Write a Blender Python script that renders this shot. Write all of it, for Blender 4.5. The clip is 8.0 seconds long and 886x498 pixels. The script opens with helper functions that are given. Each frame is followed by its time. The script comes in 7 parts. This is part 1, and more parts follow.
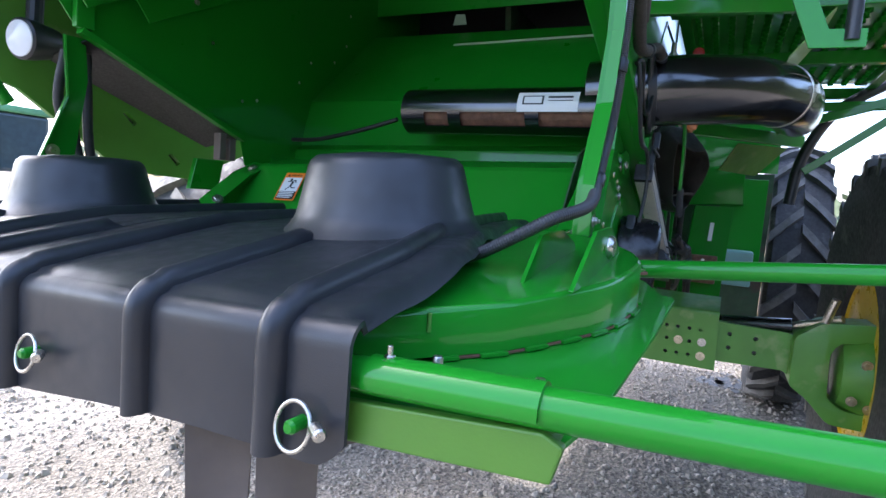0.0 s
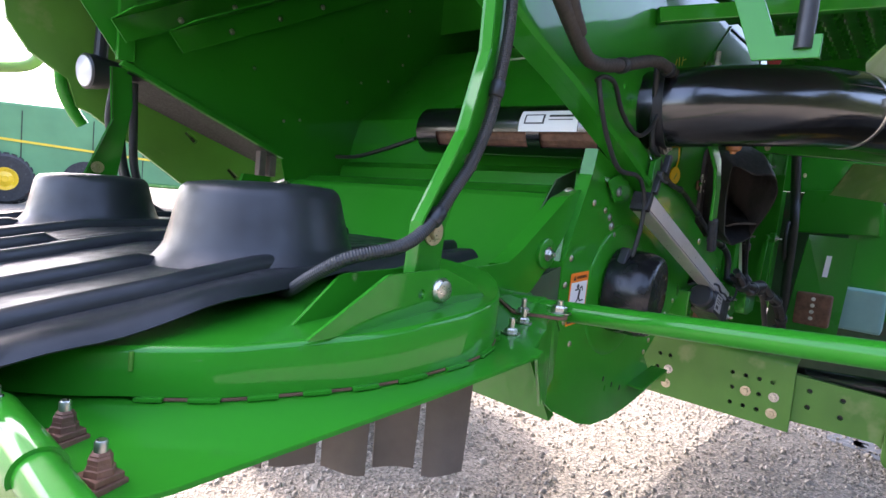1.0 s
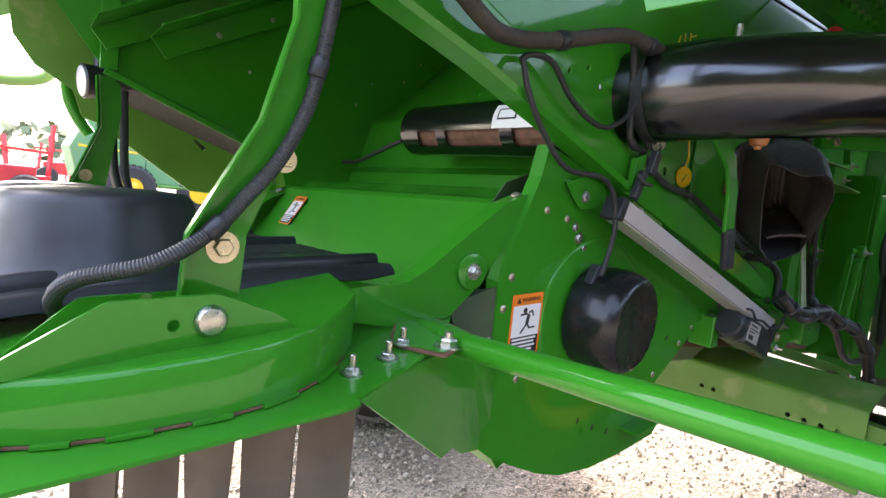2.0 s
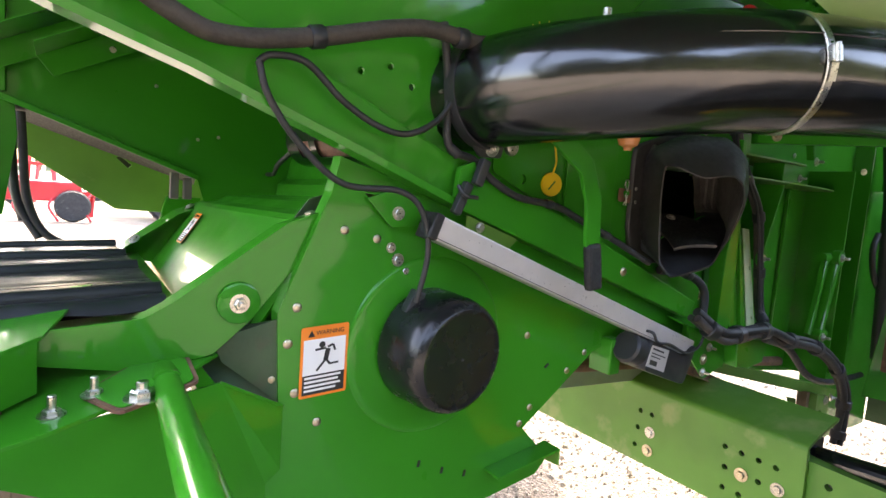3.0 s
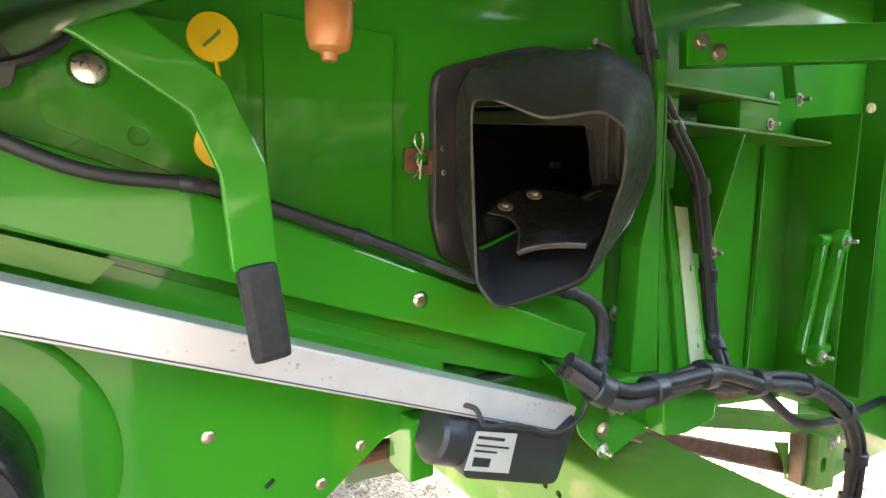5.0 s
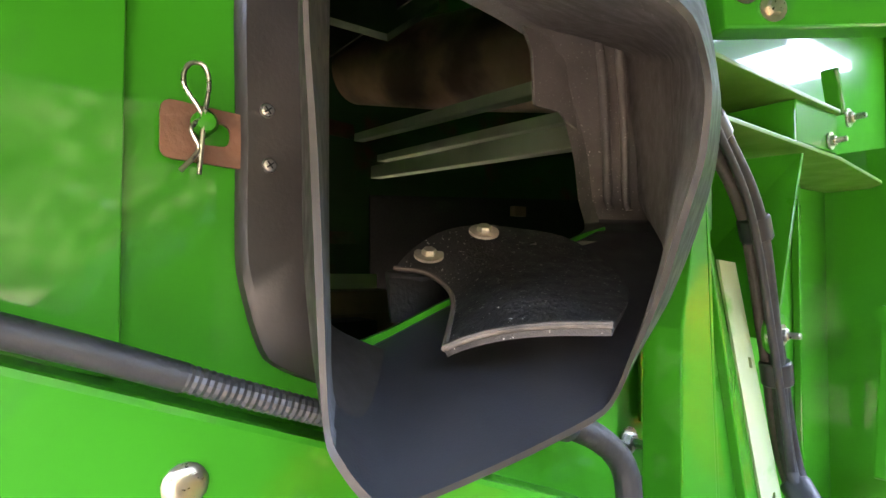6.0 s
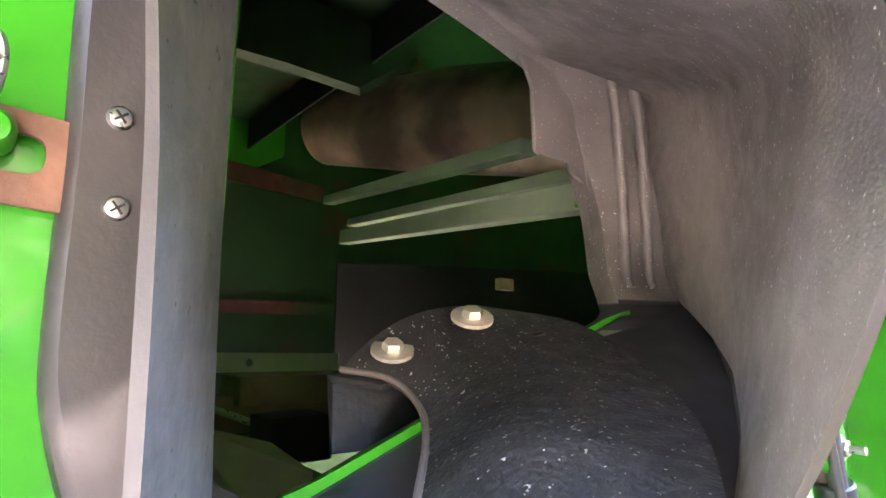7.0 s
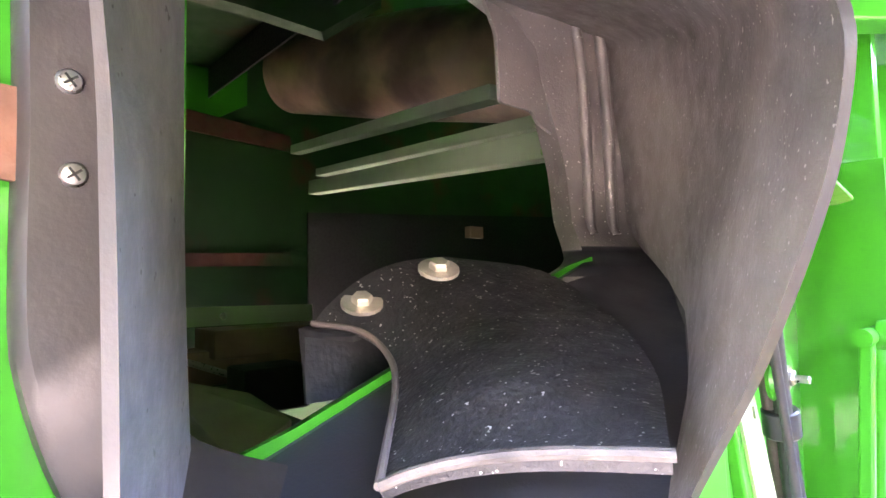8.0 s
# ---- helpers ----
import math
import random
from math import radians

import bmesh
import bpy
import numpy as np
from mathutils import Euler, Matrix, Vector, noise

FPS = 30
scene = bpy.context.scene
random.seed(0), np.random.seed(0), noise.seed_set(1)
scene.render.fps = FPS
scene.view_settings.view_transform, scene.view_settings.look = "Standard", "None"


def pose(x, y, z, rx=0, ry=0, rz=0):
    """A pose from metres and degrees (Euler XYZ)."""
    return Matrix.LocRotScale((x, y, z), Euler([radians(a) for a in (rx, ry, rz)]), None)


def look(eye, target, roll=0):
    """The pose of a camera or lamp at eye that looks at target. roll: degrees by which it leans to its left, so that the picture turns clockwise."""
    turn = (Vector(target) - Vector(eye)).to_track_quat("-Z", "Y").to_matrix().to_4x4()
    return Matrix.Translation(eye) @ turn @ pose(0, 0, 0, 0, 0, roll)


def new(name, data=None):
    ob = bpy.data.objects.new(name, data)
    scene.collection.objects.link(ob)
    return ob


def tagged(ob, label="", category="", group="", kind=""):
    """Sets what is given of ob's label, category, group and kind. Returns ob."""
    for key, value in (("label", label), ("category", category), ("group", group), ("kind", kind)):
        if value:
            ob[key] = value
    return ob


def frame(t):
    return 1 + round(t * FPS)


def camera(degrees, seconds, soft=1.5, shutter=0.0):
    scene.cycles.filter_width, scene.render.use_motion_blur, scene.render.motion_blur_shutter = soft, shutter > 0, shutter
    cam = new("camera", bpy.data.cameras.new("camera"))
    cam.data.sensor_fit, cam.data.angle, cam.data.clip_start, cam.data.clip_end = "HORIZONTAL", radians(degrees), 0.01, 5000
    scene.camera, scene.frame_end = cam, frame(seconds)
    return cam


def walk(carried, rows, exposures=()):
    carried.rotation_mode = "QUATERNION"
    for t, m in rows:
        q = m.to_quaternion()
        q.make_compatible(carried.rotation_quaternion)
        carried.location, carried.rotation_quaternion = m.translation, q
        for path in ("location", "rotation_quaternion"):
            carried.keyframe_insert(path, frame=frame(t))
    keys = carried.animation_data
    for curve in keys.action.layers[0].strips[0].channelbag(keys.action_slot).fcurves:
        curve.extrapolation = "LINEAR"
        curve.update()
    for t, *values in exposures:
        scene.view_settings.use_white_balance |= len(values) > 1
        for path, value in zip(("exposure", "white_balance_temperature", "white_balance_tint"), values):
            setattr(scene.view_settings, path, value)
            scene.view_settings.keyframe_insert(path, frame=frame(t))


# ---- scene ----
cam = camera(76.6, 8.0)
PATH = [
    (0, (0.097, -0.241, 1.304), (1.885, 0.636, 1.122), 4.4),
    (0.5, (0.242, -0.391, 1.349), (1.898, 0.717, 1.171), 5.4),
    (1, (0.363, -0.551, 1.371), (1.868, 0.753, 1.18), 6.1),
    (1.2, (0.413, -0.601, 1.381), (1.86, 0.765, 1.185), 6.3),
    (2.3, (0.841, -0.686, 1.412), (2.038, 0.903, 1.209), 5.3),
    (2.5, (0.923, -0.723, 1.423), (2.093, 0.887, 1.22), 4.9),
    (3, (1.11, -0.801, 1.459), (2.231, 0.843, 1.254), 4.2),
    (3.5, (1.308, -0.766, 1.471), (2.385, 0.904, 1.239), 3.6),
    (4, (1.486, -0.683, 1.484), (2.524, 1.007, 1.226), 2.8),
    (4.5, (1.652, -0.664, 1.486), (2.66, 1.038, 1.195), 1.9),
    (4.7, (1.703, -0.654, 1.476), (2.72, 1.045, 1.197), 1.4),
    (5.8, (1.999, -0.347, 1.419), (3.192, 1.257, 1.386), 0.4),
    (6, (2.052, -0.302, 1.412), (3.23, 1.313, 1.474), 0.0),
    (6.5, (2.122, -0.227, 1.433), (3.33, 1.355, 1.63), 0.6),
    (7, (2.125, -0.205, 1.428), (3.359, 1.339, 1.733), 0.8),
    (7.5, (2.127, -0.206, 1.427), (3.377, 1.329, 1.712), 0.3),
    (8, (2.124, -0.212, 1.431), (3.444, 1.286, 1.546), -0.9),
]
EXPOSURE = [(0, 2.92, 5800, 15), (1, 3.32, 6500, 21), (2.5, 3.76, 7600, 19), (3.5, 4.32, 7900, 17), (4.5, 4.95, 8300, 12), (5.8, 5.92, 8000, 16), (6, 6.22, 7900, 22), (6.5, 6.90, 7500, 32),
            (7, 7.75, 7050, 31), (8, 7.90, 6950, 36)]
walk(cam, [(t, look(eye, target, roll)) for t, eye, target, roll in PATH], EXPOSURE)

# ---- sky, sun ----
world = bpy.data.worlds.new("sky")
scene.world = world
world.use_nodes = True
wn = world.node_tree
sky = wn.nodes.new("ShaderNodeTexSky")
sky.sky_type, sky.sun_disc = "NISHITA", False
SUN_WAY = Vector((0.15, 0.85, 1.0)).normalized()      # towards the sun
sky.sun_elevation = math.asin(SUN_WAY.z)
sky.sun_rotation = math.atan2(SUN_WAY.x, SUN_WAY.y)
sky.air_density, sky.dust_density = 1.0, 4.0
back = wn.nodes["Background"]
back.inputs["Strength"].default_value = 0.15
wn.links.new(sky.outputs[0], back.inputs["Color"])
sun = new("sun", bpy.data.lights.new("sun", "SUN"))
sun.data.energy, sun.data.angle, sun.data.color = 1.0, radians(0.6), (1.0, 0.95, 0.86)
sun.matrix_world = look(SUN_WAY * 30, (0, 0, 0))


# ---- materials ----
def material(name, colour, rough=0.4, metal=0.0, vary=0.15, scale=6.0, bump=0.0, bump_scale=300.0, coat=0.0, ior=1.5, spec=0.5,
             second=None, second_scale=3.0, second_at=0.6, speck=None, speck_scale=250.0, speck_at=0.72):
    """Principled paint, plastic or metal with a broad and a fine variation, an optional second tint in patches and specks."""
    m = bpy.data.materials.new(name)
    m.use_nodes = True
    t = m.node_tree
    b = t.nodes["Principled BSDF"]
    b.inputs["Metallic"].default_value = metal
    b.inputs["Coat Weight"].default_value = coat
    b.inputs["IOR"].default_value, b.inputs["Specular IOR Level"].default_value = ior, spec
    b.inputs["Coat Roughness"].default_value = 0.06
    pos = t.nodes.new("ShaderNodeNewGeometry").outputs["Position"]

    def noise_at(s, detail=4.0):
        n = t.nodes.new("ShaderNodeTexNoise")
        n.inputs["Scale"].default_value, n.inputs["Detail"].default_value = s, detail
        t.links.new(pos, n.inputs["Vector"])
        return n.outputs["Fac"]

    def ramp(fac, a, b2, lo, hi):
        r = t.nodes.new("ShaderNodeMapRange")
        r.inputs["From Min"].default_value, r.inputs["From Max"].default_value = a, b2
        r.inputs["To Min"].default_value, r.inputs["To Max"].default_value = lo, hi
        t.links.new(fac, r.inputs["Value"])
        return r.outputs["Result"]

    def mix(fac, a, c):
        x = t.nodes.new("ShaderNodeMix")
        x.data_type = "RGBA"
        t.links.new(fac, x.inputs["Factor"])
        for sock, v in ((x.inputs["A"], a), (x.inputs["B"], c)):
            if isinstance(v, tuple):
                sock.default_value = (*v, 1)
            else:
                t.links.new(v, sock)
        return x.outputs["Result"]

    lo = tuple(c * (1 - vary) for c in colour)
    hi = tuple(min(1, c * (1 + vary)) for c in colour)
    col = mix(ramp(noise_at(scale), 0.3, 0.7, 0, 1), lo, hi)
    if second:
        col = mix(ramp(noise_at(second_scale, 8), second_at, second_at + 0.12, 0, 1), col, second)
    if speck:
        col = mix(ramp(noise_at(speck_scale, 2), speck_at, speck_at + 0.03, 0, 1), col, speck)
    t.links.new(col, b.inputs["Base Color"])
    t.links.new(ramp(noise_at(scale * 5, 6), 0.3, 0.7, rough * 0.8, min(1, rough * 1.25)), b.inputs["Roughness"])
    if bump:
        bn = t.nodes.new("ShaderNodeBump")
        bn.inputs["Strength"].default_value, bn.inputs["Distance"].default_value = bump, 0.002
        t.links.new(noise_at(bump_scale, 5), bn.inputs["Height"])
        t.links.new(bn.outputs[0], b.inputs["Normal"])
    return m


GREEN = material("green_paint", (0.0155, 0.218, 0.0125), 0.34, vary=0.08, scale=1.5, bump=0.015, bump_scale=12.0, coat=0.55, spec=0.12,
                 second=(0.020, 0.226, 0.015), second_scale=2.5, second_at=0.6)
# Dust on green, with the yellow of light bounced off gravel mixed in.
GREEN_DUSTY = material("dusty_bounce_lit_green_paint", (0.085, 0.24, 0.03), 0.42, vary=0.16, scale=5.0, bump=0.15, bump_scale=90.0,
                       second=(0.20, 0.29, 0.09), second_scale=9.0, second_at=0.58)
# Soil on green, darkened further to put shade into the overhang and recesses.
GREEN_SOIL_DARKENED = material("soiled_darkened_green_paint", (0.035, 0.075, 0.03), 0.55, vary=0.3, scale=7.0, bump=0.2, bump_scale=120.0,
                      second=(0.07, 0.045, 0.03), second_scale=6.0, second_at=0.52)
# Green darkened to hold the unlit inside's shade; red-brown patches are grime.
GREEN_SHADED_INNER = material("shaded_grimy_inner_green_paint", (0.008, 0.042, 0.008), 0.5, vary=0.35, scale=4.0, bump=0.1,
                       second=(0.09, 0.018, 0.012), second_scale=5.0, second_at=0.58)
BEIGE = material("dusty_beige_sheet", (0.40, 0.34, 0.28), 0.5, vary=0.25, scale=12.0, bump=0.2)
EDGE = material("cut_rubber_edge", (0.085, 0.074, 0.064), 0.7, vary=0.4, scale=60.0, bump=0.4)
GREEN_PALE = material("pale_inner_green_paint", (0.30, 0.38, 0.26), 0.5, vary=0.15, scale=8.0, bump=0.1)
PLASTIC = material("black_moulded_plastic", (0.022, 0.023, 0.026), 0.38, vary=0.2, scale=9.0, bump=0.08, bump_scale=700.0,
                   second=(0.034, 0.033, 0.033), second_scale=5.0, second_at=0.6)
PLASTIC_GLOSS = material("gloss_black_plastic", (0.005, 0.005, 0.0055), 0.17, vary=0.2, scale=9.0, bump=0.10, bump_scale=14.0, ior=1.85)
PLASTIC_CAP = material("satin_black_plastic", (0.009, 0.009, 0.010), 0.24, vary=0.2, scale=9.0, bump=0.02, bump_scale=600.0)
# Dust on black plastic, base lightened for the light the wall catches.
PLASTIC_DUSTY_LIT = material("dusty_lit_black_plastic", (0.092, 0.085, 0.077), 0.45, vary=0.35, scale=16.0, bump=0.2, bump_scale=500.0,
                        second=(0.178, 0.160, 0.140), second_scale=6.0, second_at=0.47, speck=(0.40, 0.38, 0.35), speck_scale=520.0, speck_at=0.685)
# Blue-grey stands in for sky reflected at a flat angle; specks are pits.
PLASTIC_SKY_SHEEN = material("sky_sheen_grey_plastic", (0.125, 0.128, 0.136), 0.42, vary=0.2, scale=18.0, bump=0.25, bump_scale=160.0, speck=(0.02, 0.02, 0.02), speck_scale=220.0, speck_at=0.70)
# Rubber black, also worn by sheets that stand for unlit gaps.
RUBBER_DARK = material("black_rubber_and_shade", (0.011, 0.011, 0.012), 0.6, vary=0.25, scale=30.0, bump=0.3, bump_scale=300.0)
RUBBER_FLECK = material("flecked_rubber", (0.022, 0.021, 0.021), 0.5, vary=0.3, scale=20.0, bump=0.5, bump_scale=350.0,
                        second=(0.05, 0.048, 0.045), second_scale=14.0, speck=(0.46, 0.44, 0.41), speck_scale=420.0, speck_at=0.675)
HOSE = material("grey_black_hose", (0.020, 0.020, 0.021), 0.5, vary=0.25, scale=40.0, bump=0.2)
STEEL = material("zinc_steel", (0.55, 0.53, 0.48), 0.3, metal=1.0, vary=0.15, scale=60.0, bump=0.1)
BRASS = material("yellow_zinc", (0.56, 0.49, 0.36), 0.32, metal=1.0, vary=0.2, scale=60.0, bump=0.1)
ALU = material("brushed_aluminium", (0.56, 0.53, 0.51), 0.33, metal=0.3, vary=0.05, scale=30.0, bump=0.05, bump_scale=200.0)
RUST = material("rusty_steel", (0.16, 0.075, 0.045), 0.7, vary=0.35, scale=40.0, bump=0.5, bump_scale=180.0)
BROWN = material("brown_worn_steel", (0.27, 0.185, 0.125), 0.5, metal=0.3, vary=0.4, scale=9.0, bump=0.2,
                 second=(0.10, 0.07, 0.05), second_scale=5.0, second_at=0.5)
ORANGE = material("orange_print", (0.85, 0.22, 0.02), 0.4, vary=0.05)
WHITE = material("white_print", (0.78, 0.78, 0.76), 0.4, vary=0.04)
# Black for print, and for the darkness put behind holes and slots.
INK_DARK = material("black_print_and_shade", (0.015, 0.015, 0.015), 0.45, vary=0.1)
# Green paled to put the distance haze into the colour.
GREEN_HAZED = material("hazed_green_paint", (0.10, 0.27, 0.12), 0.5, vary=0.15, scale=1.0)
YELLOW = material("yellow_plastic", (0.75, 0.50, 0.01), 0.4, vary=0.08, scale=20)
YELLOW_PAINT = material("yellow_rim_paint", (0.75, 0.47, 0.01), 0.3, vary=0.1, scale=5.0, coat=0.4)
TYRE = material("tyre_rubber", (0.028, 0.028, 0.029), 0.7, vary=0.3, scale=12.0, bump=0.4, bump_scale=120.0,
                second=(0.11, 0.105, 0.10), second_scale=8.0, second_at=0.62)
LUG = material("dusty_tyre_lug", (0.10, 0.095, 0.088), 0.75, vary=0.35, scale=14.0, bump=0.3, bump_scale=120.0)
STONE = material("gravel_stone", (0.28, 0.255, 0.215), 0.85, vary=0.45, scale=25.0, bump=0.3, bump_scale=200.0)
AMBER = material("amber_bowl_plastic", (0.55, 0.22, 0.08), 0.2, vary=0.2, scale=30.0)
LAMP = material("lamp_lens", (0.75, 0.76, 0.78), 0.15, vary=0.05)
FLAP = material("brown_grey_rubber", (0.13, 0.105, 0.09), 0.65, vary=0.2, scale=7.0, bump=0.2, bump_scale=100.0)
GREEN_LIGHT = material("pale_green_paint", (0.24, 0.40, 0.14), 0.4, vary=0.12, scale=4.0)
RED_OLD = material("faded_grimy_red_paint", (0.075, 0.020, 0.013), 0.65, vary=0.45, scale=9.0, bump=0.2, second=(0.02, 0.045, 0.014), second_scale=6.0, second_at=0.52)
RED = material("red_machine_paint", (0.55, 0.03, 0.04), 0.35, vary=0.2, scale=2.0)
TANK = material("milky_tank_plastic", (0.22, 0.40, 0.36), 0.35, vary=0.1, scale=9.0)
GLASS_DARK = material("dark_cab_glass", (0.05, 0.07, 0.08), 0.08, vary=0.1)
TRIM = material("yellow_stripe", (0.75, 0.55, 0.05), 0.4, vary=0.05)


def gravel_material():
    m = bpy.data.materials.new("crushed_gravel")
    m.use_nodes = True
    t = m.node_tree
    b = t.nodes["Principled BSDF"]
    pos = t.nodes.new("ShaderNodeNewGeometry").outputs["Position"]
    vor = t.nodes.new("ShaderNodeTexVoronoi")
    vor.inputs["Scale"].default_value = 70.0
    big = t.nodes.new("ShaderNodeTexNoise")
    big.inputs["Scale"].default_value, big.inputs["Detail"].default_value = 1.6, 9.0
    fine = t.nodes.new("ShaderNodeTexNoise")
    fine.inputs["Scale"].default_value, fine.inputs["Detail"].default_value = 45.0, 6.0
    for n in (vor, big, fine):
        t.links.new(pos, n.inputs["Vector"])
    hsv = t.nodes.new("ShaderNodeSeparateColor")
    t.links.new(vor.outputs["Color"], hsv.inputs[0])
    cr = t.nodes.new("ShaderNodeValToRGB")
    cr.color_ramp.elements[0].color, cr.color_ramp.elements[1].color = (0.10, 0.091, 0.078, 1), (0.285, 0.258, 0.216, 1)
    t.links.new(hsv.outputs[0], cr.inputs[0])
    mx = t.nodes.new("ShaderNodeMix")
    mx.data_type, mx.blend_type = "RGBA", "MULTIPLY"
    cr2 = t.nodes.new("ShaderNodeValToRGB")
    cr2.color_ramp.elements[0].position, cr2.color_ramp.elements[1].position = 0.3, 0.65
    cr2.color_ramp.elements[0].color, cr2.color_ramp.elements[1].color = (0.6, 0.58, 0.55, 1), (1, 1, 1, 1)
    t.links.new(big.outputs["Fac"], cr2.inputs[0])
    mx.inputs["Factor"].default_value = 1.0
    t.links.new(cr.outputs[0], mx.inputs["A"])
    t.links.new(cr2.outputs[0], mx.inputs["B"])
    t.links.new(mx.outputs["Result"], b.inputs["Base Color"])
    b.inputs["Roughness"].default_value = 0.9
    bn = t.nodes.new("ShaderNodeBump")
    bn.inputs["Strength"].default_value, bn.inputs["Distance"].default_value = 0.9, 0.012
    ad = t.nodes.new("ShaderNodeMath")
    t.links.new(vor.outputs["Distance"], ad.inputs[0])
    t.links.new(fine.outputs["Fac"], ad.inputs[1])
    t.links.new(ad.outputs[0], bn.inputs["Height"])
    t.links.new(bn.outputs[0], b.inputs["Normal"])
    return m


GRAVEL = gravel_material()


# ---- mesh helpers ----
def thing(name, at, label, category, group="", kind=""):
    ob = new(name)
    ob.empty_display_size = 0.05
    ob.location = at
    return tagged(ob, label, category, group, kind)


def mesh_of(bm, name, mat, smooth=False):
    bmesh.ops.recalc_face_normals(bm, faces=bm.faces)
    me = bpy.data.meshes.new(name)
    bm.to_mesh(me)
    bm.free()
    me.materials.append(mat)
    if smooth:
        me.polygons.foreach_set("use_smooth", [True] * len(me.polygons))
        me.set_sharp_from_angle(angle=radians(38))
    return me


def root_of(ob):
    while ob.parent:
        ob = ob.parent
    return ob


def attach(ob, parent):
    """Parents ob, whose own matrix is in the world's frame."""
    ob.parent = parent
    p = root_of(parent)
    ob.matrix_parent_inverse = Matrix.Translation(p.location).inverted() if parent == p else Matrix()
    return ob


def part(name, bm, mat, parent, label="", smooth=False):
    """Links bm, in world metres, as one mesh under a thing or under a part of a thing."""
    ob = new(name, mesh_of(bm, name, mat, smooth))
    attach(ob, parent)
    return tagged(ob, label)


def whole(name, bm, mat, label, category, kind="", smooth=False, group=""):
    """A thing that is one single mesh."""
    return tagged(new(name, mesh_of(bm, name, mat, smooth)), label, category, group, kind)


def loop_fill(bm, loops):
    """Faces for a flat outline with holes, each loop a list of 3D points."""
    edges = []
    for lp in loops:
        vs = [bm.verts.new(p) for p in lp]
        edges += [bm.edges.new((vs[i], vs[(i + 1) % len(vs)])) for i in range(len(vs))]
    if len(loops) == 1:
        return [bm.faces.new(vs)]
    return [f for f in bmesh.ops.triangle_fill(bm, edges=edges, use_beauty=True)["geom"] if isinstance(f, bmesh.types.BMFace)]


def sheet(points, thick, holes=(), bevel=0.0, bm=None):
    """A flat plate with real holes. thick: a vector by which the face is carried back."""
    b = bmesh.new()
    faces = loop_fill(b, [[Vector(p) for p in lp] for lp in (points, *holes)])
    ext = bmesh.ops.extrude_face_region(b, geom=faces)
    bmesh.ops.translate(b, verts=[v for v in ext["geom"] if isinstance(v, bmesh.types.BMVert)], vec=Vector(thick))
    bmesh.ops.recalc_face_normals(b, faces=b.faces)
    if bevel:
        es = [e for e in b.edges if len(e.link_faces) == 2 and e.calc_face_angle(0) > 0.9]
        bmesh.ops.bevel(b, geom=es, offset=bevel, segments=2, affect="EDGES", profile=0.6, clamp_overlap=True)
    return join(b, bm)


def join(b, bm):
    if bm is None:
        return b
    me = bpy.data.meshes.new("tmp")
    b.to_mesh(me)
    b.free()
    bm.from_mesh(me)
    bpy.data.meshes.remove(me)
    return bm


def xz(poly, y):
    return [(x, y, z) for x, z in poly]


def xy(poly, z):
    return [(x, y, z) for x, y in poly]


def yz(poly, x):
    return [(x, y, z) for y, z in poly]


def disc_loop(c, u, v, r, n=12):
    c, u, v = Vector(c), Vector(u), Vector(v)
    return [c + r * (math.cos(a) * u + math.sin(a) * v) for a in (2 * math.pi * i / n for i in range(n))]


def rounded(poly, r, n=4):
    """Rounds the corners of a 2D outline."""
    out = []
    k = len(poly)
    for i in range(k):
        p, a, b = Vector(poly[i]), Vector(poly[i - 1]), Vector(poly[(i + 1) % k])
        da, db = (a - p), (b - p)
        ra = min(r, da.length * 0.45, db.length * 0.45)
        p0, p1 = p + da.normalized() * ra, p + db.normalized() * ra
        for j in range(n + 1):
            s = j / n
            out.append(tuple((1 - s) ** 2 * p0 + 2 * s * (1 - s) * p + s * s * p1))
    return out


def box(lo, hi, bevel=0.0, bm=None):
    (x0, y0, z0), (x1, y1, z1) = lo, hi
    return sheet([(x0, y0, z0), (x1, y0, z0), (x1, y1, z0), (x0, y1, z0)], (0, 0, z1 - z0), bevel=bevel, bm=bm)


def bar(a, b, w, h, up=(0, 0, 1), bevel=0.003, bm=None):
    """A square bar from a to b, w wide and h high."""
    a, b = Vector(a), Vector(b)
    d = (b - a).normalized()
    s = d.cross(Vector(up)).normalized()
    u = s.cross(d)
    pts = [a + s * w * i / 2 + u * h * j / 2 for i, j in ((-1, -1), (1, -1), (1, 1), (-1, 1))]
    return sheet(pts, b - a, bevel=bevel, bm=bm)


def smooth_path(pts, n=8):
    p = [Vector(q) for q in pts]
    p = [2 * p[0] - p[1]] + p + [2 * p[-1] - p[-2]]
    out = []
    for i in range(1, len(p) - 2):
        for j in range(n):
            s = j / n
            out.append(0.5 * (2 * p[i] + (p[i + 1] - p[i - 1]) * s + (2 * p[i - 1] - 5 * p[i] + 4 * p[i + 1] - p[i + 2]) * s * s
                              + (3 * p[i] - p[i - 1] - 3 * p[i + 1] + p[i + 2]) * s ** 3))
    return out + [p[-2]]


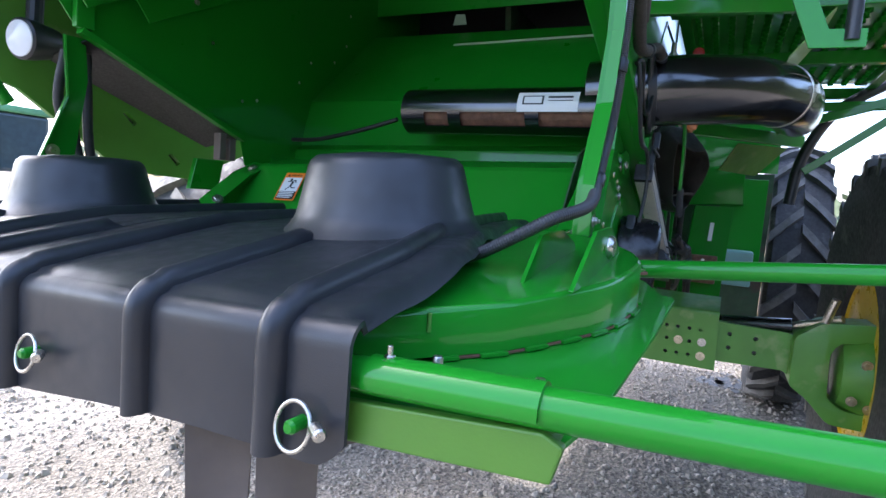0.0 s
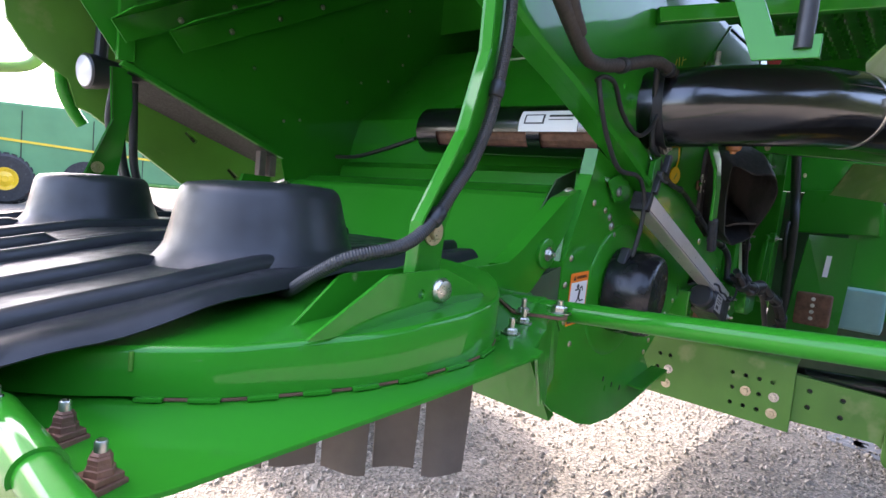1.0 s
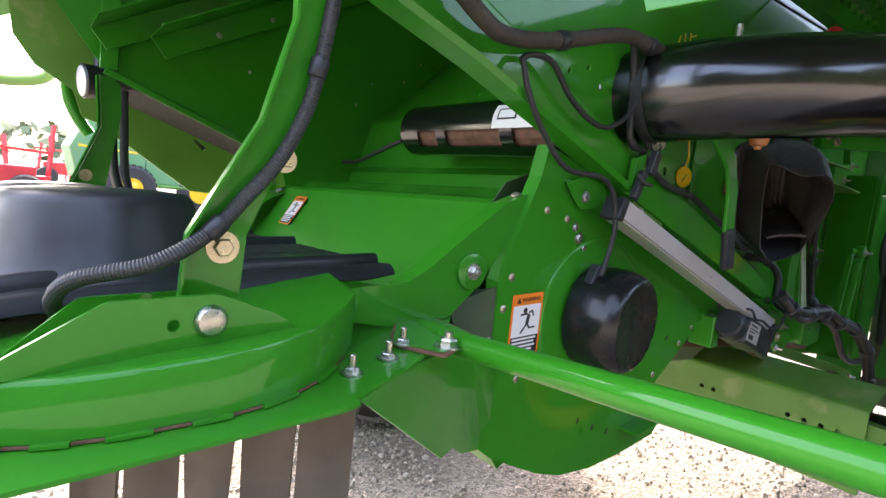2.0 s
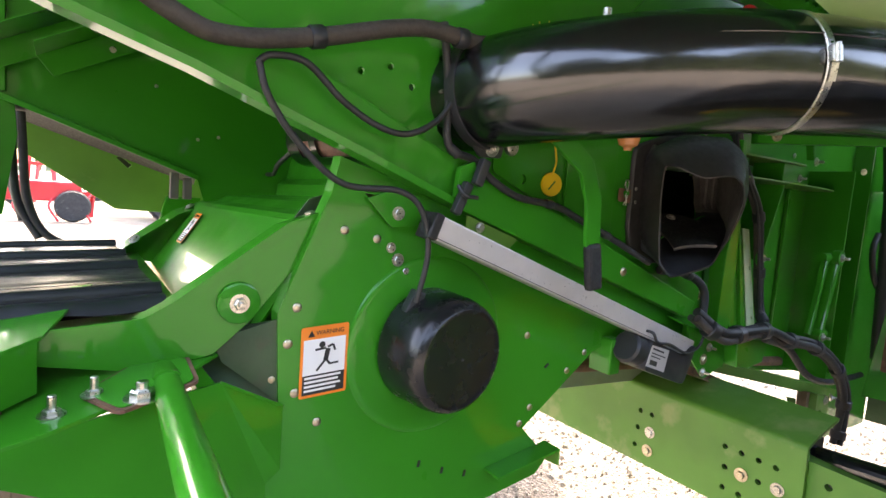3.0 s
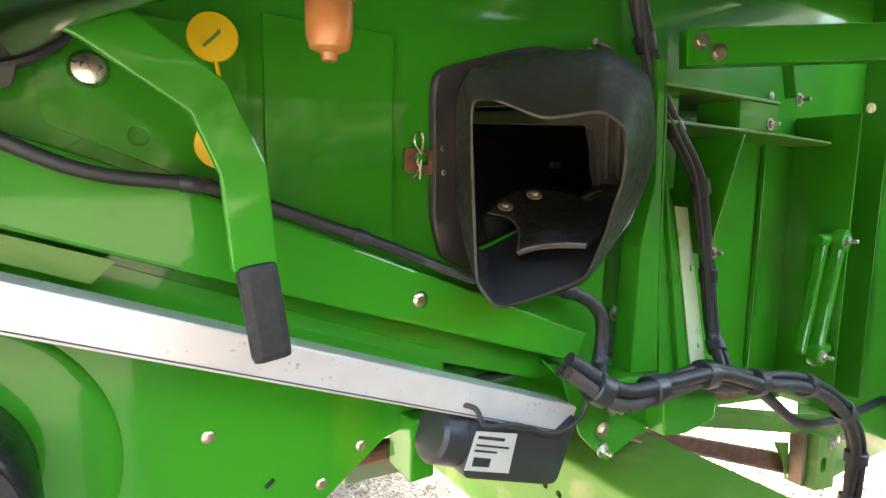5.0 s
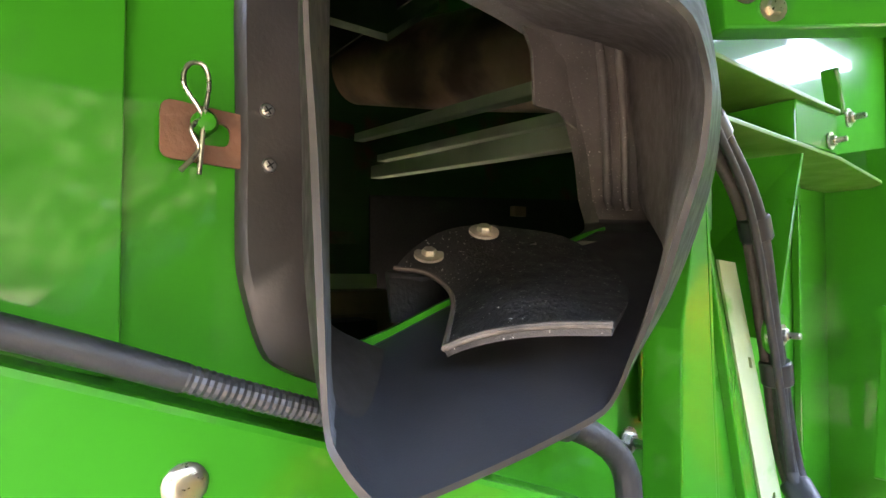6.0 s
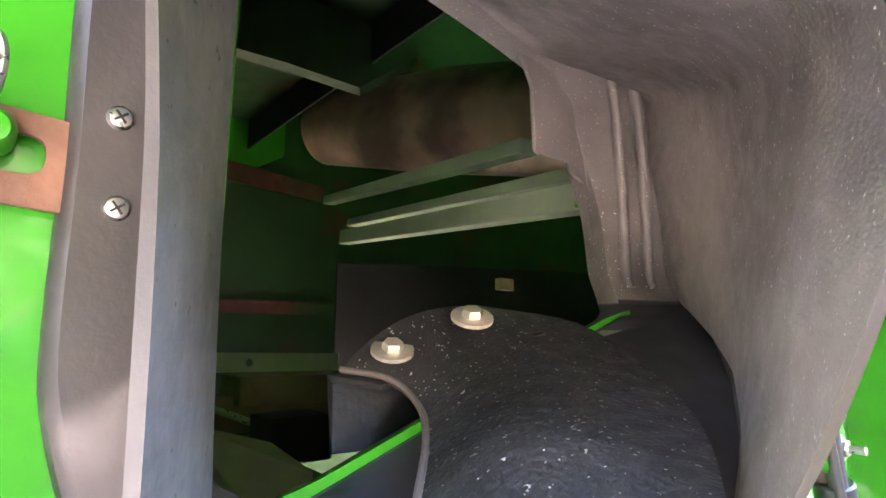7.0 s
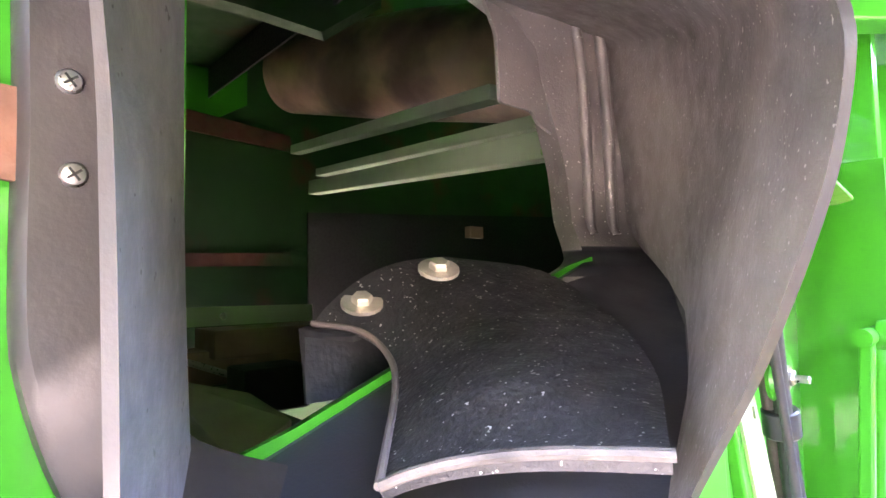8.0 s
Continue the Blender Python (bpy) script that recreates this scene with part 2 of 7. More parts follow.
def tube(path, r, sides=12, caps=True, bm=None, hollow=0.0):
    """A tube along a list of points. r: one radius, or one for each point."""
    b = bmesh.new()
    path = [Vector(p) for p in path]
    rs = r if isinstance(r, (list, tuple)) else [r] * len(path)
    d = (path[1] - path[0]).normalized()
    u = d.cross(Vector((0, 0, 1)) if abs(d.z) < 0.9 else Vector((1, 0, 0))).normalized()
    rings = []
    for i, p in enumerate(path):
        q = path[min(i + 1, len(path) - 1)] - path[max(i - 1, 0)]
        q = q.normalized() if q.length > 1e-9 else d
        u = (u - q * u.dot(q)).normalized()
        w = q.cross(u)
        rings.append([b.verts.new(p + rs[i] * (math.cos(a) * u + math.sin(a) * w)) for a in (2 * math.pi * k / sides for k in range(sides))])
    for r0, r1 in zip(rings, rings[1:]):
        for k in range(sides):
            b.faces.new((r0[k], r0[(k + 1) % sides], r1[(k + 1) % sides], r1[k]))
    if caps:
        b.faces.new(rings[0][::-1])
        b.faces.new(rings[-1])
    return join(b, bm)


def hose_path(pts, r, pitch=0.0017, depth=0.09, n=10):
    """Path and radii of a corrugated hose."""
    sm = smooth_path(pts, n)
    out, rs, carry, k = [sm[0]], [r], 0.0, 0
    for a, b in zip(sm, sm[1:]):
        length = (b - a).length
        s = pitch - carry
        while s <= length:
            out.append(a + (b - a) * (s / length))
            k += 1
            rs.append(r * (1 if k % 2 else 1 - depth))
            s += pitch
        carry = length - (s - pitch)
    return out, rs


def lathe(profile, at, axis, sides=32, bm=None):
    """profile: (radius, distance along the axis) pairs."""
    b = bmesh.new()
    axis = Vector(axis).normalized()
    u = axis.orthogonal().normalized()
    w = axis.cross(u)
    rings = []
    for r, h in profile:
        c = Vector(at) + axis * h
        rings.append([b.verts.new(c + max(r, 1e-5) * (math.cos(a) * u + math.sin(a) * w)) for a in (2 * math.pi * k / sides for k in range(sides))])
    for r0, r1 in zip(rings, rings[1:]):
        for k in range(sides):
            b.faces.new((r0[k], r0[(k + 1) % sides], r1[(k + 1) % sides], r1[k]))
    for ring, (r, h) in ((rings[0][::-1], profile[0]), (rings[-1], profile[-1])):
        b.faces.new(ring)
    return join(b, bm)


def loft(loops, closed=True, bm=None):
    """Skin between loops of equal count."""
    b = bmesh.new()
    rows = [[b.verts.new(p) for p in lp] for lp in loops]
    n = len(rows[0])
    for r0, r1 in zip(rows, rows[1:]):
        for k in range(n if closed else n - 1):
            b.faces.new((r0[k], r0[(k + 1) % n], r1[(k + 1) % n], r1[k]))
    return join(b, bm)


def thicken(bm, t):
    bmesh.ops.recalc_face_normals(bm, faces=bm.faces)
    bmesh.ops.solidify(bm, geom=bm.faces[:], thickness=t)
    return bm


# ---- fasteners: shared meshes, each one a part of what it holds ----
def bolt_mesh(name, mat, head=0.011, height=0.007, washer=0.016, stud=0.0):
    bm = bmesh.new()
    lathe([(washer, 0), (washer, 0.002), (head, 0.0021)], (0, 0, 0), (0, 0, 1), 18, bm)
    lathe([(head, 0.002), (head, height * 0.8), (head * 0.86, height)], (0, 0, 0), (0, 0, 1), 6, bm)
    if stud:
        lathe([(head * 0.5, height), (head * 0.5, height + stud), (head * 0.4, height + stud + 0.001)], (0, 0, 0), (0, 0, 1), 10, bm)
    return mesh_of(bm, name, mat)


def round_mesh(name, mat, r=0.010, h=0.004):
    bm = lathe([(r, 0), (r, h * 0.3), (r * 0.8, h * 0.8), (r * 0.4, h)], (0, 0, 0), (0, 0, 1), 16)
    return mesh_of(bm, name, mat, True)


HEX = bolt_mesh("bolt", STEEL)
HEX_Y = bolt_mesh("bolt", BRASS, 0.010, 0.008, 0.017)
HEX_BIG = bolt_mesh("bolt", STEEL, 0.013, 0.012, 0.020, 0.008)
STUD = bolt_mesh("bolt", STEEL, 0.009, 0.008, 0.014, 0.014)
DOME = round_mesh("rivet", BRASS)
bm = bmesh.new()
sheet([(-0.014, -0.014, 0), (0.014, -0.014, 0), (0.014, 0.014, 0), (-0.014, 0.014, 0)], (0, 0, 0.006), bevel=0.001, bm=bm)
lathe([(0.011, 0.006), (0.012, 0.008), (0.011, 0.016), (0.009, 0.017), (0.009, 0.024), (0.007, 0.026)], (0, 0, 0), (0, 0, 1), 6, bm)
NUT_STACK = mesh_of(bm, "rusty_nut", RUST)
STUD_TIP = mesh_of(lathe([(0.0055, 0.02), (0.0055, 0.036), (0.0045, 0.038)], (0, 0, 0), (0, 0, 1), 14), "stud", STEEL, True)
KNOB = round_mesh("knob", STEEL, 0.016, 0.009)
SMALL = bolt_mesh("bolt", STEEL, 0.006, 0.004, 0.009)


def fix(parent, mesh, at, normal=(0, -1, 0), size=1.0, name="bolt", spin=0.3):
    ob = new(name, mesh)
    q = Vector(normal).to_track_quat("Z", "Y").to_matrix().to_4x4()
    ob.matrix_basis = Matrix.Translation(at) @ q @ pose(0, 0, 0, 0, 0, math.degrees(spin)) @ Matrix.Diagonal((size, size, size, 1))
    return attach(ob, parent)


def text_part(words, at, right, up, size, mat, parent, name="lettering"):
    """Letters laid flat on a face, from the built-in font."""
    cu = bpy.data.curves.new(name, "FONT")
    cu.body, cu.size, cu.extrude = words, size, 0.0003
    cu.align_x, cu.align_y = "CENTER", "CENTER"
    tmp = new(name, cu)
    me = bpy.data.meshes.new_from_object(tmp.evaluated_get(bpy.context.evaluated_depsgraph_get()))
    bpy.data.objects.remove(tmp)
    right, up = Vector(right).normalized(), Vector(up).normalized()
    m = Matrix((right, up, right.cross(up))).transposed().to_4x4()
    me.transform(Matrix.Translation(at) @ m)
    me.materials.clear()
    me.materials.append(mat)
    return attach(new(name, me), parent)


# ---- ground ----
def ground():
    bm = bmesh.new()
    ring = [(-300, -300), (300, -300), (300, 300), (-300, 300)]
    bm.faces.new([bm.verts.new((x, y, 0)) for x, y in ring])
    return whole("ground", bm, GRAVEL, "pale crushed gravel yard in sun and shade", "ground", "structure")


ground()


def oil_stain():
    rng = random.Random(3)
    bm = bmesh.new()
    for cx, cy, r in ((5.12, -0.50, 0.20), (5.05, -0.30, 0.12), (5.2, -0.68, 0.11), (4.9, -0.45, 0.07), (5.35, -0.42, 0.06)):
        n = 18
        bm.faces.new([bm.verts.new((cx + r * rng.uniform(0.6, 1.25) * math.cos(2 * math.pi * k / n), cy + r * rng.uniform(0.6, 1.25) * math.sin(2 * math.pi * k / n), 0.003)) for k in range(n)])
    whole("oil_stain", bm, OIL, "dark oily stain soaked into the gravel", "stain")


OIL = material("oil_soaked_gravel", (0.035, 0.032, 0.03), 0.6, vary=0.5, scale=40.0, bump=0.8, bump_scale=70.0, second=(0.14, 0.13, 0.115), second_scale=22.0, second_at=0.55)
oil_stain()


# ---- spreader at the rear ----
def cover_z(x):
    """Height of the moulded cover along the machine."""
    for (x0, z0), (x1, z1) in zip(COVER, COVER[1:]):
        if x <= x1:
            return z0 + (z1 - z0) * (x - x0) / (x1 - x0)
    return COVER[-1][1]


COVER = [(0.43, 1.205), (0.52, 1.222), (0.64, 1.243), (0.74, 1.258), (1.0, 1.268), (1.25, 1.275)]
TILT_Y = -0.04


def bend(table, x):
    """Straight interpolation in a small table."""
    if x <= table[0][0]:
        return table[0][1]
    for (x0, v0), (x1, v1) in zip(table, table[1:]):
        if x <= x1:
            return v0 + (v1 - v0) * (x - x0) / (x1 - x0)
    return table[-1][1]


COVER_EDGE = [(0.44, -0.004), (0.62, 0.0), (0.70, 0.012), (0.85, 0.060), (1.05, 0.105), (1.24, 0.115)]
RIB_DRIFT = [(0.62, 0.0), (0.76, 0.025), (0.88, 0.055), (1.24, 0.120)]


def chopper_cover():
    cover = thing("spreader_cover", (0.8, 0.6, 1.18), "black moulded plastic cover with ribs and two domes", "machine cover")
    prof = [((0.436, 1.082 + 0.0125 * i), (-1, 0)) for i in range(9)]
    for i in range(1, 8):
        a = math.pi / 2 * i / 8
        prof.append(((0.436 + 0.022 * (1 - math.cos(a)), 1.184 + 0.022 * math.sin(a)), (-math.cos(a), math.sin(a))))
    for i in range(40):
        x = 0.46 + 0.78 * i / 39
        prof.append(((x, cover_z(x)), (-0.1, 0.99)))
    ribs = [(0.070, 9), (0.234, 0.69), (0.452, 9), (0.60, 0.66), (0.755, 9), (0.965, 0.69), (1.11, 9)]
    half = 0.0125
    cols = {0.0, 0.004, 0.009, 0.015, 0.022, 0.032, 1.21}
    for ry, _ in ribs:
        cols |= {ry + half * k for k in (-1.7, -1.3, -1.03, -0.99, -0.94, -0.82, -0.6, -0.3, 0, 0.3, 0.6, 0.82, 0.94, 0.99, 1.03, 1.3, 1.7)}
    cols |= {0.05 * k for k in range(1, 24) if all(abs(0.05 * k - ry) > 0.03 for ry, _ in ribs)}
    cols = sorted(c for c in cols if 0 <= c <= 1.21)
    rows = []
    for (x, z), (nx, nz) in prof:
        e, drift = bend(COVER_EDGE, x), bend(RIB_DRIFT, x)
        row = []
        for y in cols:
            s = y / 1.21
            yy = y + (e + (drift - e) * min(1.0, y / 0.07)) * (1 - s)
            h = 0.0
            for ry, end in ribs:
                d = abs(y - ry) / half
                if d < 1:
                    h = max(h, 0.0155 * math.sqrt(1 - d * d) * max(0.0, min(1.0, (end - x) / 0.02)))
                elif d < 1.35:
                    h = min(h, -0.0015)
            lip = -0.016 * max(0.0, 1 - y / 0.022) ** 2 if x > 0.455 else 0
            wave = 0.004 * math.sin(x * 31) * max(0.0, 1 - y / 0.06) if x > 0.5 else 0
            low = ((0.010 * math.sin(y * 7 + 0.6) + 0.022 * max(0.0, 1 - y / 0.03) ** 2) * (1.184 - z) / 0.1) if z < 1.18 and x < 0.44 else 0
            row.append((x + nx * h, yy, z + nz * h + TILT_Y * yy + lip + wave + low))
        rows.append(row)
    shell = loft(rows, closed=False)
    thicken(shell, 0.004)
    part("shell", shell, PLASTIC, cover, smooth=True)
    # Dark sheet added in place of the shaded open cavity below the cover.
    under = []
    for i in range(13):
        x = 0.47 + 0.73 * i / 12
        y = bend(COVER_EDGE, x) + 0.21
        under.append((x, y, cover_z(x) + TILT_Y * y - 0.014, flange_z(x) + 0.004))
    skirt = loft([[(x, y, z1) for x, y, z1, z0 in under], [(x + 0.002, y + 0.02, z0) for x, y, z1, z0 in under]], closed=False)
    thicken(skirt, 0.004)
    part("shade_skirt", skirt, RUBBER_DARK, cover, "added dark sheet in place of the shade below the cover", True)
    for cy in (0.215, 0.965):
        zb = 1.265 + TILT_Y * cy
        prof2 = [(0.158, -0.014), (0.146, -0.002), (0.138, 0.008), (0.134, 0.016), (0.126, 0.045), (0.117, 0.084), (0.113, 0.093), (0.105, 0.100), (0.06, 0.105), (0.0, 0.106)]
        part("dome", lathe(prof2, (0.825, cy, zb), (-0.03, -TILT_Y, 1), 56), PLASTIC, cover, smooth=True)
    # locking pins with pull rings on the rear face
    for py, pz in ((0.036, 1.121), (0.398, 1.108)):
        pin = part("locking_pin", lathe([(0.006, -0.01), (0.006, 0.010), (0.004, 0.013)], (0.431, py, pz), (-1, 0, 0), 14), GREEN, cover, "green pin end")
        ring = [Vector((0.424 + 0.004 * math.sin(a), py + 0.0165 * math.cos(a), pz + 0.019 * math.sin(a))) for a in (2 * math.pi * i / 28 for i in range(29))]
        part("pull_ring", tube(ring, 0.0018, 8, False), STEEL, pin, "steel pull ring", True)
        part("clip", lathe([(0.0055, 0), (0.0055, 0.014), (0.004, 0.016)], (0.427, py - 0.019, pz + 0.002), (-0.6, -0.8, 0), 12), STEEL, pin)
    return cover


BAND = [(0.47, 0.11), (0.52, 0.045), (0.563, 0.003), (0.594, -0.028), (0.629, -0.060), (0.669, -0.084), (0.710, -0.106), (0.749, -0.125), (0.795, -0.139), (0.855, -0.147), (0.912, -0.148),
        (0.975, -0.128), (1.035, -0.082), (1.085, -0.025)]


def band_top(x):
    return 1.197 + 0.115 * (x - 0.559)


def flange_z(x):
    return 1.140 + 0.08 * (x - 0.5)


chopper_cover()


def spreader_frame():
    fr = thing("straw_spreader", (0.8, -0.05, 1.11), "glossy green sheet-metal spreader frame with curved skirt and bolted flange", "straw spreader")
    outline = [(0.46, 0.14), (0.465, 0.02), (0.475, -0.158), (0.54, -0.171), (0.644, -0.177), (0.80, -0.186), (0.99, -0.191), (1.008, -0.186), (1.012, -0.170), (1.10, -0.135),
               (1.22, -0.06), (1.30, 0.03), (1.30, 0.3), (0.5, 0.3)]
    part("flange", sheet([(x, y, flange_z(x)) for x, y in outline], (0, 0, -0.005), bevel=0.001), GREEN, fr)
    # Unseen pan, added to keep ground light out of the space under the cover.
    pan = [(0.455, 0.303), (1.30, 0.303), (1.30, 1.19), (0.455, 1.19)]
    part("closing_floor", sheet([(x, y, flange_z(x) - 0.002) for x, y in pan], (0, 0, -0.004)), GREEN, fr)
    path = smooth_path([(x, y, 0) for x, y in BAND], 8)
    rows = [[(p.x, p.y, flange_z(p.x) + 0.0045) for p in path], [(p.x, p.y, band_top(p.x) - 0.006) for p in path],
            [(p.x + 0.001, p.y + 0.002, band_top(p.x) - 0.002) for p in path], [(p.x + 0.003, p.y + 0.006, band_top(p.x)) for p in path]]
    bm = loft(rows, closed=False)
    thicken(bm, 0.003)
    part("curved_skirt", bm, GREEN, fr, "glossy curved skirt", True)
    top = [(p.x + 0.004, p.y + 0.007, band_top(p.x) - 0.001) for p in path]
    far = [(1.15, 0.28), (0.48, 0.28)]
    part("top_plate", sheet(top + [(x, y, band_top(x) - 0.001) for x, y in far], (0, 0, -0.004)), GREEN, fr)
    # joint tabs where the skirt is welded to the flange
    for i in range(18, 92, 9):
        p, q, r = path[i], path[i + 5], path[min(i + 9, len(path) - 1)]
        for a, b, out, high, name, mat in ((p, q, 0.006, 0.004, "weld_tab", GREEN), (q, r, 0.0016, 0.003, "rusty_slit", RUST)):
            d = (b - a).normalized()
            nrm = Vector((d.y, -d.x, 0))
            pts = [Vector((a.x, a.y, flange_z(a.x) + 0.001)), Vector((b.x, b.y, flange_z(b.x) + 0.001))]
            pts += [pts[1] + nrm * out, pts[0] + nrm * out]
            part(name, sheet(pts, (0, 0, high), bevel=0.0006), mat, fr)
    # upright weld seam where the skirt is joined
    e, g = path[15], path[17]
    nrm = Vector(((g - e).y, -(g - e).x, 0)).normalized()
    part("weld_seam", tube([g + nrm * 0.001 + Vector((0, 0, band_top(g.x) - 0.004)), g + nrm * 0.001 + Vector((0, 0, flange_z(g.x) + 0.03))], 0.0022, 8), GREEN_DUSTY, fr, smooth=True)
    # twin upright bracket plates
    g1 = [(0.686, 1.214), (0.790, 1.277), (0.885, 1.281), (0.945, 1.258), (0.985, 1.232), (0.97, 1.222)]
    part("bracket_plate", sheet(xz(rounded(g1, 0.006), -0.108), (0, 0.005, 0), [disc_loop((0.845, -0.108, 1.252), (1, 0, 0), (0, 0, 1), 0.006)]), GREEN, fr)
    g2 = [(0.688, 1.190), (0.775, 1.268), (0.872, 1.272), (0.95, 1.25), (0.97, 1.22)]
    part("bracket_plate", sheet(xz(rounded(g2, 0.006), -0.045), (0, 0.005, 0)), GREEN, fr)
    fix(fr, KNOB, (0.878, -0.108, 1.255), name="knob")
    for x, y in ((1.038, -0.112), (1.100, -0.092)):
        fix(fr, STUD, (x, y, flange_z(x)), (0, 0, 1))
    for x, y in ((0.503, -0.045), (0.502, -0.132)):
        fix(fr, NUT_STACK, (x, y, flange_z(x) - 0.001), (0, 0, 1), 0.95, "square_washer")
        fix(fr, NUT_STACK, (x, y, flange_z(x) + 0.005), (0, 0, 1), 0.8, "nut")
        fix(fr, STUD_TIP, (x, y, flange_z(x) + 0.002), (0, 0, 1), 0.85, "stud")
    return fr


spreader_frame()


def rubber_curtain(x0, y0, x1, y1, z0, z1, strips):
    """Hanging rubber strips side by side, each slightly curled."""
    c = thing("rubber_curtain", (x0, y0, z1), "brown-grey rubber strip curtain hanging below the spreader", "rubber curtain", "rubber curtains")
    a, b = Vector((x0, y0, 0)), Vector((x1, y1, 0))
    d = b - a
    n = Vector((-d.y, d.x, 0)).normalized()
    for i in range(strips):
        curl = (0.014, -0.010, 0.018, -0.006)[i % 4]
        rows = []
        for j in range(7):
            s = j / 6
            p, q = a + d * (i + 0.02 + 0.07 * s) / strips, a + d * (i + 0.99 - 0.05 * s) / strips
            rows.append([(p.lerp(q, k / 6) + n * (curl * s * s * math.sin(math.pi * k / 6 + i) + 0.004 * (i % 2))) + Vector((0, 0, z1 + (z0 - z1) * s + 0.006 * (i % 2) * s)) for k in range(7)])
        bm = loft(rows, closed=False)
        thicken(bm, 0.005)
        part("strip", bm, FLAP, c, smooth=True)
    return c


rubber_curtain(0.80, 0.275, 1.122, 0.004, 0.895, 1.16, 5)
rubber_curtain(0.46, 0.20, 0.545, 0.10, 0.90, 1.10, 2)


def guard_tube(name, a, b, r, clamp):
    g = thing(name, a, "green painted steel tube clamped to the spreader flange", "guard tube", "guard tubes")
    a, b = Vector(a), Vector(b)
    part("tube", tube([a, a + (b - a) * 0.02, b], r, 28), GREEN, g, smooth=True)
    d = (b - a).normalized()
    c0, c1 = a + d * 0.02, a + d * clamp
    up, side = Vector((0, 0, 1)), d.cross(Vector((0, 0, 1))).normalized()
    arc = [(math.cos(t), math.sin(t)) for t in (math.radians(-20 + 220 * i / 16) for i in range(17))]
    rows = [[c + (side * p + up * q) * (r + 0.003) for p, q in arc] for c in (c0, c1)]
    bm = loft(rows, closed=False)
    thicken(bm, 0.004)
    part("saddle", bm, GREEN, g, smooth=True)
    return g, d


GREEN_OLIVE = material("olive_green_paint", (0.075, 0.19, 0.02), 0.38, vary=0.15, scale=6.0, bump=0.1)
near, nd = guard_tube("guard_tube", (0.4640, 0.012, 1.1585), (0.4456, -1.25, 1.2357), 0.0148, 0.160)
fix(near, STUD, (0.463, -0.023, 1.176), (0, 0, 1), 0.5)
far, fd = guard_tube("guard_tube", (1.224, 0.03, 1.184), (1.135, -1.25, 1.3145), 0.0172, 0.085)
foot = rounded([(1.125, -0.055), (1.16, -0.135), (1.25, -0.085), (1.255, 0.02), (1.19, 0.03)], 0.012)
part("foot_plate", sheet([(x, y, flange_z(x) + 0.001) for x, y in foot], (0, 0, 0.004)), RUST, far, "rust-edged foot plate")
foot_in = [(1.188 + 0.91 * (x - 1.188), -0.05 + 0.91 * (y + 0.05)) for x, y in foot]
part("foot_face", sheet([(x, y, flange_z(x) + 0.0052) for x, y in foot_in], (0, 0, 0.0012)), GREEN, far, "green painted face")
fix(far, HEX_BIG, (1.185, -0.105, flange_z(1.185) + 0.004), (0, 0, 1))
fix(far, STUD, (1.14, -0.065, flange_z(1.14) + 0.004), (0, 0, 1))
lowbar = thing("bracket_bar", (0.46, -0.1, 1.11), "olive green channel bar below the guard tube", "bracket")
part("channel", sheet([(0.452, 0.03, 1.138), (0.452, -0.150, 1.154), (0.452, -0.165, 1.147), (0.452, -0.158, 1.120), (0.452, 0.03, 1.105)], (0.010, 0, 0), bevel=0.002), GREEN_OLIVE, lowbar)
part("cap_plate", sheet([(0.463, -0.145, 1.151), (0.463, -0.158, 1.145), (0.463, -0.150, 1.122), (0.463, -0.140, 1.122)], (0.02, 0, 0)), GREEN_OLIVE, lowbar)


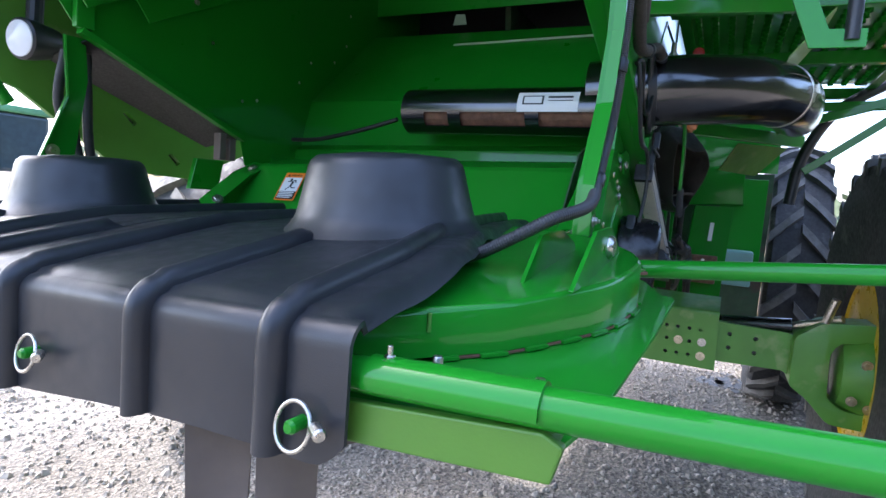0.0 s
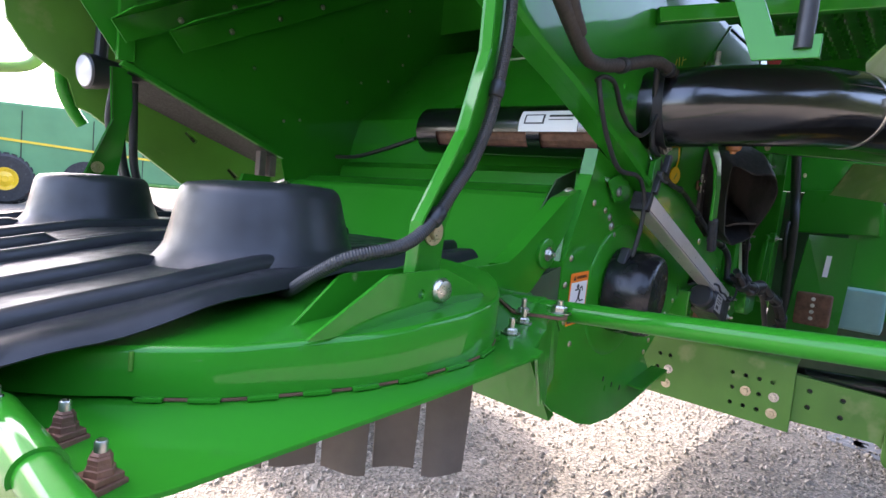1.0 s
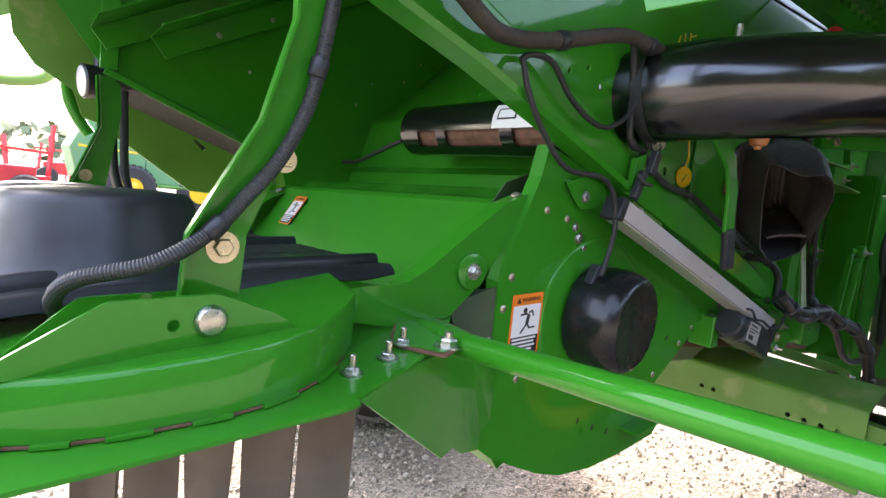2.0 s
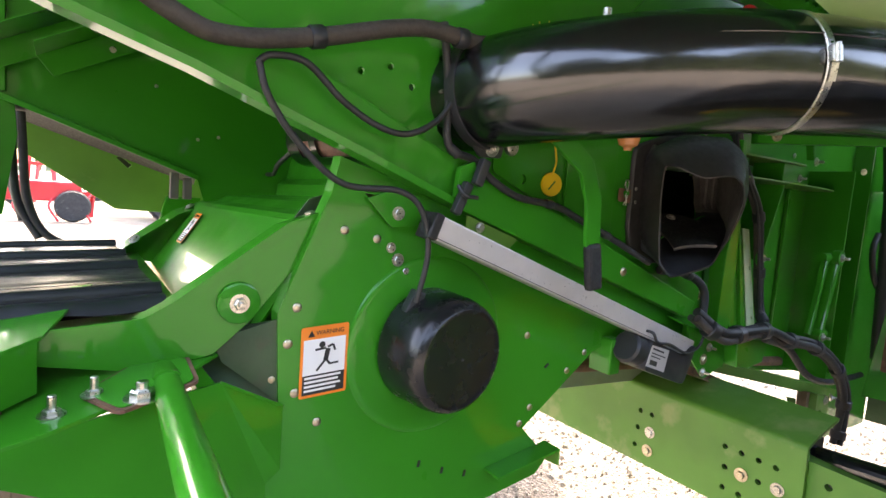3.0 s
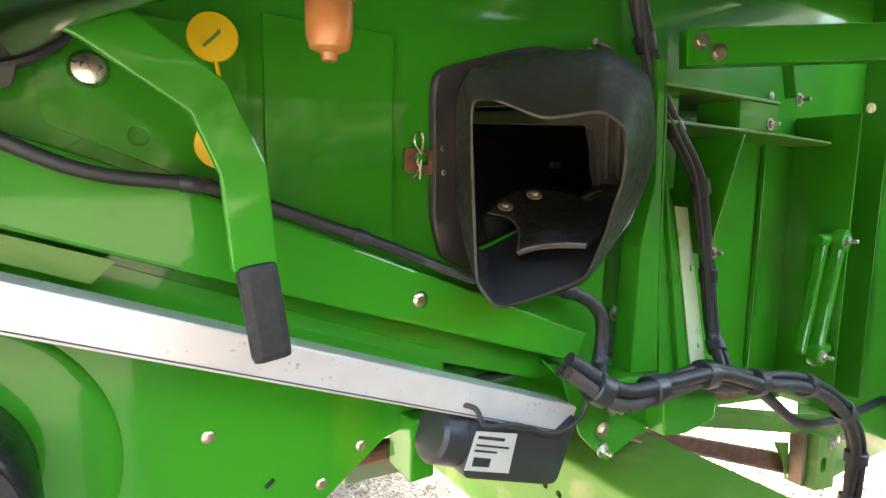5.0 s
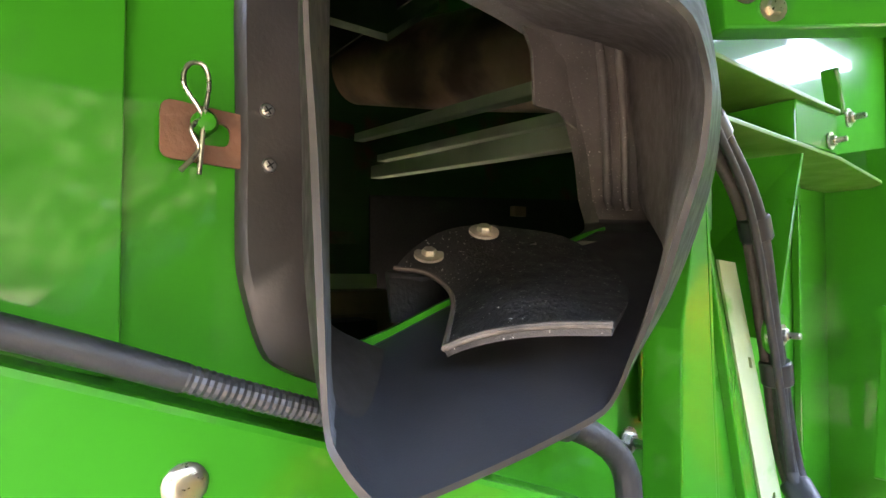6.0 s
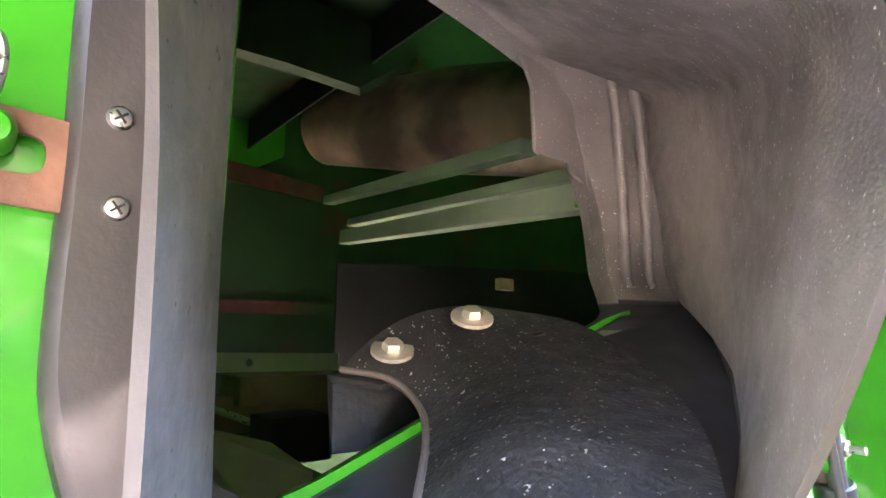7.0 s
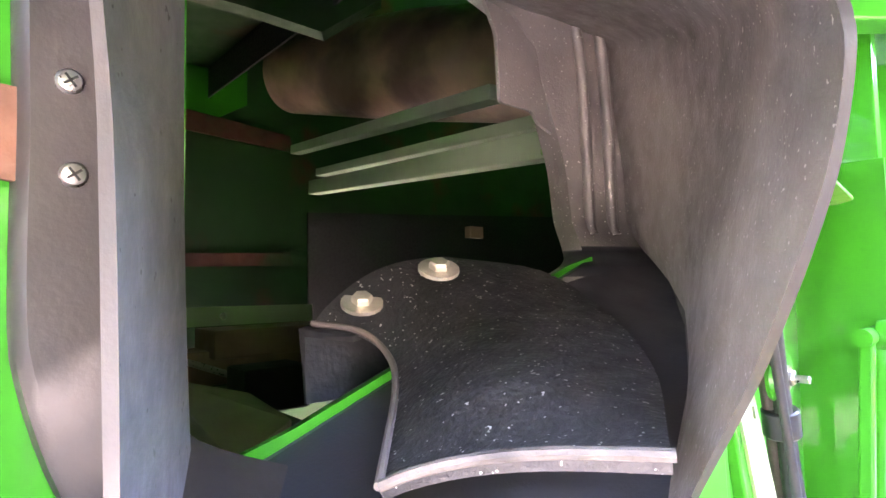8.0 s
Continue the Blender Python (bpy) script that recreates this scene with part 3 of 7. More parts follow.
# ---- chopper side ----
def side_panel():
    p = thing("chopper_side_panel", (1.6, 0, 0.9), "glossy green bolted chopper side panel", "side panel")
    poly = [(1.458, 1.500), (1.62, 1.452), (1.80, 1.372), (2.16, 1.236), (2.165, 1.17), (2.131, 1.153), (2.075, 1.136), (1.883, 0.993),
            (1.960, 0.915), (1.93, 0.885), (1.81, 0.866), (1.70, 0.857), (1.60, 0.865), (1.526, 0.887), (1.40, 0.945), (1.345, 0.985), (1.335, 1.10),
            (1.378, 1.115), (1.371, 1.262), (1.446, 1.445)]
    cut = xz([(1.50, 1.448), (1.52, 1.428), (1.565, 1.415), (1.588, 1.420), (1.588, 1.444)], 0.0)
    part("plate", sheet(xz(poly, 0.0), (0, 0.004, 0), [cut]), GREEN, p)
    part("link_rod", tube([(1.49, 0.03, 1.435), (1.60, 0.03, 1.425)], 0.014, 14), RUST, p, "rust-brown rod behind the cut", True)
    # rear edge folded inwards
    fl = [(1.458, 1.500), (1.446, 1.445), (1.371, 1.262), (1.378, 1.115)]
    bm = loft([[(x + 0.004, 0.004, z) for x, z in fl], [(x + 0.004, 0.030, z) for x, z in fl]], closed=False)
    thicken(bm, 0.004)
    part("folded_edge", bm, GREEN, p)
    for x, z in ((1.400, 1.270), (1.388, 1.215), (1.402, 1.137), (1.470, 1.388), (1.873, 1.187), (1.995, 1.100), (1.872, 1.005), (1.897, 1.035),
                 (2.045, 1.135), (1.440, 1.085), (1.527, 1.375)):
        fix(p, DOME, (x, -0.0005, z), name="rivet", size=0.72)
    for x, z, s in ((1.553, 1.361, 0.55), (1.567, 1.341, 0.7), (1.583, 1.322, 0.6), (1.556, 1.414, 0.7)):
        fix(p, HEX, (x, -0.0005, z), size=s)
    for x, z, a in ((1.935, 1.118, 0.9), (1.637, 0.972, 0.2), (1.689, 0.948, 0.2), (1.742, 0.930, 0.2)):
        d = Vector((math.sin(a), 0, math.cos(a))) * 0.006
        part("punched_slot", bar(Vector((x, -0.0005, z)) - d, Vector((x, -0.0005, z)) + d, 0.005, 0.002, up=(0, 1, 0), bevel=0.0), INK_DARK, p)
    part("round_boss", lathe([(0.158, -0.002), (0.1555, 0.0015), (0.152, 0.0035), (0.146, 0.0040), (0.09, 0.0075), (0.0, 0.0078)], (1.640, 0.0, 1.190), (0, -1, 0), 72), GREEN, p, "slightly dished round boss", True)
    # lower plate towards the flange, folded twice before it meets the panel
    def slant(x):
        return -0.170 + 0.49 * (x - 1.02)

    lo = [(1.016, 1.176), (1.225, 1.0175), (1.263, 1.0175), (1.300, 0.992), (1.285, 1.182), (1.10, 1.186)]
    part("lower_plate", sheet([(x, slant(x), z) for x, z in lo], (-0.002, 0.004, 0)), GREEN, p)
    fold = [(1.285, slant(1.285), 1.182), (1.300, slant(1.300), 0.992), (1.362, -0.004, 0.972), (1.362, -0.0045, 1.003)]
    part("lower_fold", sheet(fold, (-0.003, 0.004, 0)), GREEN, p)
    cheek = [(1.285, slant(1.285), 1.182), (1.362, -0.0045, 1.003), (1.384, -0.003, 1.02), (1.384, -0.003, 1.120)]
    part("lower_cheek", sheet(cheek, (-0.003, 0.004, 0)), GREEN, p)
    part("pocket_lip", bar((1.285, slant(1.285) - 0.001, 1.183), (1.384, -0.004, 1.121), 0.004, 0.004, bevel=0.001), GREEN, p)
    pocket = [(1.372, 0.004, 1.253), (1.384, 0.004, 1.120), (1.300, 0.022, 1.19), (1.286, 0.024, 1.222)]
    part("pocket_wall", sheet(pocket, (0.002, 0.004, 0)), GREEN_SOIL_DARKENED, p, "dark green-brown pocket wall")
    foot = [(1.79, -0.045, 0.93), (1.79, 0.0, 0.93), (1.95, 0.0, 0.955), (1.95, -0.045, 0.955)]
    part("foot_end", sheet(yz([(-0.045, 0.953), (0.0, 0.953), (0.0, 0.915), (-0.045, 0.920)], 1.947), (0.004, 0, 0), bevel=0.001), GREEN_DUSTY, p)
    part("corner_sheet", sheet(xz([(2.08, 1.275), (2.46, 1.18), (2.46, 1.09), (2.08, 1.135)], 0.034), (0, 0.004, 0)), GREEN, p)
    part("foot_bracket", sheet(foot, (0, 0, -0.005), bevel=0.001), GREEN, p)
    return p


panel = side_panel()


def warning_label(name, c, right, up, w, h, label):
    right, up = Vector(right).normalized(), Vector(up).normalized()
    n = right.cross(up)
    c = Vector(c)
    lab = thing(name, c, label, "warning label", "warning labels")

    def quad(u0, u1, v0, v1, lift, r=0.0):
        q = rounded([(u0, v0), (u1, v0), (u1, v1), (u0, v1)], r, 3) if r else [(u0, v0), (u1, v0), (u1, v1), (u0, v1)]
        return sheet([c + right * a * w + up * b * h + n * lift for a, b in q], -n * 0.0004)

    part("backing", quad(-0.5, 0.5, -0.5, 0.5, 0.0008, 0.04), ORANGE, lab)
    part("white_field", quad(-0.44, 0.44, -0.18, 0.32, 0.0013), WHITE, lab)
    part("text_field", quad(-0.44, 0.44, -0.46, -0.18, 0.0013), INK_DARK, lab)
    for i in range(4):
        part("text_bar", quad(-0.40, 0.36 - 0.1 * (i == 3) - 0.05 * (i == 1), -0.235 - 0.06 * i, -0.205 - 0.06 * i, 0.0018), WHITE, lab)
    tri_pts = [(-0.36, 0.36), (-0.22, 0.36), (-0.29, 0.45)]
    part("alert_triangle", sheet([c + right * a * w + up * b * h + n * 0.0016 for a, b in tri_pts], -n * 0.0004), INK_DARK, lab)
    text_part("WARNING", c + right * 0.10 * w + up * 0.405 * h + n * 0.0014, right, up, 0.085 * h, INK_DARK, lab)
    # plain diagonal pictogram strokes
    for (a0, b0, a1, b1, t) in ((-0.16, -0.13, 0.03, 0.02, 0.045), (0.02, 0.0, 0.07, 0.17, 0.10), (-0.20, 0.17, 0.02, 0.18, 0.045), (0.03, 0.02, 0.12, -0.06, 0.05), (0.12, -0.055, 0.30, -0.05, 0.04),
                                (0.06, 0.19, 0.17, 0.22, 0.045), (0.17, 0.22, 0.22, 0.13, 0.045)):
        p0, p1 = c + right * a0 * w + up * b0 * h, c + right * a1 * w + up * b1 * h
        d = (p1 - p0).normalized()
        s = n.cross(d) * t * w / 2
        part("pictogram_stroke", sheet([p0 + s + n * 0.0018, p1 + s + n * 0.0018, p1 - s + n * 0.0018, p0 - s + n * 0.0018], -n * 0.0004), INK_DARK, lab)
    part("pictogram_dot", sheet(disc_loop(c - right * 0.06 * w + up * 0.235 * h + n * 0.0018, right, up, 0.065 * w, 16), -n * 0.0004), INK_DARK, lab)
    return lab


warning_label("warning_label", (1.447, -0.001, 1.184), (1, 0, 0.06), (0.0, 0, 1), 0.078, 0.112, "orange and white warning label on the green side panel")
warning_label("warning_label", (1.4075, 0.928, 1.302), (0.0, -1, 0.03), (0.54, 0, 0.84), 0.075, 0.10, "orange and white warning label on the sloping chopper lid")


def round_cover():
    c = thing("round_cover", (1.62, 0, 1.19), "black round plastic cap on the green panel", "cap")
    at, ax = (1.630, 0, 1.194), (0.14, -1, -0.03)
    part("cap", lathe([(0.098, 0.0), (0.100, 0.006), (0.098, 0.07), (0.094, 0.088), (0.089, 0.097), (0.083, 0.1005), (0.079, 0.099), (0.075, 0.098), (0.0, 0.0985)], at, ax, 56), PLASTIC_CAP, c, smooth=True)
    fix(c, DOME, (1.545, -0.042, 1.183), (-0.98, -0.14, 0), name="screw", size=0.8)
    part("vent_nipple", lathe([(0.003, 0), (0.003, 0.0995), (0.001, 0.1)], at, ax, 8), PLASTIC, c)
    bm = sheet([(1.562, -0.045, 1.262), (1.582, -0.045, 1.298), (1.600, -0.045, 1.292), (1.592, -0.045, 1.260)], (0, 0.02, 0), bevel=0.003)
    part("cable_gland", bm, PLASTIC, c)
    return c


round_cover()


def hinge_arm():
    a = thing("hinge_arm", (1.2, 0.02, 1.2), "green hinge arm plate with a large pivot bolt", "hinge arm")
    poly = [(1.062, 1.215), (1.075, 1.246), (1.095, 1.256), (1.197, 1.263), (1.233, 1.283), (1.387, 1.396), (1.448, 1.418), (1.430, 1.366), (1.335, 1.250),
            (1.285, 1.205), (1.2, 1.19)]
    part("plate", sheet(xz(rounded(poly, 0.008, 2), 0.014), (0, 0.006, 0), bevel=0.001), GREEN, a)
    part("top_fold", loft_strip([(1.197, 1.263), (1.233, 1.283), (1.387, 1.396), (1.448, 1.418)], 0.014, 0.050), GREEN, a)
    part("pivot_boss", lathe([(0.030, 0), (0.030, 0.006), (0.026, 0.008)], (1.318, 0.014, 1.279), (0, -1, 0), 28), GREEN, a, smooth=True)
    fix(a, HEX_BIG, (1.318, 0.006, 1.279), size=0.7)
    fix(a, HEX, (1.428, 0.040, 1.408), (-0.35, 0.05, 0.9), size=0.7)
    return a


def loft_strip(poly, y0, y1):
    bm = loft([[(x, y0, z) for x, z in poly], [(x - 0.010, y1, z - 0.006) for x, z in poly]], closed=False)
    return thicken(bm, 0.004)


hinge_arm()


# ---- diagonal beam and upper plate ----
def diagonal_beam():
    b = thing("diagonal_beam", (1.7, -0.03, 1.2), "long glossy green diagonal box beam", "frame beam")
    poly = [(0.93, 1.775), (1.12, 1.735), (1.33, 1.650), (1.571, 1.546), (1.693, 1.500), (1.91, 1.428), (2.396, 1.234), (2.372, 1.195),
            (1.854, 1.366), (1.641, 1.438), (1.483, 1.498), (1.239, 1.586), (1.10, 1.628), (0.93, 1.69)]
    part("web", sheet(xz(poly, -0.030), (0, 0.034, 0), bevel=0.004), GREEN, b)
    low = [(0.93, 1.69), (1.10, 1.628), (1.239, 1.586), (1.483, 1.498), (1.641, 1.438)]
    bm = loft([[(x, -0.028, z + 0.002) for x, z in low], [(x, -0.046, z + 0.002) for x, z in low], [(x + 0.003, -0.048, z + 0.010) for x, z in low]], closed=False)
    thicken(bm, 0.003)
    part("lower_lip", bm, GREEN, b)
    fix(b, DOME, (2.108, -0.0305, 1.315), name="rivet")
    part("patch_plate", sheet(xz([(1.680, 1.421), (1.798, 1.381), (1.778, 1.362), (1.680, 1.399)], -0.031), (0, 0.003, 0)), GREEN_OLIVE, b, "pale olive patch plate")
    fix(b, HEX, (1.709, -0.0315, 1.401), size=0.6)
    up = [(1.20, 1.70), (1.33, 1.64), (1.60, 1.53), (1.625, 1.54), (1.617, 1.70), (1.60, 2.0), (1.05, 2.0), (1.0, 1.76)]
    holes = [disc_loop((x, -0.005, z), (1, 0, 0), (0, 0, 1), 0.006, 8) for x, z in ((1.48, 1.63), (1.53, 1.645), (1.57, 1.62))]
    part("upper_plate", sheet(xz(up, -0.004), (0, 0.005, 0), holes), GREEN, b)
    return b


diagonal_beam()


# ---- linear actuator ----
def actuator():
    a = thing("linear_actuator", (1.95, -0.05, 1.1), "brushed aluminium electric linear actuator with a black motor", "actuator")
    p0, p1 = Vector((1.598, -0.052, 1.401)), Vector((2.318, -0.062, 1.137))
    part("body", bar(p0, p1, 0.042, 0.040, bevel=0.003), ALU, a)
    part("end_cap", bar(p0 - (p1 - p0).normalized() * 0.014, p0 + (p1 - p0).normalized() * 0.003, 0.043, 0.043, bevel=0.003), RUBBER_DARK, a)
    d = (p1 - p0).normalized()
    n = d.cross(Vector((0, 1, 0)))
    m0, m1 = Vector((2.110, -0.055, 1.158)), Vector((2.175, -0.058, 1.134))
    part("motor", tube([m0 - d * 0.002, m0 + d * 0.004, m1], [0.030, 0.035, 0.035], 28), PLASTIC, a, smooth=True)
    gear = rounded([(2.150, 1.176), (2.278, 1.128), (2.318, 1.150), (2.308, 1.118), (2.283, 1.062), (2.262, 1.066), (2.132, 1.112)], 0.010)
    part("gearbox", sheet(xz(gear, -0.092), (0, 0.07, 0), bevel=0.004), PLASTIC, a, "black plastic gearbox", True)
    plate = [(2.150, 1.166), (2.212, 1.148), (2.200, 1.100), (2.134, 1.122)]
    part("maker_plate", sheet(xz(plate, -0.0935), (0, 0.001, 0)), ALU, a, "pale maker's plate")
    o, e, u = Vector((2.134, -0.0944, 1.122)), Vector((0.066, 0, -0.022)), Vector((0.014, 0, 0.046))
    for va, vb, ha, hb in ((0.80, 0.88, 0.1, 0.7), (0.62, 0.67, 0.1, 0.85), (0.48, 0.53, 0.1, 0.6), (0.12, 0.34, 0.12, 0.5)):
        part("text_bar", sheet([o + e * ha + u * va, o + e * hb + u * va, o + e * hb + u * vb, o + e * ha + u * vb], (0, 0.0006, 0)), HOSE, a)
    for k in (-0.0165,):
        part("side_groove", bar(p0 + n * k + Vector((0, -0.0212, 0)), p1 + n * k + Vector((0, -0.0212, 0)), 0.0008, 0.0012, bevel=0), HOSE, a)
    return a


actuator()


# ---- lever, duct, scoop ----
def lever():
    l = thing("lever", (1.9, -0.12, 1.3), "flat green bent lever with a black rubber grip", "lever")
    pts = [(1.75, 1.585), (1.79, 1.566), (1.863, 1.518), (1.888, 1.462), (1.896, 1.380)]
    w = 0.019
    bm = bmesh.new()
    left, right = [], []
    for i, (x, z) in enumerate(pts):
        a, b = pts[max(i - 1, 0)], pts[min(i + 1, len(pts) - 1)]
        d = Vector((b[0] - a[0], b[1] - a[1])).normalized()
        left.append((x - d.y * w, z + d.x * w))
        right.append((x + d.y * w, z - d.x * w))
    part("blade", sheet(xz(left + right[::-1], -0.124), (0, 0.008, 0), bevel=0.002), GREEN, l)
    part("grip", bar((1.896, -0.121, 1.385), (1.908, -0.124, 1.300), 0.018, 0.034, up=(1, 0, 0.14), bevel=0.0075), RUBBER_DARK, l, "black rubber grip")
    return l


lever()


def duct():
    d = thing("air_duct", (2.0, -0.3, 1.6), "large glossy black air duct with a steel hose clamp", "air duct")
    path = [(1.69, 0.12, 1.615), (1.695, 0.0, 1.622), (1.73, -0.12, 1.635), (1.82, -0.240, 1.65), (1.95, -0.318, 1.668), (2.15, -0.385, 1.684), (2.5, -0.43, 1.714), (3.2, -0.50, 1.80)]
    sm = smooth_path(path, 10)
    part("pipe", tube(sm, 0.090, 48), PLASTIC_GLOSS, d, smooth=True)
    seam = [p + Vector((-0.030, -0.075, 0.0415)) * (0.0902 / 0.0908) for p in sm[34:]]
    part("mould_seam", tube(seam, 0.0016, 8), PLASTIC_GLOSS, d, smooth=True)
    k = 44
    axis = (sm[k + 1] - sm[k]).normalized()
    cl = part("hose_clamp", lathe([(0.0905, -0.007), (0.092, -0.006), (0.092, 0.006), (0.0905, 0.007)], sm[k], axis, 48), STEEL, d, "steel hose clamp", True)
    rad = Vector((-0.5, -1.0, 0.12))
    rad = (rad - axis * rad.dot(axis)).normalized()
    tan = axis.cross(rad)
    tan = tan if tan.z > 0 else -tan
    c = sm[k] + rad * 0.096
    part("buckle", bar(c - tan * 0.012, c + tan * 0.012, 0.017, 0.009, up=rad, bevel=0.002), STEEL, cl, "steel buckle")
    part("screw_housing", tube([c - axis * 0.002 + rad * 0.006 - tan * 0.013, c - axis * 0.002 + rad * 0.006 + tan * 0.013], 0.004, 10), STEEL, cl)
    e = sm[k] - tan * 0.036 + rad * 0.0885
    part("band_tail", bar(c - tan * 0.010, e, 0.012, 0.0015, up=rad, bevel=0), STEEL, cl)
    return d


duct()

SCOOP_RIM = [(2.142, -0.080, 1.541), (2.168, -0.090, 1.546), (2.203, -0.130, 1.527), (2.252, -0.162, 1.534), (2.279, -0.173, 1.520), (2.279, -0.181, 1.488),
             (2.282, -0.176, 1.458), (2.281, -0.167, 1.430), (2.286, -0.153, 1.400), (2.288, -0.136, 1.368), (2.278, -0.126, 1.340), (2.220, -0.114, 1.322), (2.168, -0.104, 1.313),
             (2.151, -0.094, 1.332), (2.149, -0.084, 1.352), (2.147, -0.074, 1.467)]
SCOOP_BASE = [(2.136, 1.565), (2.154, 1.592), (2.30, 1.637), (2.44, 1.632), (2.53, 1.60), (2.555, 1.53), (2.550, 1.47), (2.53, 1.42), (2.49, 1.38), (2.44, 1.350), (2.38, 1.332),
              (2.25, 1.328), (2.192, 1.342), (2.153, 1.362), (2.138, 1.41), (2.137, 1.48)]
SCOOP_IN = [(2.182, -0.02, 1.584), (2.215, 0.0, 1.600), (2.28, 0.01, 1.617), (2.36, 0.03, 1.622), (2.415, 0.04, 1.618), (2.440, 0.045, 1.600), (2.455, 0.042, 1.560),
            (2.464, 0.036, 1.515), (2.468, 0.034, 1.475), (2.462, 0.022, 1.452), (2.425, 0.0, 1.4380), (2.283, 0.0, 1.3870), (2.222, 0.0, 1.3640), (2.200, -0.004, 1.358), (2.187, -0.012, 1.368), (2.181, -0.02, 1.46)]


def ring_of(pts, n=6, tight=0.72):
    """A closed, slightly rounded loop through corners."""
    k = len(pts)
    p = [Vector(q) for q in pts]
    out = []
    for i in range(k):
        a, b = p[i], p[(i + 1) % k]
        ta, tb = (b - p[i - 1]) * 0.5 * (1 - tight), (p[(i + 2) % k] - a) * 0.5 * (1 - tight)
        for j in range(n):
            s = j / n
            h = 2 * s ** 3 - 3 * s ** 2 + 1, s ** 3 - 2 * s ** 2 + s, -2 * s ** 3 + 3 * s ** 2, s ** 3 - s ** 2
            out.append(h[0] * a + h[1] * ta + h[2] * b + h[3] * tb)
    return out


RIBS = ([(2.482, 0.026, 1.463), (2.482, 0.029, 1.475), (2.481, 0.030, 1.55), (2.477, 0.032, 1.615), (2.450, 0.026, 1.642), (2.40, 0.0, 1.645)],
        [(2.499, 0.018, 1.463), (2.499, 0.021, 1.475), (2.498, 0.022, 1.55), (2.494, 0.024, 1.618), (2.466, 0.014, 1.652), (2.40, -0.012, 1.655)])


def scoop():
    s = thing("air_scoop", (2.3, -0.05, 1.35), "dusty black plastic air scoop with an open mouth", "air scoop")

    def inset(d, y):
        return ring_of([(x + math.copysign(min(d * (1.75 if x < 2.2 and d > 0.01 else 1), abs(2.31 - x)), 2.31 - x), y, z + math.copysign(min(d * (0.35 if z > 1.58 else 1), abs(1.48 - z)), 1.48 - z)) for x, z in SCOOP_BASE], tight=0.4)

    base, edge, flat = inset(0, 0.001), inset(0.001, -0.005), inset(0.004, -0.008)
    foot = inset(0.019, -0.0085)
    rim = ring_of(SCOOP_RIM, tight=0.30)
    c = sum((Vector(p) for p in SCOOP_RIM), Vector()) / len(SCOOP_RIM)
    walls = [[a.lerp(b, k) + (b - c) * (0.02 + 0.22 * max(0.0, min(1.0, (b.x - 2.165) / 0.09))) * math.sin(math.pi * k) + Vector((0, 0, 0.016)) * math.sin(math.pi * k) * max(0.0, min(1.0, (b.z - 1.47) / 0.05)) for a, b in zip(foot, rim)] for k in (0.12, 0.35, 0.65, 0.9)]
    rim_in = [r + (c - r).normalized() * 0.0035 for r in rim]
    inner = ring_of(SCOOP_IN, tight=0.45)
    
    def swell(p, k):
        return p + Vector((0.7, -0.7, 0)) * 0.018 * math.sin(math.pi * k ** 0.8) * max(0.0, min(1.0, (p.x - 2.27) / 0.15))

    # the forward wall ends in a shoulder that steps back to the opening's edge
    shoulder = [Vector((p.x + (2.510 - p.x) * w, p.y - 0.020 * w, p.z + 0.010 * w * (p.z > 1.57))) for p, w in ((p, max(0.0, min(1.0, (p.x - 2.405) / 0.03))) for p in inner)]
    throat = [[swell(a.lerp(b, k), k) for a, b in zip(rim_in, shoulder)] for k in (0.15, 0.35, 0.55, 0.75, 0.9)] + [shoulder]
    back = [p + Vector((0.004, 0.02, 0)) for p in inner]
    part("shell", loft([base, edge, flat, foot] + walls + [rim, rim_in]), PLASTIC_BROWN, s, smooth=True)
    skin = loft([rim_in] + throat + [inner, back])
    bmesh.ops.recalc_face_normals(skin, faces=skin.faces)
    skin.faces.index_update()
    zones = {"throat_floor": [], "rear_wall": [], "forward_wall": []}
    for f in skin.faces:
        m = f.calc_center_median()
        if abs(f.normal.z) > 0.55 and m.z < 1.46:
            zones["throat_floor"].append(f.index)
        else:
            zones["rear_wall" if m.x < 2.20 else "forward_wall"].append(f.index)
    # Rear wall holds sky sheen in its colour; forward wall is dusty and lightened.
    for name, mat, words in (("throat_floor", PLASTIC, "smooth blue-black floor"), ("rear_wall", PLASTIC_SKY_SHEEN, "pitted rear wall with blue-grey sky sheen put into its colour"),
                             ("forward_wall", PLASTIC_DUSTY_LIT, "dusty forward wall, its grey-brown lightened for the light it catches")):
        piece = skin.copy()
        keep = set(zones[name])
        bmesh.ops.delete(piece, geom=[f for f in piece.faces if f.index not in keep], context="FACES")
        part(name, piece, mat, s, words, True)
    skin.free()
    # twin moulded ribs on the forward inner wall
    for line in RIBS:
        line = [(x - 0.001, y - 0.0015, z) for x, y, z in line]
        part("moulded_rib", tube(smooth_path(line, 6), 0.0042, 12), PLASTIC_DUSTY_LIT, s, smooth=True)
    notch = rounded([(2.404, 1.553), (2.402, 1.600), (2.385, 1.630), (2.47, 1.630), (2.475, 1.47), (2.468, 1.50), (2.461, 1.540), (2.445, 1.545), (2.438, 1.553)], 0.004)
    part("notch_panel", sheet(xz(notch, 0.044), (0, 0.003, 0), bevel=0.0008), PLASTIC_DUSTY_LIT, s)
    for x, z in ((2.1505, 1.4945), (2.1520, 1.4655)):
        sc = fix(s, SCREW, (x, -0.0083, z), name="screw")
        for turn in (20, 110):
            cb = bar((-0.0024, 0, 0.00225), (0.0024, 0, 0.00225), 0.0008, 0.0004, bevel=0)
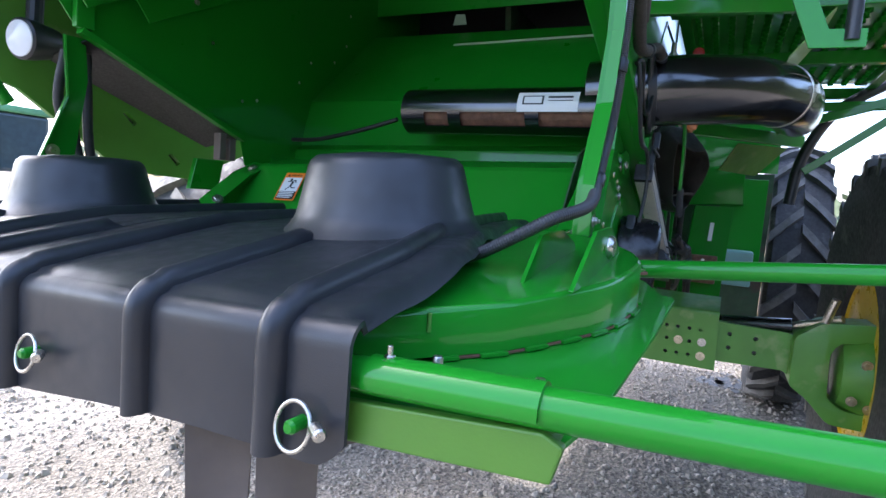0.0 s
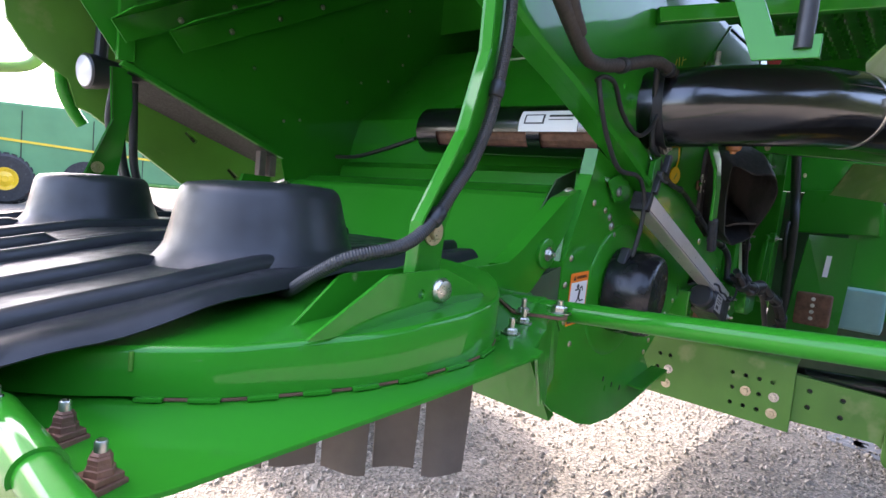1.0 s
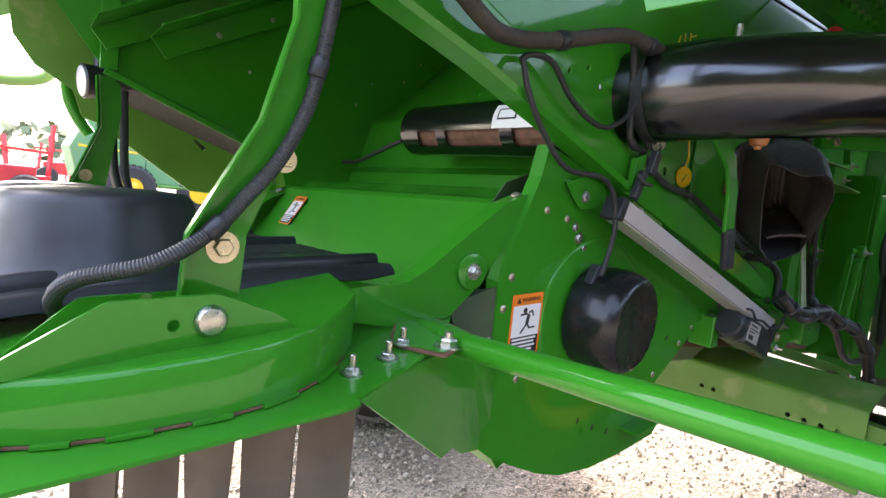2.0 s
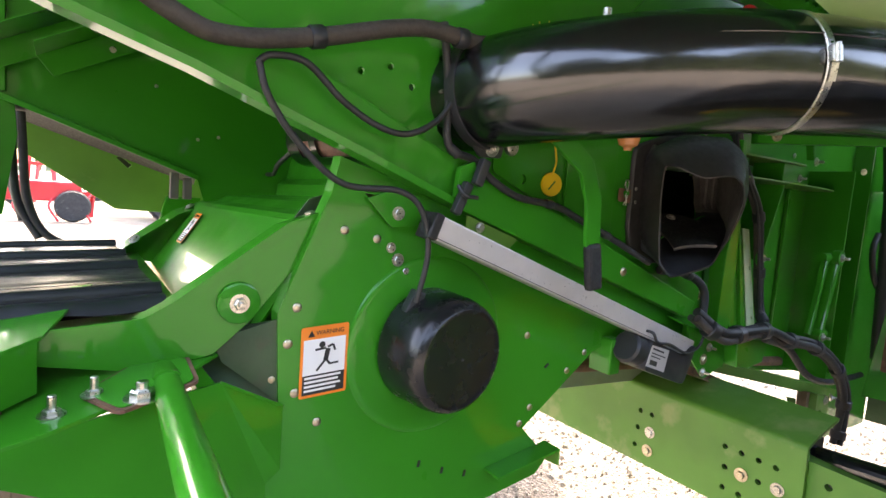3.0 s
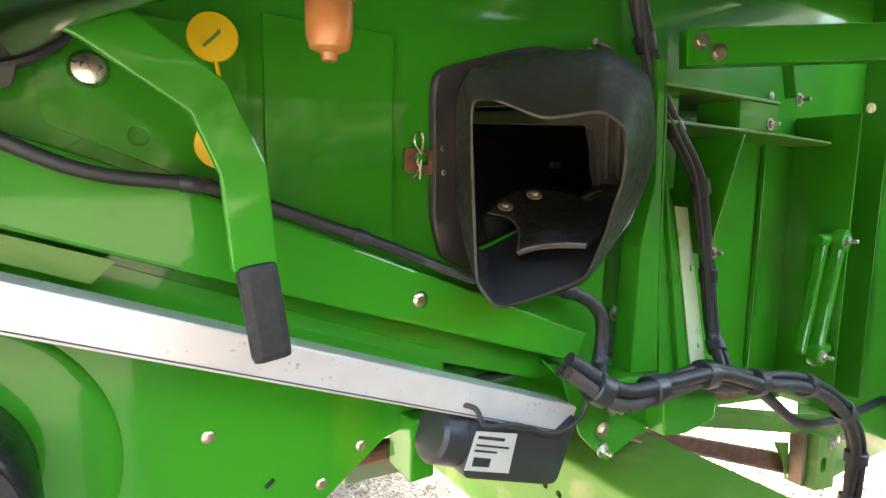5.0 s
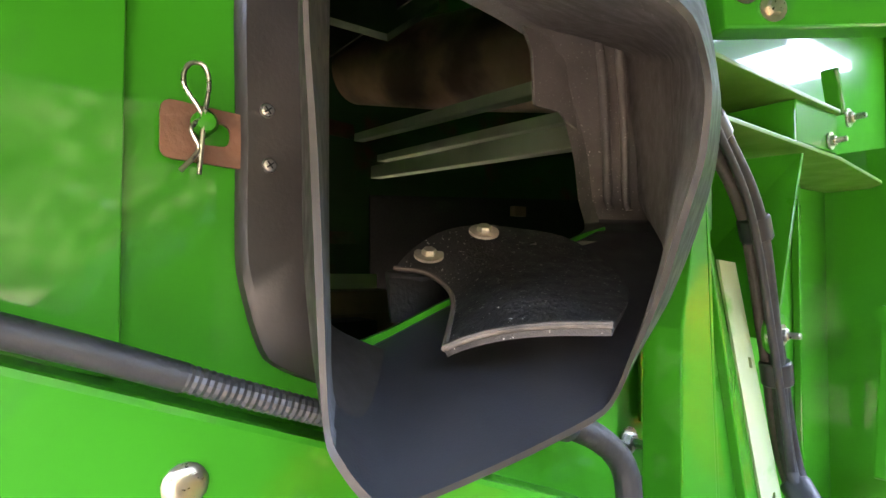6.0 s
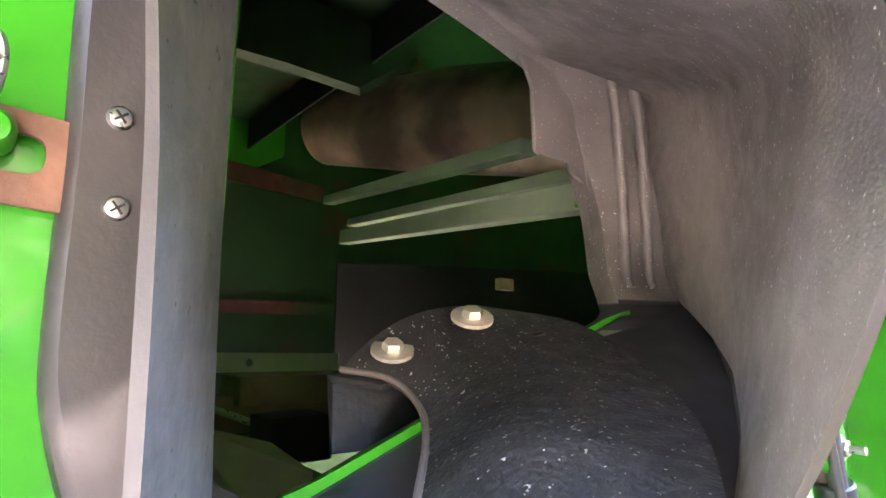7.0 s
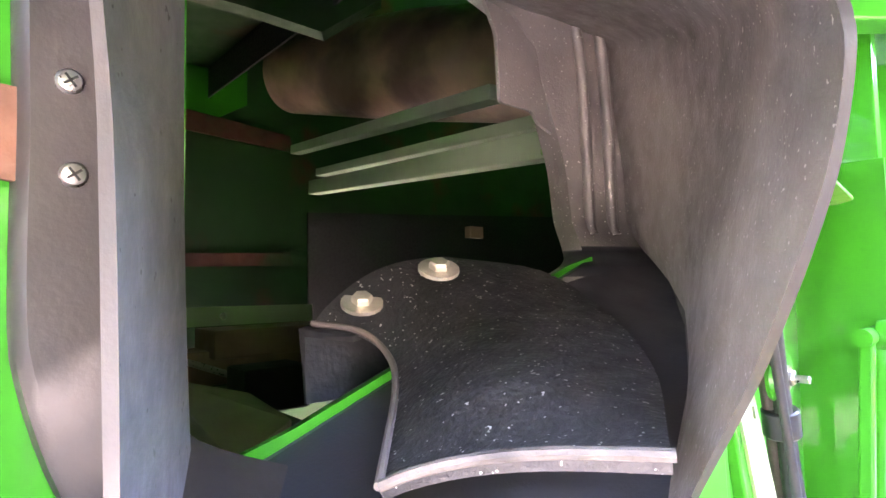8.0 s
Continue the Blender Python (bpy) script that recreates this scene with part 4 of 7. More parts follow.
            bmesh.ops.rotate(cb, cent=(0, 0, 0), matrix=Matrix.Rotation(radians(turn), 3, "Z"), verts=cb.verts)
            cr = new("cross_recess", mesh_of(cb, "cross_recess", INK_DARK))
            cr.matrix_basis = sc.matrix_basis.copy()
            attach(cr, s)
    tab = rounded([(2.100, 1.494), (2.150, 1.490), (2.150, 1.462), (2.100, 1.465)], 0.006)
    slot = rounded([(2.116, 1.485), (2.133, 1.485), (2.133, 1.473), (2.116, 1.473)], 0.006)
    part("latch_tab", sheet(xz(tab, -0.005), (0, 0.003, 0), [xz(slot, -0.005)]), RUST, s, "brown steel latch tab")
    part("latch_pin", lathe([(0.0062, 0), (0.0062, 0.010), (0.0045, 0.0125), (0.0, 0.013)], (2.1195, 0, 1.4835), (0, -1, 0), 18), GREEN, s, smooth=True)
    clip = [(2.114, 1.458), (2.122, 1.469), (2.1185, 1.479), (2.123, 1.487), (2.115, 1.500), (2.117, 1.510), (2.124, 1.511), (2.1265, 1.502), (2.1245, 1.485), (2.1225, 1.457)]
    clip = [(x - 0.006, -0.0115, z) for x, z in clip]
    part("spring_clip", tube(smooth_path(clip, 6), 0.0012, 8), STEEL, s, "steel hairpin clip", True)
    return s


PLASTIC_BROWN = material("weathered_black_plastic", (0.026, 0.0235, 0.0215), 0.45, vary=0.2, scale=16.0, bump=0.08, bump_scale=420.0, second=(0.042, 0.038, 0.034), second_scale=8.0, second_at=0.56)
SCREW = round_mesh("screw", STEEL, 0.0040, 0.0022)
scoop()


def rubber_tongue():
    """Flecked rubber tongue in the mouth, on two bolts over a bent steel bracket."""
    f = thing("rubber_tongue", (2.29, 0.03, 1.40), "flecked black rubber tongue held by two bolts in the scoop mouth", "rubber flap")
    left = smooth_path([(2.262, 0.046, 1.410), (2.278, 0.026, 1.406), (2.279, 0.004, 1.396), (2.264, -0.022, 1.386), (2.222, -0.070, 1.369)], 5)
    right = smooth_path([(2.350, 0.042, 1.446), (2.402, 0.012, 1.437), (2.392, -0.040, 1.414), (2.345, -0.092, 1.395), (2.265, -0.140, 1.384)], 5)
    rows = []
    for a, b in zip(left, right):
        rows.append([a.lerp(b, k / 12) + Vector((0, 0, 0.012)) * math.sin(math.pi * (k / 12) ** 0.8) * (1 - 0.6 * (a.y < -0.05)) for k in range(13)])
    bm = loft(rows, closed=False)
    thicken(bm, 0.0038)
    part("tongue", bm, RUBBER_FLECK, f, smooth=True)
    part("cut_edge", tube([p + Vector((0, -0.001, 0.0015)) for p in rows[-1]], 0.0019, 8), EDGE, f, "pale dusty cut edge", True)
    part("cut_edge", tube([r[0] + Vector((0, 0, 0.0010)) for r in rows], 0.0016, 8), FLAP, f, "brown cut edge", True)
    for at in ((2.285, 0.035, 1.4195), (2.318, 0.012, 1.4365)):
        fix(f, TONGUE_BOLT, at, (-0.25, -0.45, 0.9))
    bm = loft([[(2.256, 0.042, 1.372), (2.345, 0.034, 1.372)], [(2.258, 0.052, 1.408), (2.345, 0.047, 1.434)], [(2.276, 0.030, 1.404), (2.36, 0.0, 1.43)]], closed=False)
    thicken(bm, 0.003)
    part("bracket", bm, RUBBER_DARK, f)
    return f


DULL = material("dull_zinc_bolt", (0.50, 0.45, 0.36), 0.4, metal=0.5, vary=0.2, scale=80.0, bump=0.1)
TONGUE_BOLT = bolt_mesh("bolt", DULL, 0.0055, 0.006, 0.011)
rubber_tongue()


# ---- side sheet forward of the chopper ----
def side_sheet():
    s = thing("side_sheet", (2.3, 0.0, 1.2), "green side sheet with an access opening behind the scoop", "machine side")
    outer = [(1.60, 1.40), (2.38, 1.15), (2.46, 1.13), (2.46, 1.36), (2.53, 1.42), (2.62, 1.45), (2.62, 1.95), (1.60, 1.95)]
    hole = [(2.188, 1.374), (2.193, 1.3655), (2.203, 1.364), (2.232, 1.3722), (2.278, 1.3892), (2.420, 1.4398), (2.446, 1.446), (2.452, 1.40), (2.512, 1.40), (2.512, 1.61), (2.46, 1.626), (2.30, 1.628), (2.188, 1.596)]
    part("sheet", sheet(xz(outer, 0.003), (0, 0.003, 0), [xz(hole, 0.003)]), GREEN, s)
    # raised reinforcement with slotted tension plate
    poly = [(1.745, 1.60), (1.75, 1.50), (1.87, 1.45), (1.92, 1.47), (1.92, 1.60)]
    part("tension_plate", sheet(xz(rounded(poly, 0.008), -0.004), (0, 0.005, 0), [disc_loop((1.822, -0.004, 1.492), (1, 0, 0), (0, 0, 1), 0.009)], bevel=0.001), GREEN, s)
    fix(s, KNOB, (1.786, -0.005, 1.547), name="knob")
    for x, z, a in ((1.815, 1.762, 0.3), (1.835, 1.770, -0.2), (1.856, 1.776, 0.1), (1.868, 1.783, 1.2)):
        q = Vector((x, -0.0005, z))
        d = Vector((math.sin(a), 0, math.cos(a))) * 0.011
        part("crayon_mark", bar(q - d, q + d, 0.0025, 0.001, up=(0, 1, 0), bevel=0), TRIM, s, "yellow crayon stroke")
    part("step_sheet", sheet(xz([(1.937, 1.62), (1.939, 1.40), (2.085, 1.36), (2.085, 1.62)], -0.003), (0, 0.004, 0), bevel=0.001), GREEN, s)
    return s


side_sheet()


def right_side():
    s = thing("side_structure", (2.8, 0.1, 0.8), "green side frame with posts, shelves and a flat inner sheet", "machine side")
    part("inner_sheet", sheet(xz([(2.60, 0.99), (3.40, 0.89), (3.44, 0.62), (3.62, 0.58), (3.62, 2.3), (2.60, 2.3)], 0.125), (0, 0.004, 0)), GREEN, s)
    part("sheet_edge", box((3.60, 0.06, 0.86), (3.64, 0.125, 2.2), 0.002), GREEN, s)
    for z, end in ((1.610, [(2.88, -0.030), (2.98, 0.124)]), (1.555, [(2.90, -0.020), (3.20, 0.02), (3.36, 0.124)])):
        part("shelf", sheet(xy(rounded([(2.54, 0.124), (2.535, -0.038)] + end, 0.012), z), (0, 0, -0.005), bevel=0.001), GREEN_DUSTY, s)
    part("shelf_block", box((2.755, -0.025, 1.555), (2.875, 0.06, 1.605), 0.002), GREEN, s)
    # channel post beside the scoop
    part("post", sheet(xz([(2.505, 1.64), (2.522, 1.64), (2.545, 1.17), (2.485, 1.16), (2.490, 1.36), (2.515, 1.46)], -0.04), (0, 0.038, 0), bevel=0.002), GREEN, s)
    part("post_back", sheet(xz([(2.565, 1.43), (2.72, 1.43), (2.72, 1.12), (2.565, 1.12)], 0.095), (0, 0.006, 0), bevel=0.001), GREEN, s)
    part("angle_strip", bar((2.532, -0.032, 1.60), (2.548, -0.032, 1.20), 0.005, 0.012, up=(0, 1, 0), bevel=0.001), GREEN, s)
    part("gusset", sheet([(2.579, 0.0, 1.49), (2.569, -0.030, 1.126), (2.649, -0.030, 1.142), (2.619, 0.0, 1.42)], (0.002, 0.004, 0.0)), GREEN, s)
    part("gusset_rib", bar((2.581, -0.004, 1.48), (2.612, -0.034, 1.14), 0.006, 0.010, up=(0, 1, 0), bevel=0.002), GREEN, s)
    bm = sheet([(2.619, -0.004, 1.419), (2.653, -0.004, 1.416), (2.691, -0.034, 1.144), (2.649, -0.034, 1.142)], (0.002, 0.004, 0.0), [
        [(2.652, -0.016, 1.318), (2.658, -0.016, 1.317), (2.659, -0.017, 1.306), (2.653, -0.017, 1.307)], [(2.668, -0.031, 1.18), (2.673, -0.031, 1.18), (2.674, -0.031, 1.172), (2.669, -0.031, 1.172)]])
    part("gusset_face", bm, GREEN_CREAM, s, "pale cream-green face")
    part("foot", sheet(xz([(2.495, 1.145), (2.639, 1.130), (2.632, 1.074), (2.558, 1.066), (2.504, 1.074)], -0.094), (0, 0.095, 0), bevel=0.004), GREEN, s)
    part("foot_lip", bar((2.495, -0.096, 1.146), (2.641, -0.096, 1.131), 0.012, 0.006, bevel=0.001), GREEN, s)
    part("post_base", sheet(xz([(2.40, 1.17), (2.50, 1.16), (2.505, 1.065), (2.46, 1.065), (2.40, 1.09)], -0.06), (0, 0.06, 0), bevel=0.003), GREEN, s)
    fin = [(2.776, -0.022, 1.545), (2.681, -0.030, 1.335), (2.675, 0.124, 1.335), (2.74, 0.124, 1.545)]
    part("fin", sheet(fin, (0.006, 0, 0), bevel=0.001), GREEN, s)
    part("fin_eye", lathe([(0.022, 0), (0.024, 0.004), (0.022, 0.010), (0.010, 0.011)], (2.690, -0.022, 1.340), (0, -1, 0), 20), GREEN, s, smooth=True)
    fix(s, STUD, (2.690, -0.033, 1.340), size=0.8)
    for x in (2.66, 3.11):
        part("sheet_rib", bar((x, 0.118, 1.02), (x, 0.118, 1.60), 0.012, 0.012, up=(0, 1, 0), bevel=0.002), GREEN, s)
    part("hang_link", bar((2.985, 0.02, 1.70), (3.01, 0.02, 1.635), 0.010, 0.024, up=(0, 1, 0), bevel=0.004), GREEN, s)
    part("rod_link", bar((3.225, -0.005, 1.335), (3.165, -0.005, 1.075), 0.020, 0.026, up=(0, 1, 0), bevel=0.006), GREEN, s)
    part("rod_back", bar((3.185, 0.01, 1.34), (3.125, 0.01, 1.08), 0.016, 0.020, up=(0, 1, 0), bevel=0.004), GREEN, s)
    for c in ((3.225, -0.008, 1.335), (3.165, -0.008, 1.075)):
        part("rod_eye", lathe([(0.024, -0.012), (0.026, 0.0), (0.024, 0.012)], c, (0, -1, 0), 20), GREEN, s, smooth=True)
        fix(s, STUD, (c[0], c[1] - 0.012, c[2]))
    part("link_web", box((3.252, -0.012, 0.92), (3.257, 0.126, 1.62), 0.001), GREEN, s)
    for z in (1.335, 1.075):
        part("rod_boss", tube([(3.16, 0.012, z), (3.252, 0.012, z)], 0.014, 14), GREEN, s, smooth=True)
    fix(s, STUD, (3.015, 0.008, 1.630)), fix(s, STUD, (2.85, -0.026, 1.568), size=0.8), fix(s, SMALL, (3.10, 0.12, 1.60)), fix(s, SMALL, (3.12, 0.12, 1.66))
    part("slot_bracket", sheet(xz([(2.615, 1.335), (2.668, 1.335), (2.668, 1.235), (2.615, 1.235)], 0.086), (0, 0.004, 0), [xz(rounded([(2.636, 1.315), (2.645, 1.315), (2.645, 1.272), (2.636, 1.272)], 0.004), 0.086)]), GREEN, s)
    fix(s, STUD, (2.588, 0.085, 1.219), size=1.1)
    return s


GREEN_CREAM = material("pale_cream_green_paint", (0.42, 0.50, 0.27), 0.4, vary=0.12, scale=9.0, bump=0.1, second=(0.12, 0.35, 0.07), second_scale=14.0, second_at=0.6)
right_side()


def actuator_bracket():
    b = thing("actuator_bracket", (2.4, -0.08, 1.05), "green folded bracket at the actuator's lower end", "bracket")
    poly = rounded([(2.314, 1.190), (2.415, 1.160), (2.432, 1.118), (2.50, 1.080), (2.408, 1.048), (2.352, 1.10)], 0.008)
    part("plate", sheet(xz(poly, -0.066), (0, 0.005, 0), bevel=0.001), GREEN, b)
    part("fold", sheet([(2.315, -0.066, 1.190), (2.415, -0.066, 1.160), (2.43, 0.0, 1.165), (2.33, 0.0, 1.20)], (0, 0, -0.004)), GREEN, b)
    for x, z, m in ((2.415, 1.128, STUD), (2.395, 1.10, HEX_Y), (2.398, 1.068, STUD)):
        fix(b, m, (x, -0.067, z), size=0.8)
    part("hanger", box((2.098, -0.03, 1.085), (2.132, 0.03, 1.165), 0.004), GREEN, b)
    return b


actuator_bracket()


def underframe():
    u = thing("underframe", (2.9, 0.1, 0.85), "dusty green underframe rails with a slotted hanger", "machine frame")
    part("rail", bar((2.50, 0.10, 1.055), (3.38, 0.02, 0.845), 0.05, 0.035), GREEN_DUSTY, u)
    part("rail", sheet(xz([(2.50, 1.045), (2.714, 0.970), (3.291, 0.768), (3.307, 0.711), (2.718, 0.945), (2.50, 1.02)], 0.05), (0, 0.02, 0), bevel=0.002), RUST, u, "rusty lower rail")
    part("rail_lip", bar((2.55, 0.046, 1.008), (3.30, 0.046, 0.716), 0.012, 0.004, bevel=0.001), BROWN, u)
    slot = rounded([(3.208, 0.822), (3.234, 0.818), (3.234, 0.780), (3.208, 0.784)], 0.012)
    part("hanger", sheet(xz([(3.185, 0.880), (3.282, 0.858), (3.282, 0.728), (3.190, 0.745)], -0.022), (0, 0.055, 0), [xz(slot, -0.022)], bevel=0.0), GREEN_DUSTY, u)
    part("hanger_edge", sheet(xz([(3.160, 0.882), (3.184, 0.880), (3.188, 0.745), (3.170, 0.752)], 0.0), (0, 0.03, 0), bevel=0.001), BROWN, u, "rust-brown edge plate")
    part("hanger_web", sheet(xz([(3.10, 0.865), (3.160, 0.850), (3.168, 0.755), (3.150, 0.800)], 0.03), (0, 0.006, 0)), GREEN_DUSTY, u)
    fix(u, STUD, (3.285, -0.023, 0.855), (0.6, -0.8, 0)), fix(u, HEX, (3.25, -0.023, 0.850))
    part("cross_pipe", tube([(2.06, 0.1, 1.07), (2.6, 0.14, 1.01), (3.2, 0.12, 0.95)], 0.016, 14), RUST, u)
    part("grey_bar", bar((2.1, 0.2, 1.0), (2.9, 0.25, 0.93), 0.03, 0.05), GREEN_PALE, u)
    return u


underframe()


def outrigger():
    o = thing("tank_outrigger", (3.1, -0.2, 1.3), "green rail, sloping panel and box below the side platform", "machine frame")
    a, b = Vector((2.588, -0.020, 1.668)), Vector((3.50, -0.56, 1.725))
    part("top_rail", bar(a, b, 0.03, 0.058, bevel=0.003), GREEN, o)
    d = (b - a).normalized()
    n = Vector((d.y, -d.x, 0)).normalized()
    for s, z in ((0.022, 0.008), (0.050, -0.010)):
        fix(o, HEX_Y, a + d * s + n * 0.0155 + Vector((0, 0, z)), n, 0.8)
    part("slope_panel", sheet([(3.10, -0.27, 1.665), (3.47, -0.50, 1.69), (3.47, -0.37, 1.54), (3.16, -0.20, 1.54)], (0.003, 0.005, 0), bevel=0.001), GREEN_DUSTY, o)
    part("box", sheet([(3.85, 0.03, 1.372), (3.85, -0.345, 1.396), (3.85, -0.33, 1.615), (3.85, 0.0, 1.60)], (0.09, 0.0, 0), bevel=0.006), GREEN, o)
    fix(o, SMALL, (3.0, -0.125, 1.60), n), fix(o, SMALL, (3.2, -0.25, 1.62), n)
    part("column", sheet([(3.50, -0.10, 1.37), (3.54, -0.29, 1.37), (3.50, -0.27, 0.85), (3.44, -0.06, 0.85)], (0.05, 0.01, 0), bevel=0.002), GREEN, o)
    part("scale_strip", sheet([(3.505, -0.185, 1.28), (3.510, -0.205, 1.28), (3.503, -0.200, 1.18), (3.497, -0.18, 1.18)], (-0.003, 0, 0)), WHITE, o)
    part("valve_block", box((3.44, -0.24, 0.95), (3.50, -0.10, 1.10), 0.01), RUST, o, "rusty valve block")
    for i in range(4):
        fix(o, SMALL, (3.438, -0.17, 0.985 + 0.03 * i), (-1, 0, 0))
    part("back_panel", sheet([(3.86, -0.22, 1.55), (3.90, -0.46, 1.55), (3.90, -0.46, 0.98), (3.86, -0.22, 0.98)], (0.03, 0, 0), bevel=0.002), GREEN, o)
    part("reservoir", box((3.70, -0.42, 0.93), (3.85, -0.24, 1.13), 0.012), TANK, o, "milky blue-green reservoir")
    return o


outrigger()


# ---- rear axle, hub and wheels ----
def axle():
    a = thing("rear_axle", (2.5, 0, 0.73), "dusty green adjustable rear axle with bolt holes and a wheel", "axle")
    X = 2.512
    outer = [(1.47, 0.930), (-0.272, 0.930), (-0.276, 0.712), (1.47, 0.705)]
    holes = [(y, 0.864) for y in (0.168, 0.130, -0.087, -0.129, -0.171, -0.212)] + [(y, 0.812) for y in (0.172, -0.092, -0.176)] + [(y, 0.758) for y in (0.176, -0.092, -0.134, -0.176)]
    part("sleeve_plate", sheet(yz(outer, X), (0.012, 0, 0), [disc_loop((X, y, z), (0, 1, 0), (0, 0, 1), 0.0075, 10) for y, z in holes]), GREEN_DUSTY, a)
    rows = [[(X + dx, 1.47, z) for dx, z in FOLD], [(X + dx, -0.272, z) for dx, z in FOLD]]
    bm = loft(rows, closed=False)
    thicken(bm, 0.008)
    part("sleeve_top", bm, GREEN_DUSTY, a, smooth=True)
    # Black fill in place of the shade inside the drilled sleeve.
    part("dark_sleeve_fill", box((X + 0.03, -0.25, 0.72), (X + 0.14, 1.9, 0.93)), INK_DARK, a)
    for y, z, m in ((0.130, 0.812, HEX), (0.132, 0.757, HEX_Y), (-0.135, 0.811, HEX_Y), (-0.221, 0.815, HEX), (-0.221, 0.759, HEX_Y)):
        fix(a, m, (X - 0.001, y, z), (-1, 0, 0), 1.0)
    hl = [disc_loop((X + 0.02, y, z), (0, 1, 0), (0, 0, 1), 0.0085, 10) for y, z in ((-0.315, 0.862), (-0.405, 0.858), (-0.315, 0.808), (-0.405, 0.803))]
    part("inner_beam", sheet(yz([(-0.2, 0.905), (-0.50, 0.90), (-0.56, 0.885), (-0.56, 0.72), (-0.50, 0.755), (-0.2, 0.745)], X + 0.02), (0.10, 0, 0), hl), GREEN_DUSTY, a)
    # Black fill again, so the inner beam's holes read as shaded.
    part("dark_beam_fill", box((X + 0.04, -0.53, 0.76), (X + 0.11, -0.2, 0.885)), INK_DARK, a)
    return a


FOLD = [(0.0, 0.930), (0.001, 0.937), (0.005, 0.943), (0.012, 0.946), (0.05, 0.960), (0.15, 0.985)]
rear_axle = axle()


def hub():
    h = thing("steering_knuckle", (2.5, -0.68, 0.6), "dusty green cast steering knuckle with a black cavity", "steering knuckle")
    yoke = rounded([(-0.52, 0.90), (-0.60, 0.965), (-0.80, 0.985), (-0.84, 0.93), (-0.66, 0.90), (-0.635, 0.86), (-0.64, 0.70), (-0.69, 0.665), (-0.84, 0.66), (-0.84, 0.60), (-0.65, 0.605), (-0.58, 0.68), (-0.52, 0.72)], 0.02)
    part("yoke", sheet(yz(yoke, 2.46), (0.16, 0, 0), bevel=0.008), GREEN_DUSTY, h, smooth=True)
    part("hub_casting", lathe([(0.05, -0.12), (0.12, -0.11), (0.15, -0.05), (0.15, 0.05), (0.09, 0.12), (0.05, 0.16)], (2.54, -0.78, 0.79), (0, -1, 0), 28), GREEN_DUSTY, h, smooth=True)
    part("tie_rod_end", tube([(2.42, -0.60, 0.975), (2.40, -0.62, 1.06)], 0.014, 12), STEEL, h)
    part("steering_cylinder", tube([(2.60, -0.25, 0.893), (2.56, -0.52, 0.925)], 0.027, 20), PLASTIC_GLOSS, h, "black steering cylinder")
    part("cylinder_rod", tube([(2.56, -0.52, 0.925), (2.48, -0.66, 0.985)], 0.014, 16), STEEL, h)
    for y, z in ((-0.70, 0.72), (-0.75, 0.70), (-0.73, 0.85), (-0.80, 0.73)):
        fix(h, HEX_Y, (2.40, y, z), (-1, 0, 0))
    return h


hub()


def wheel(name, c, r, w, rim_r, label, axle_thing, lugs=22, turn=0):
    """A wheel as a part of its axle: the tyre, with its lugs and rim below it."""
    ax = Vector((math.sin(radians(turn)), -math.cos(radians(turn)), 0))
    prof = [(rim_r, -w * 0.36), (rim_r + 0.03, -w * 0.44), (r * 0.78, -w * 0.5), (r * 0.92, -w * 0.49), (r - 0.045, -w * 0.42), (r - 0.04, 0), (r - 0.045, w * 0.42), (r * 0.92, w * 0.49), (r * 0.78, w * 0.5), (rim_r + 0.03, w * 0.44), (rim_r, w * 0.36)]
    tyre = wh = part(name, lathe(prof, c, ax, 64), TYRE, axle_thing, label, smooth=True)
    u = Vector((0, 0, 1))
    v = ax.cross(u)
    for side in (-1, 1):
        pts = [(da + e * 0.035, side * w * off) for da, off in ((0.0, 0.0), (0.08, 0.2), (0.2, 0.5)) for e in (-1, 1)]
        bm = bmesh.new()
        for lo, hi in (((0, 1), (2, 3)), ((2, 3), (4, 5))):
            quad = [pts[lo[0]], pts[lo[1]], pts[hi[1]], pts[hi[0]]]
            rows = [[Vector(c) + (u * math.cos(a) + v * math.sin(a)) * (rad - 0.125 * abs(o) * (abs(o) > w * 0.45)) + ax * o for a, o in quad] for rad in (r - 0.06, r)]
            b = loft(rows)
            b.verts.ensure_lookup_table()
            b.faces.new([b.verts[i] for i in (4, 5, 6, 7)])
            join(b, bm)
        lug = mesh_of(bm, "lug", LUG)
        for k in range(lugs):
            ob = new("lug", lug)
            ob.matrix_basis = Matrix.Translation(c) @ Matrix.Rotation(2 * math.pi * (k + 0.5 * (side > 0)) / lugs, 4, ax) @ Matrix.Translation(-Vector(c))
            attach(ob, tyre)
    part("rim", lathe([(rim_r + 0.01, -w * 0.40), (rim_r - 0.01, -w * 0.42), (rim_r - 0.05, -w * 0.30), (rim_r - 0.06, 0.0), (rim_r * 0.45, w * 0.06), (rim_r * 0.4, w * 0.12), (0.0, w * 0.12)], c, ax, 56), YELLOW_PAINT, wh, "yellow painted rim", True)
    part("rim", lathe([(rim_r + 0.01, w * 0.40), (rim_r - 0.01, w * 0.42), (rim_r - 0.05, w * 0.30), (rim_r - 0.06, 0.02)], c, ax, 56), YELLOW_PAINT, wh, "yellow painted rim", True)
    return wh


wheel("wheel", (2.64, -0.96, 0.80), 0.80, 0.52, 0.33, "black rear tyre with chevron lugs", rear_axle)
wheel("wheel", (2.64, 2.16, 0.80), 0.80, 0.52, 0.33, "black rear tyre with chevron lugs", rear_axle)
front_axle = thing("front_axle", (4.95, 0, 0.93), "front drive axle with twin large tyres on yellow rims", "axle")
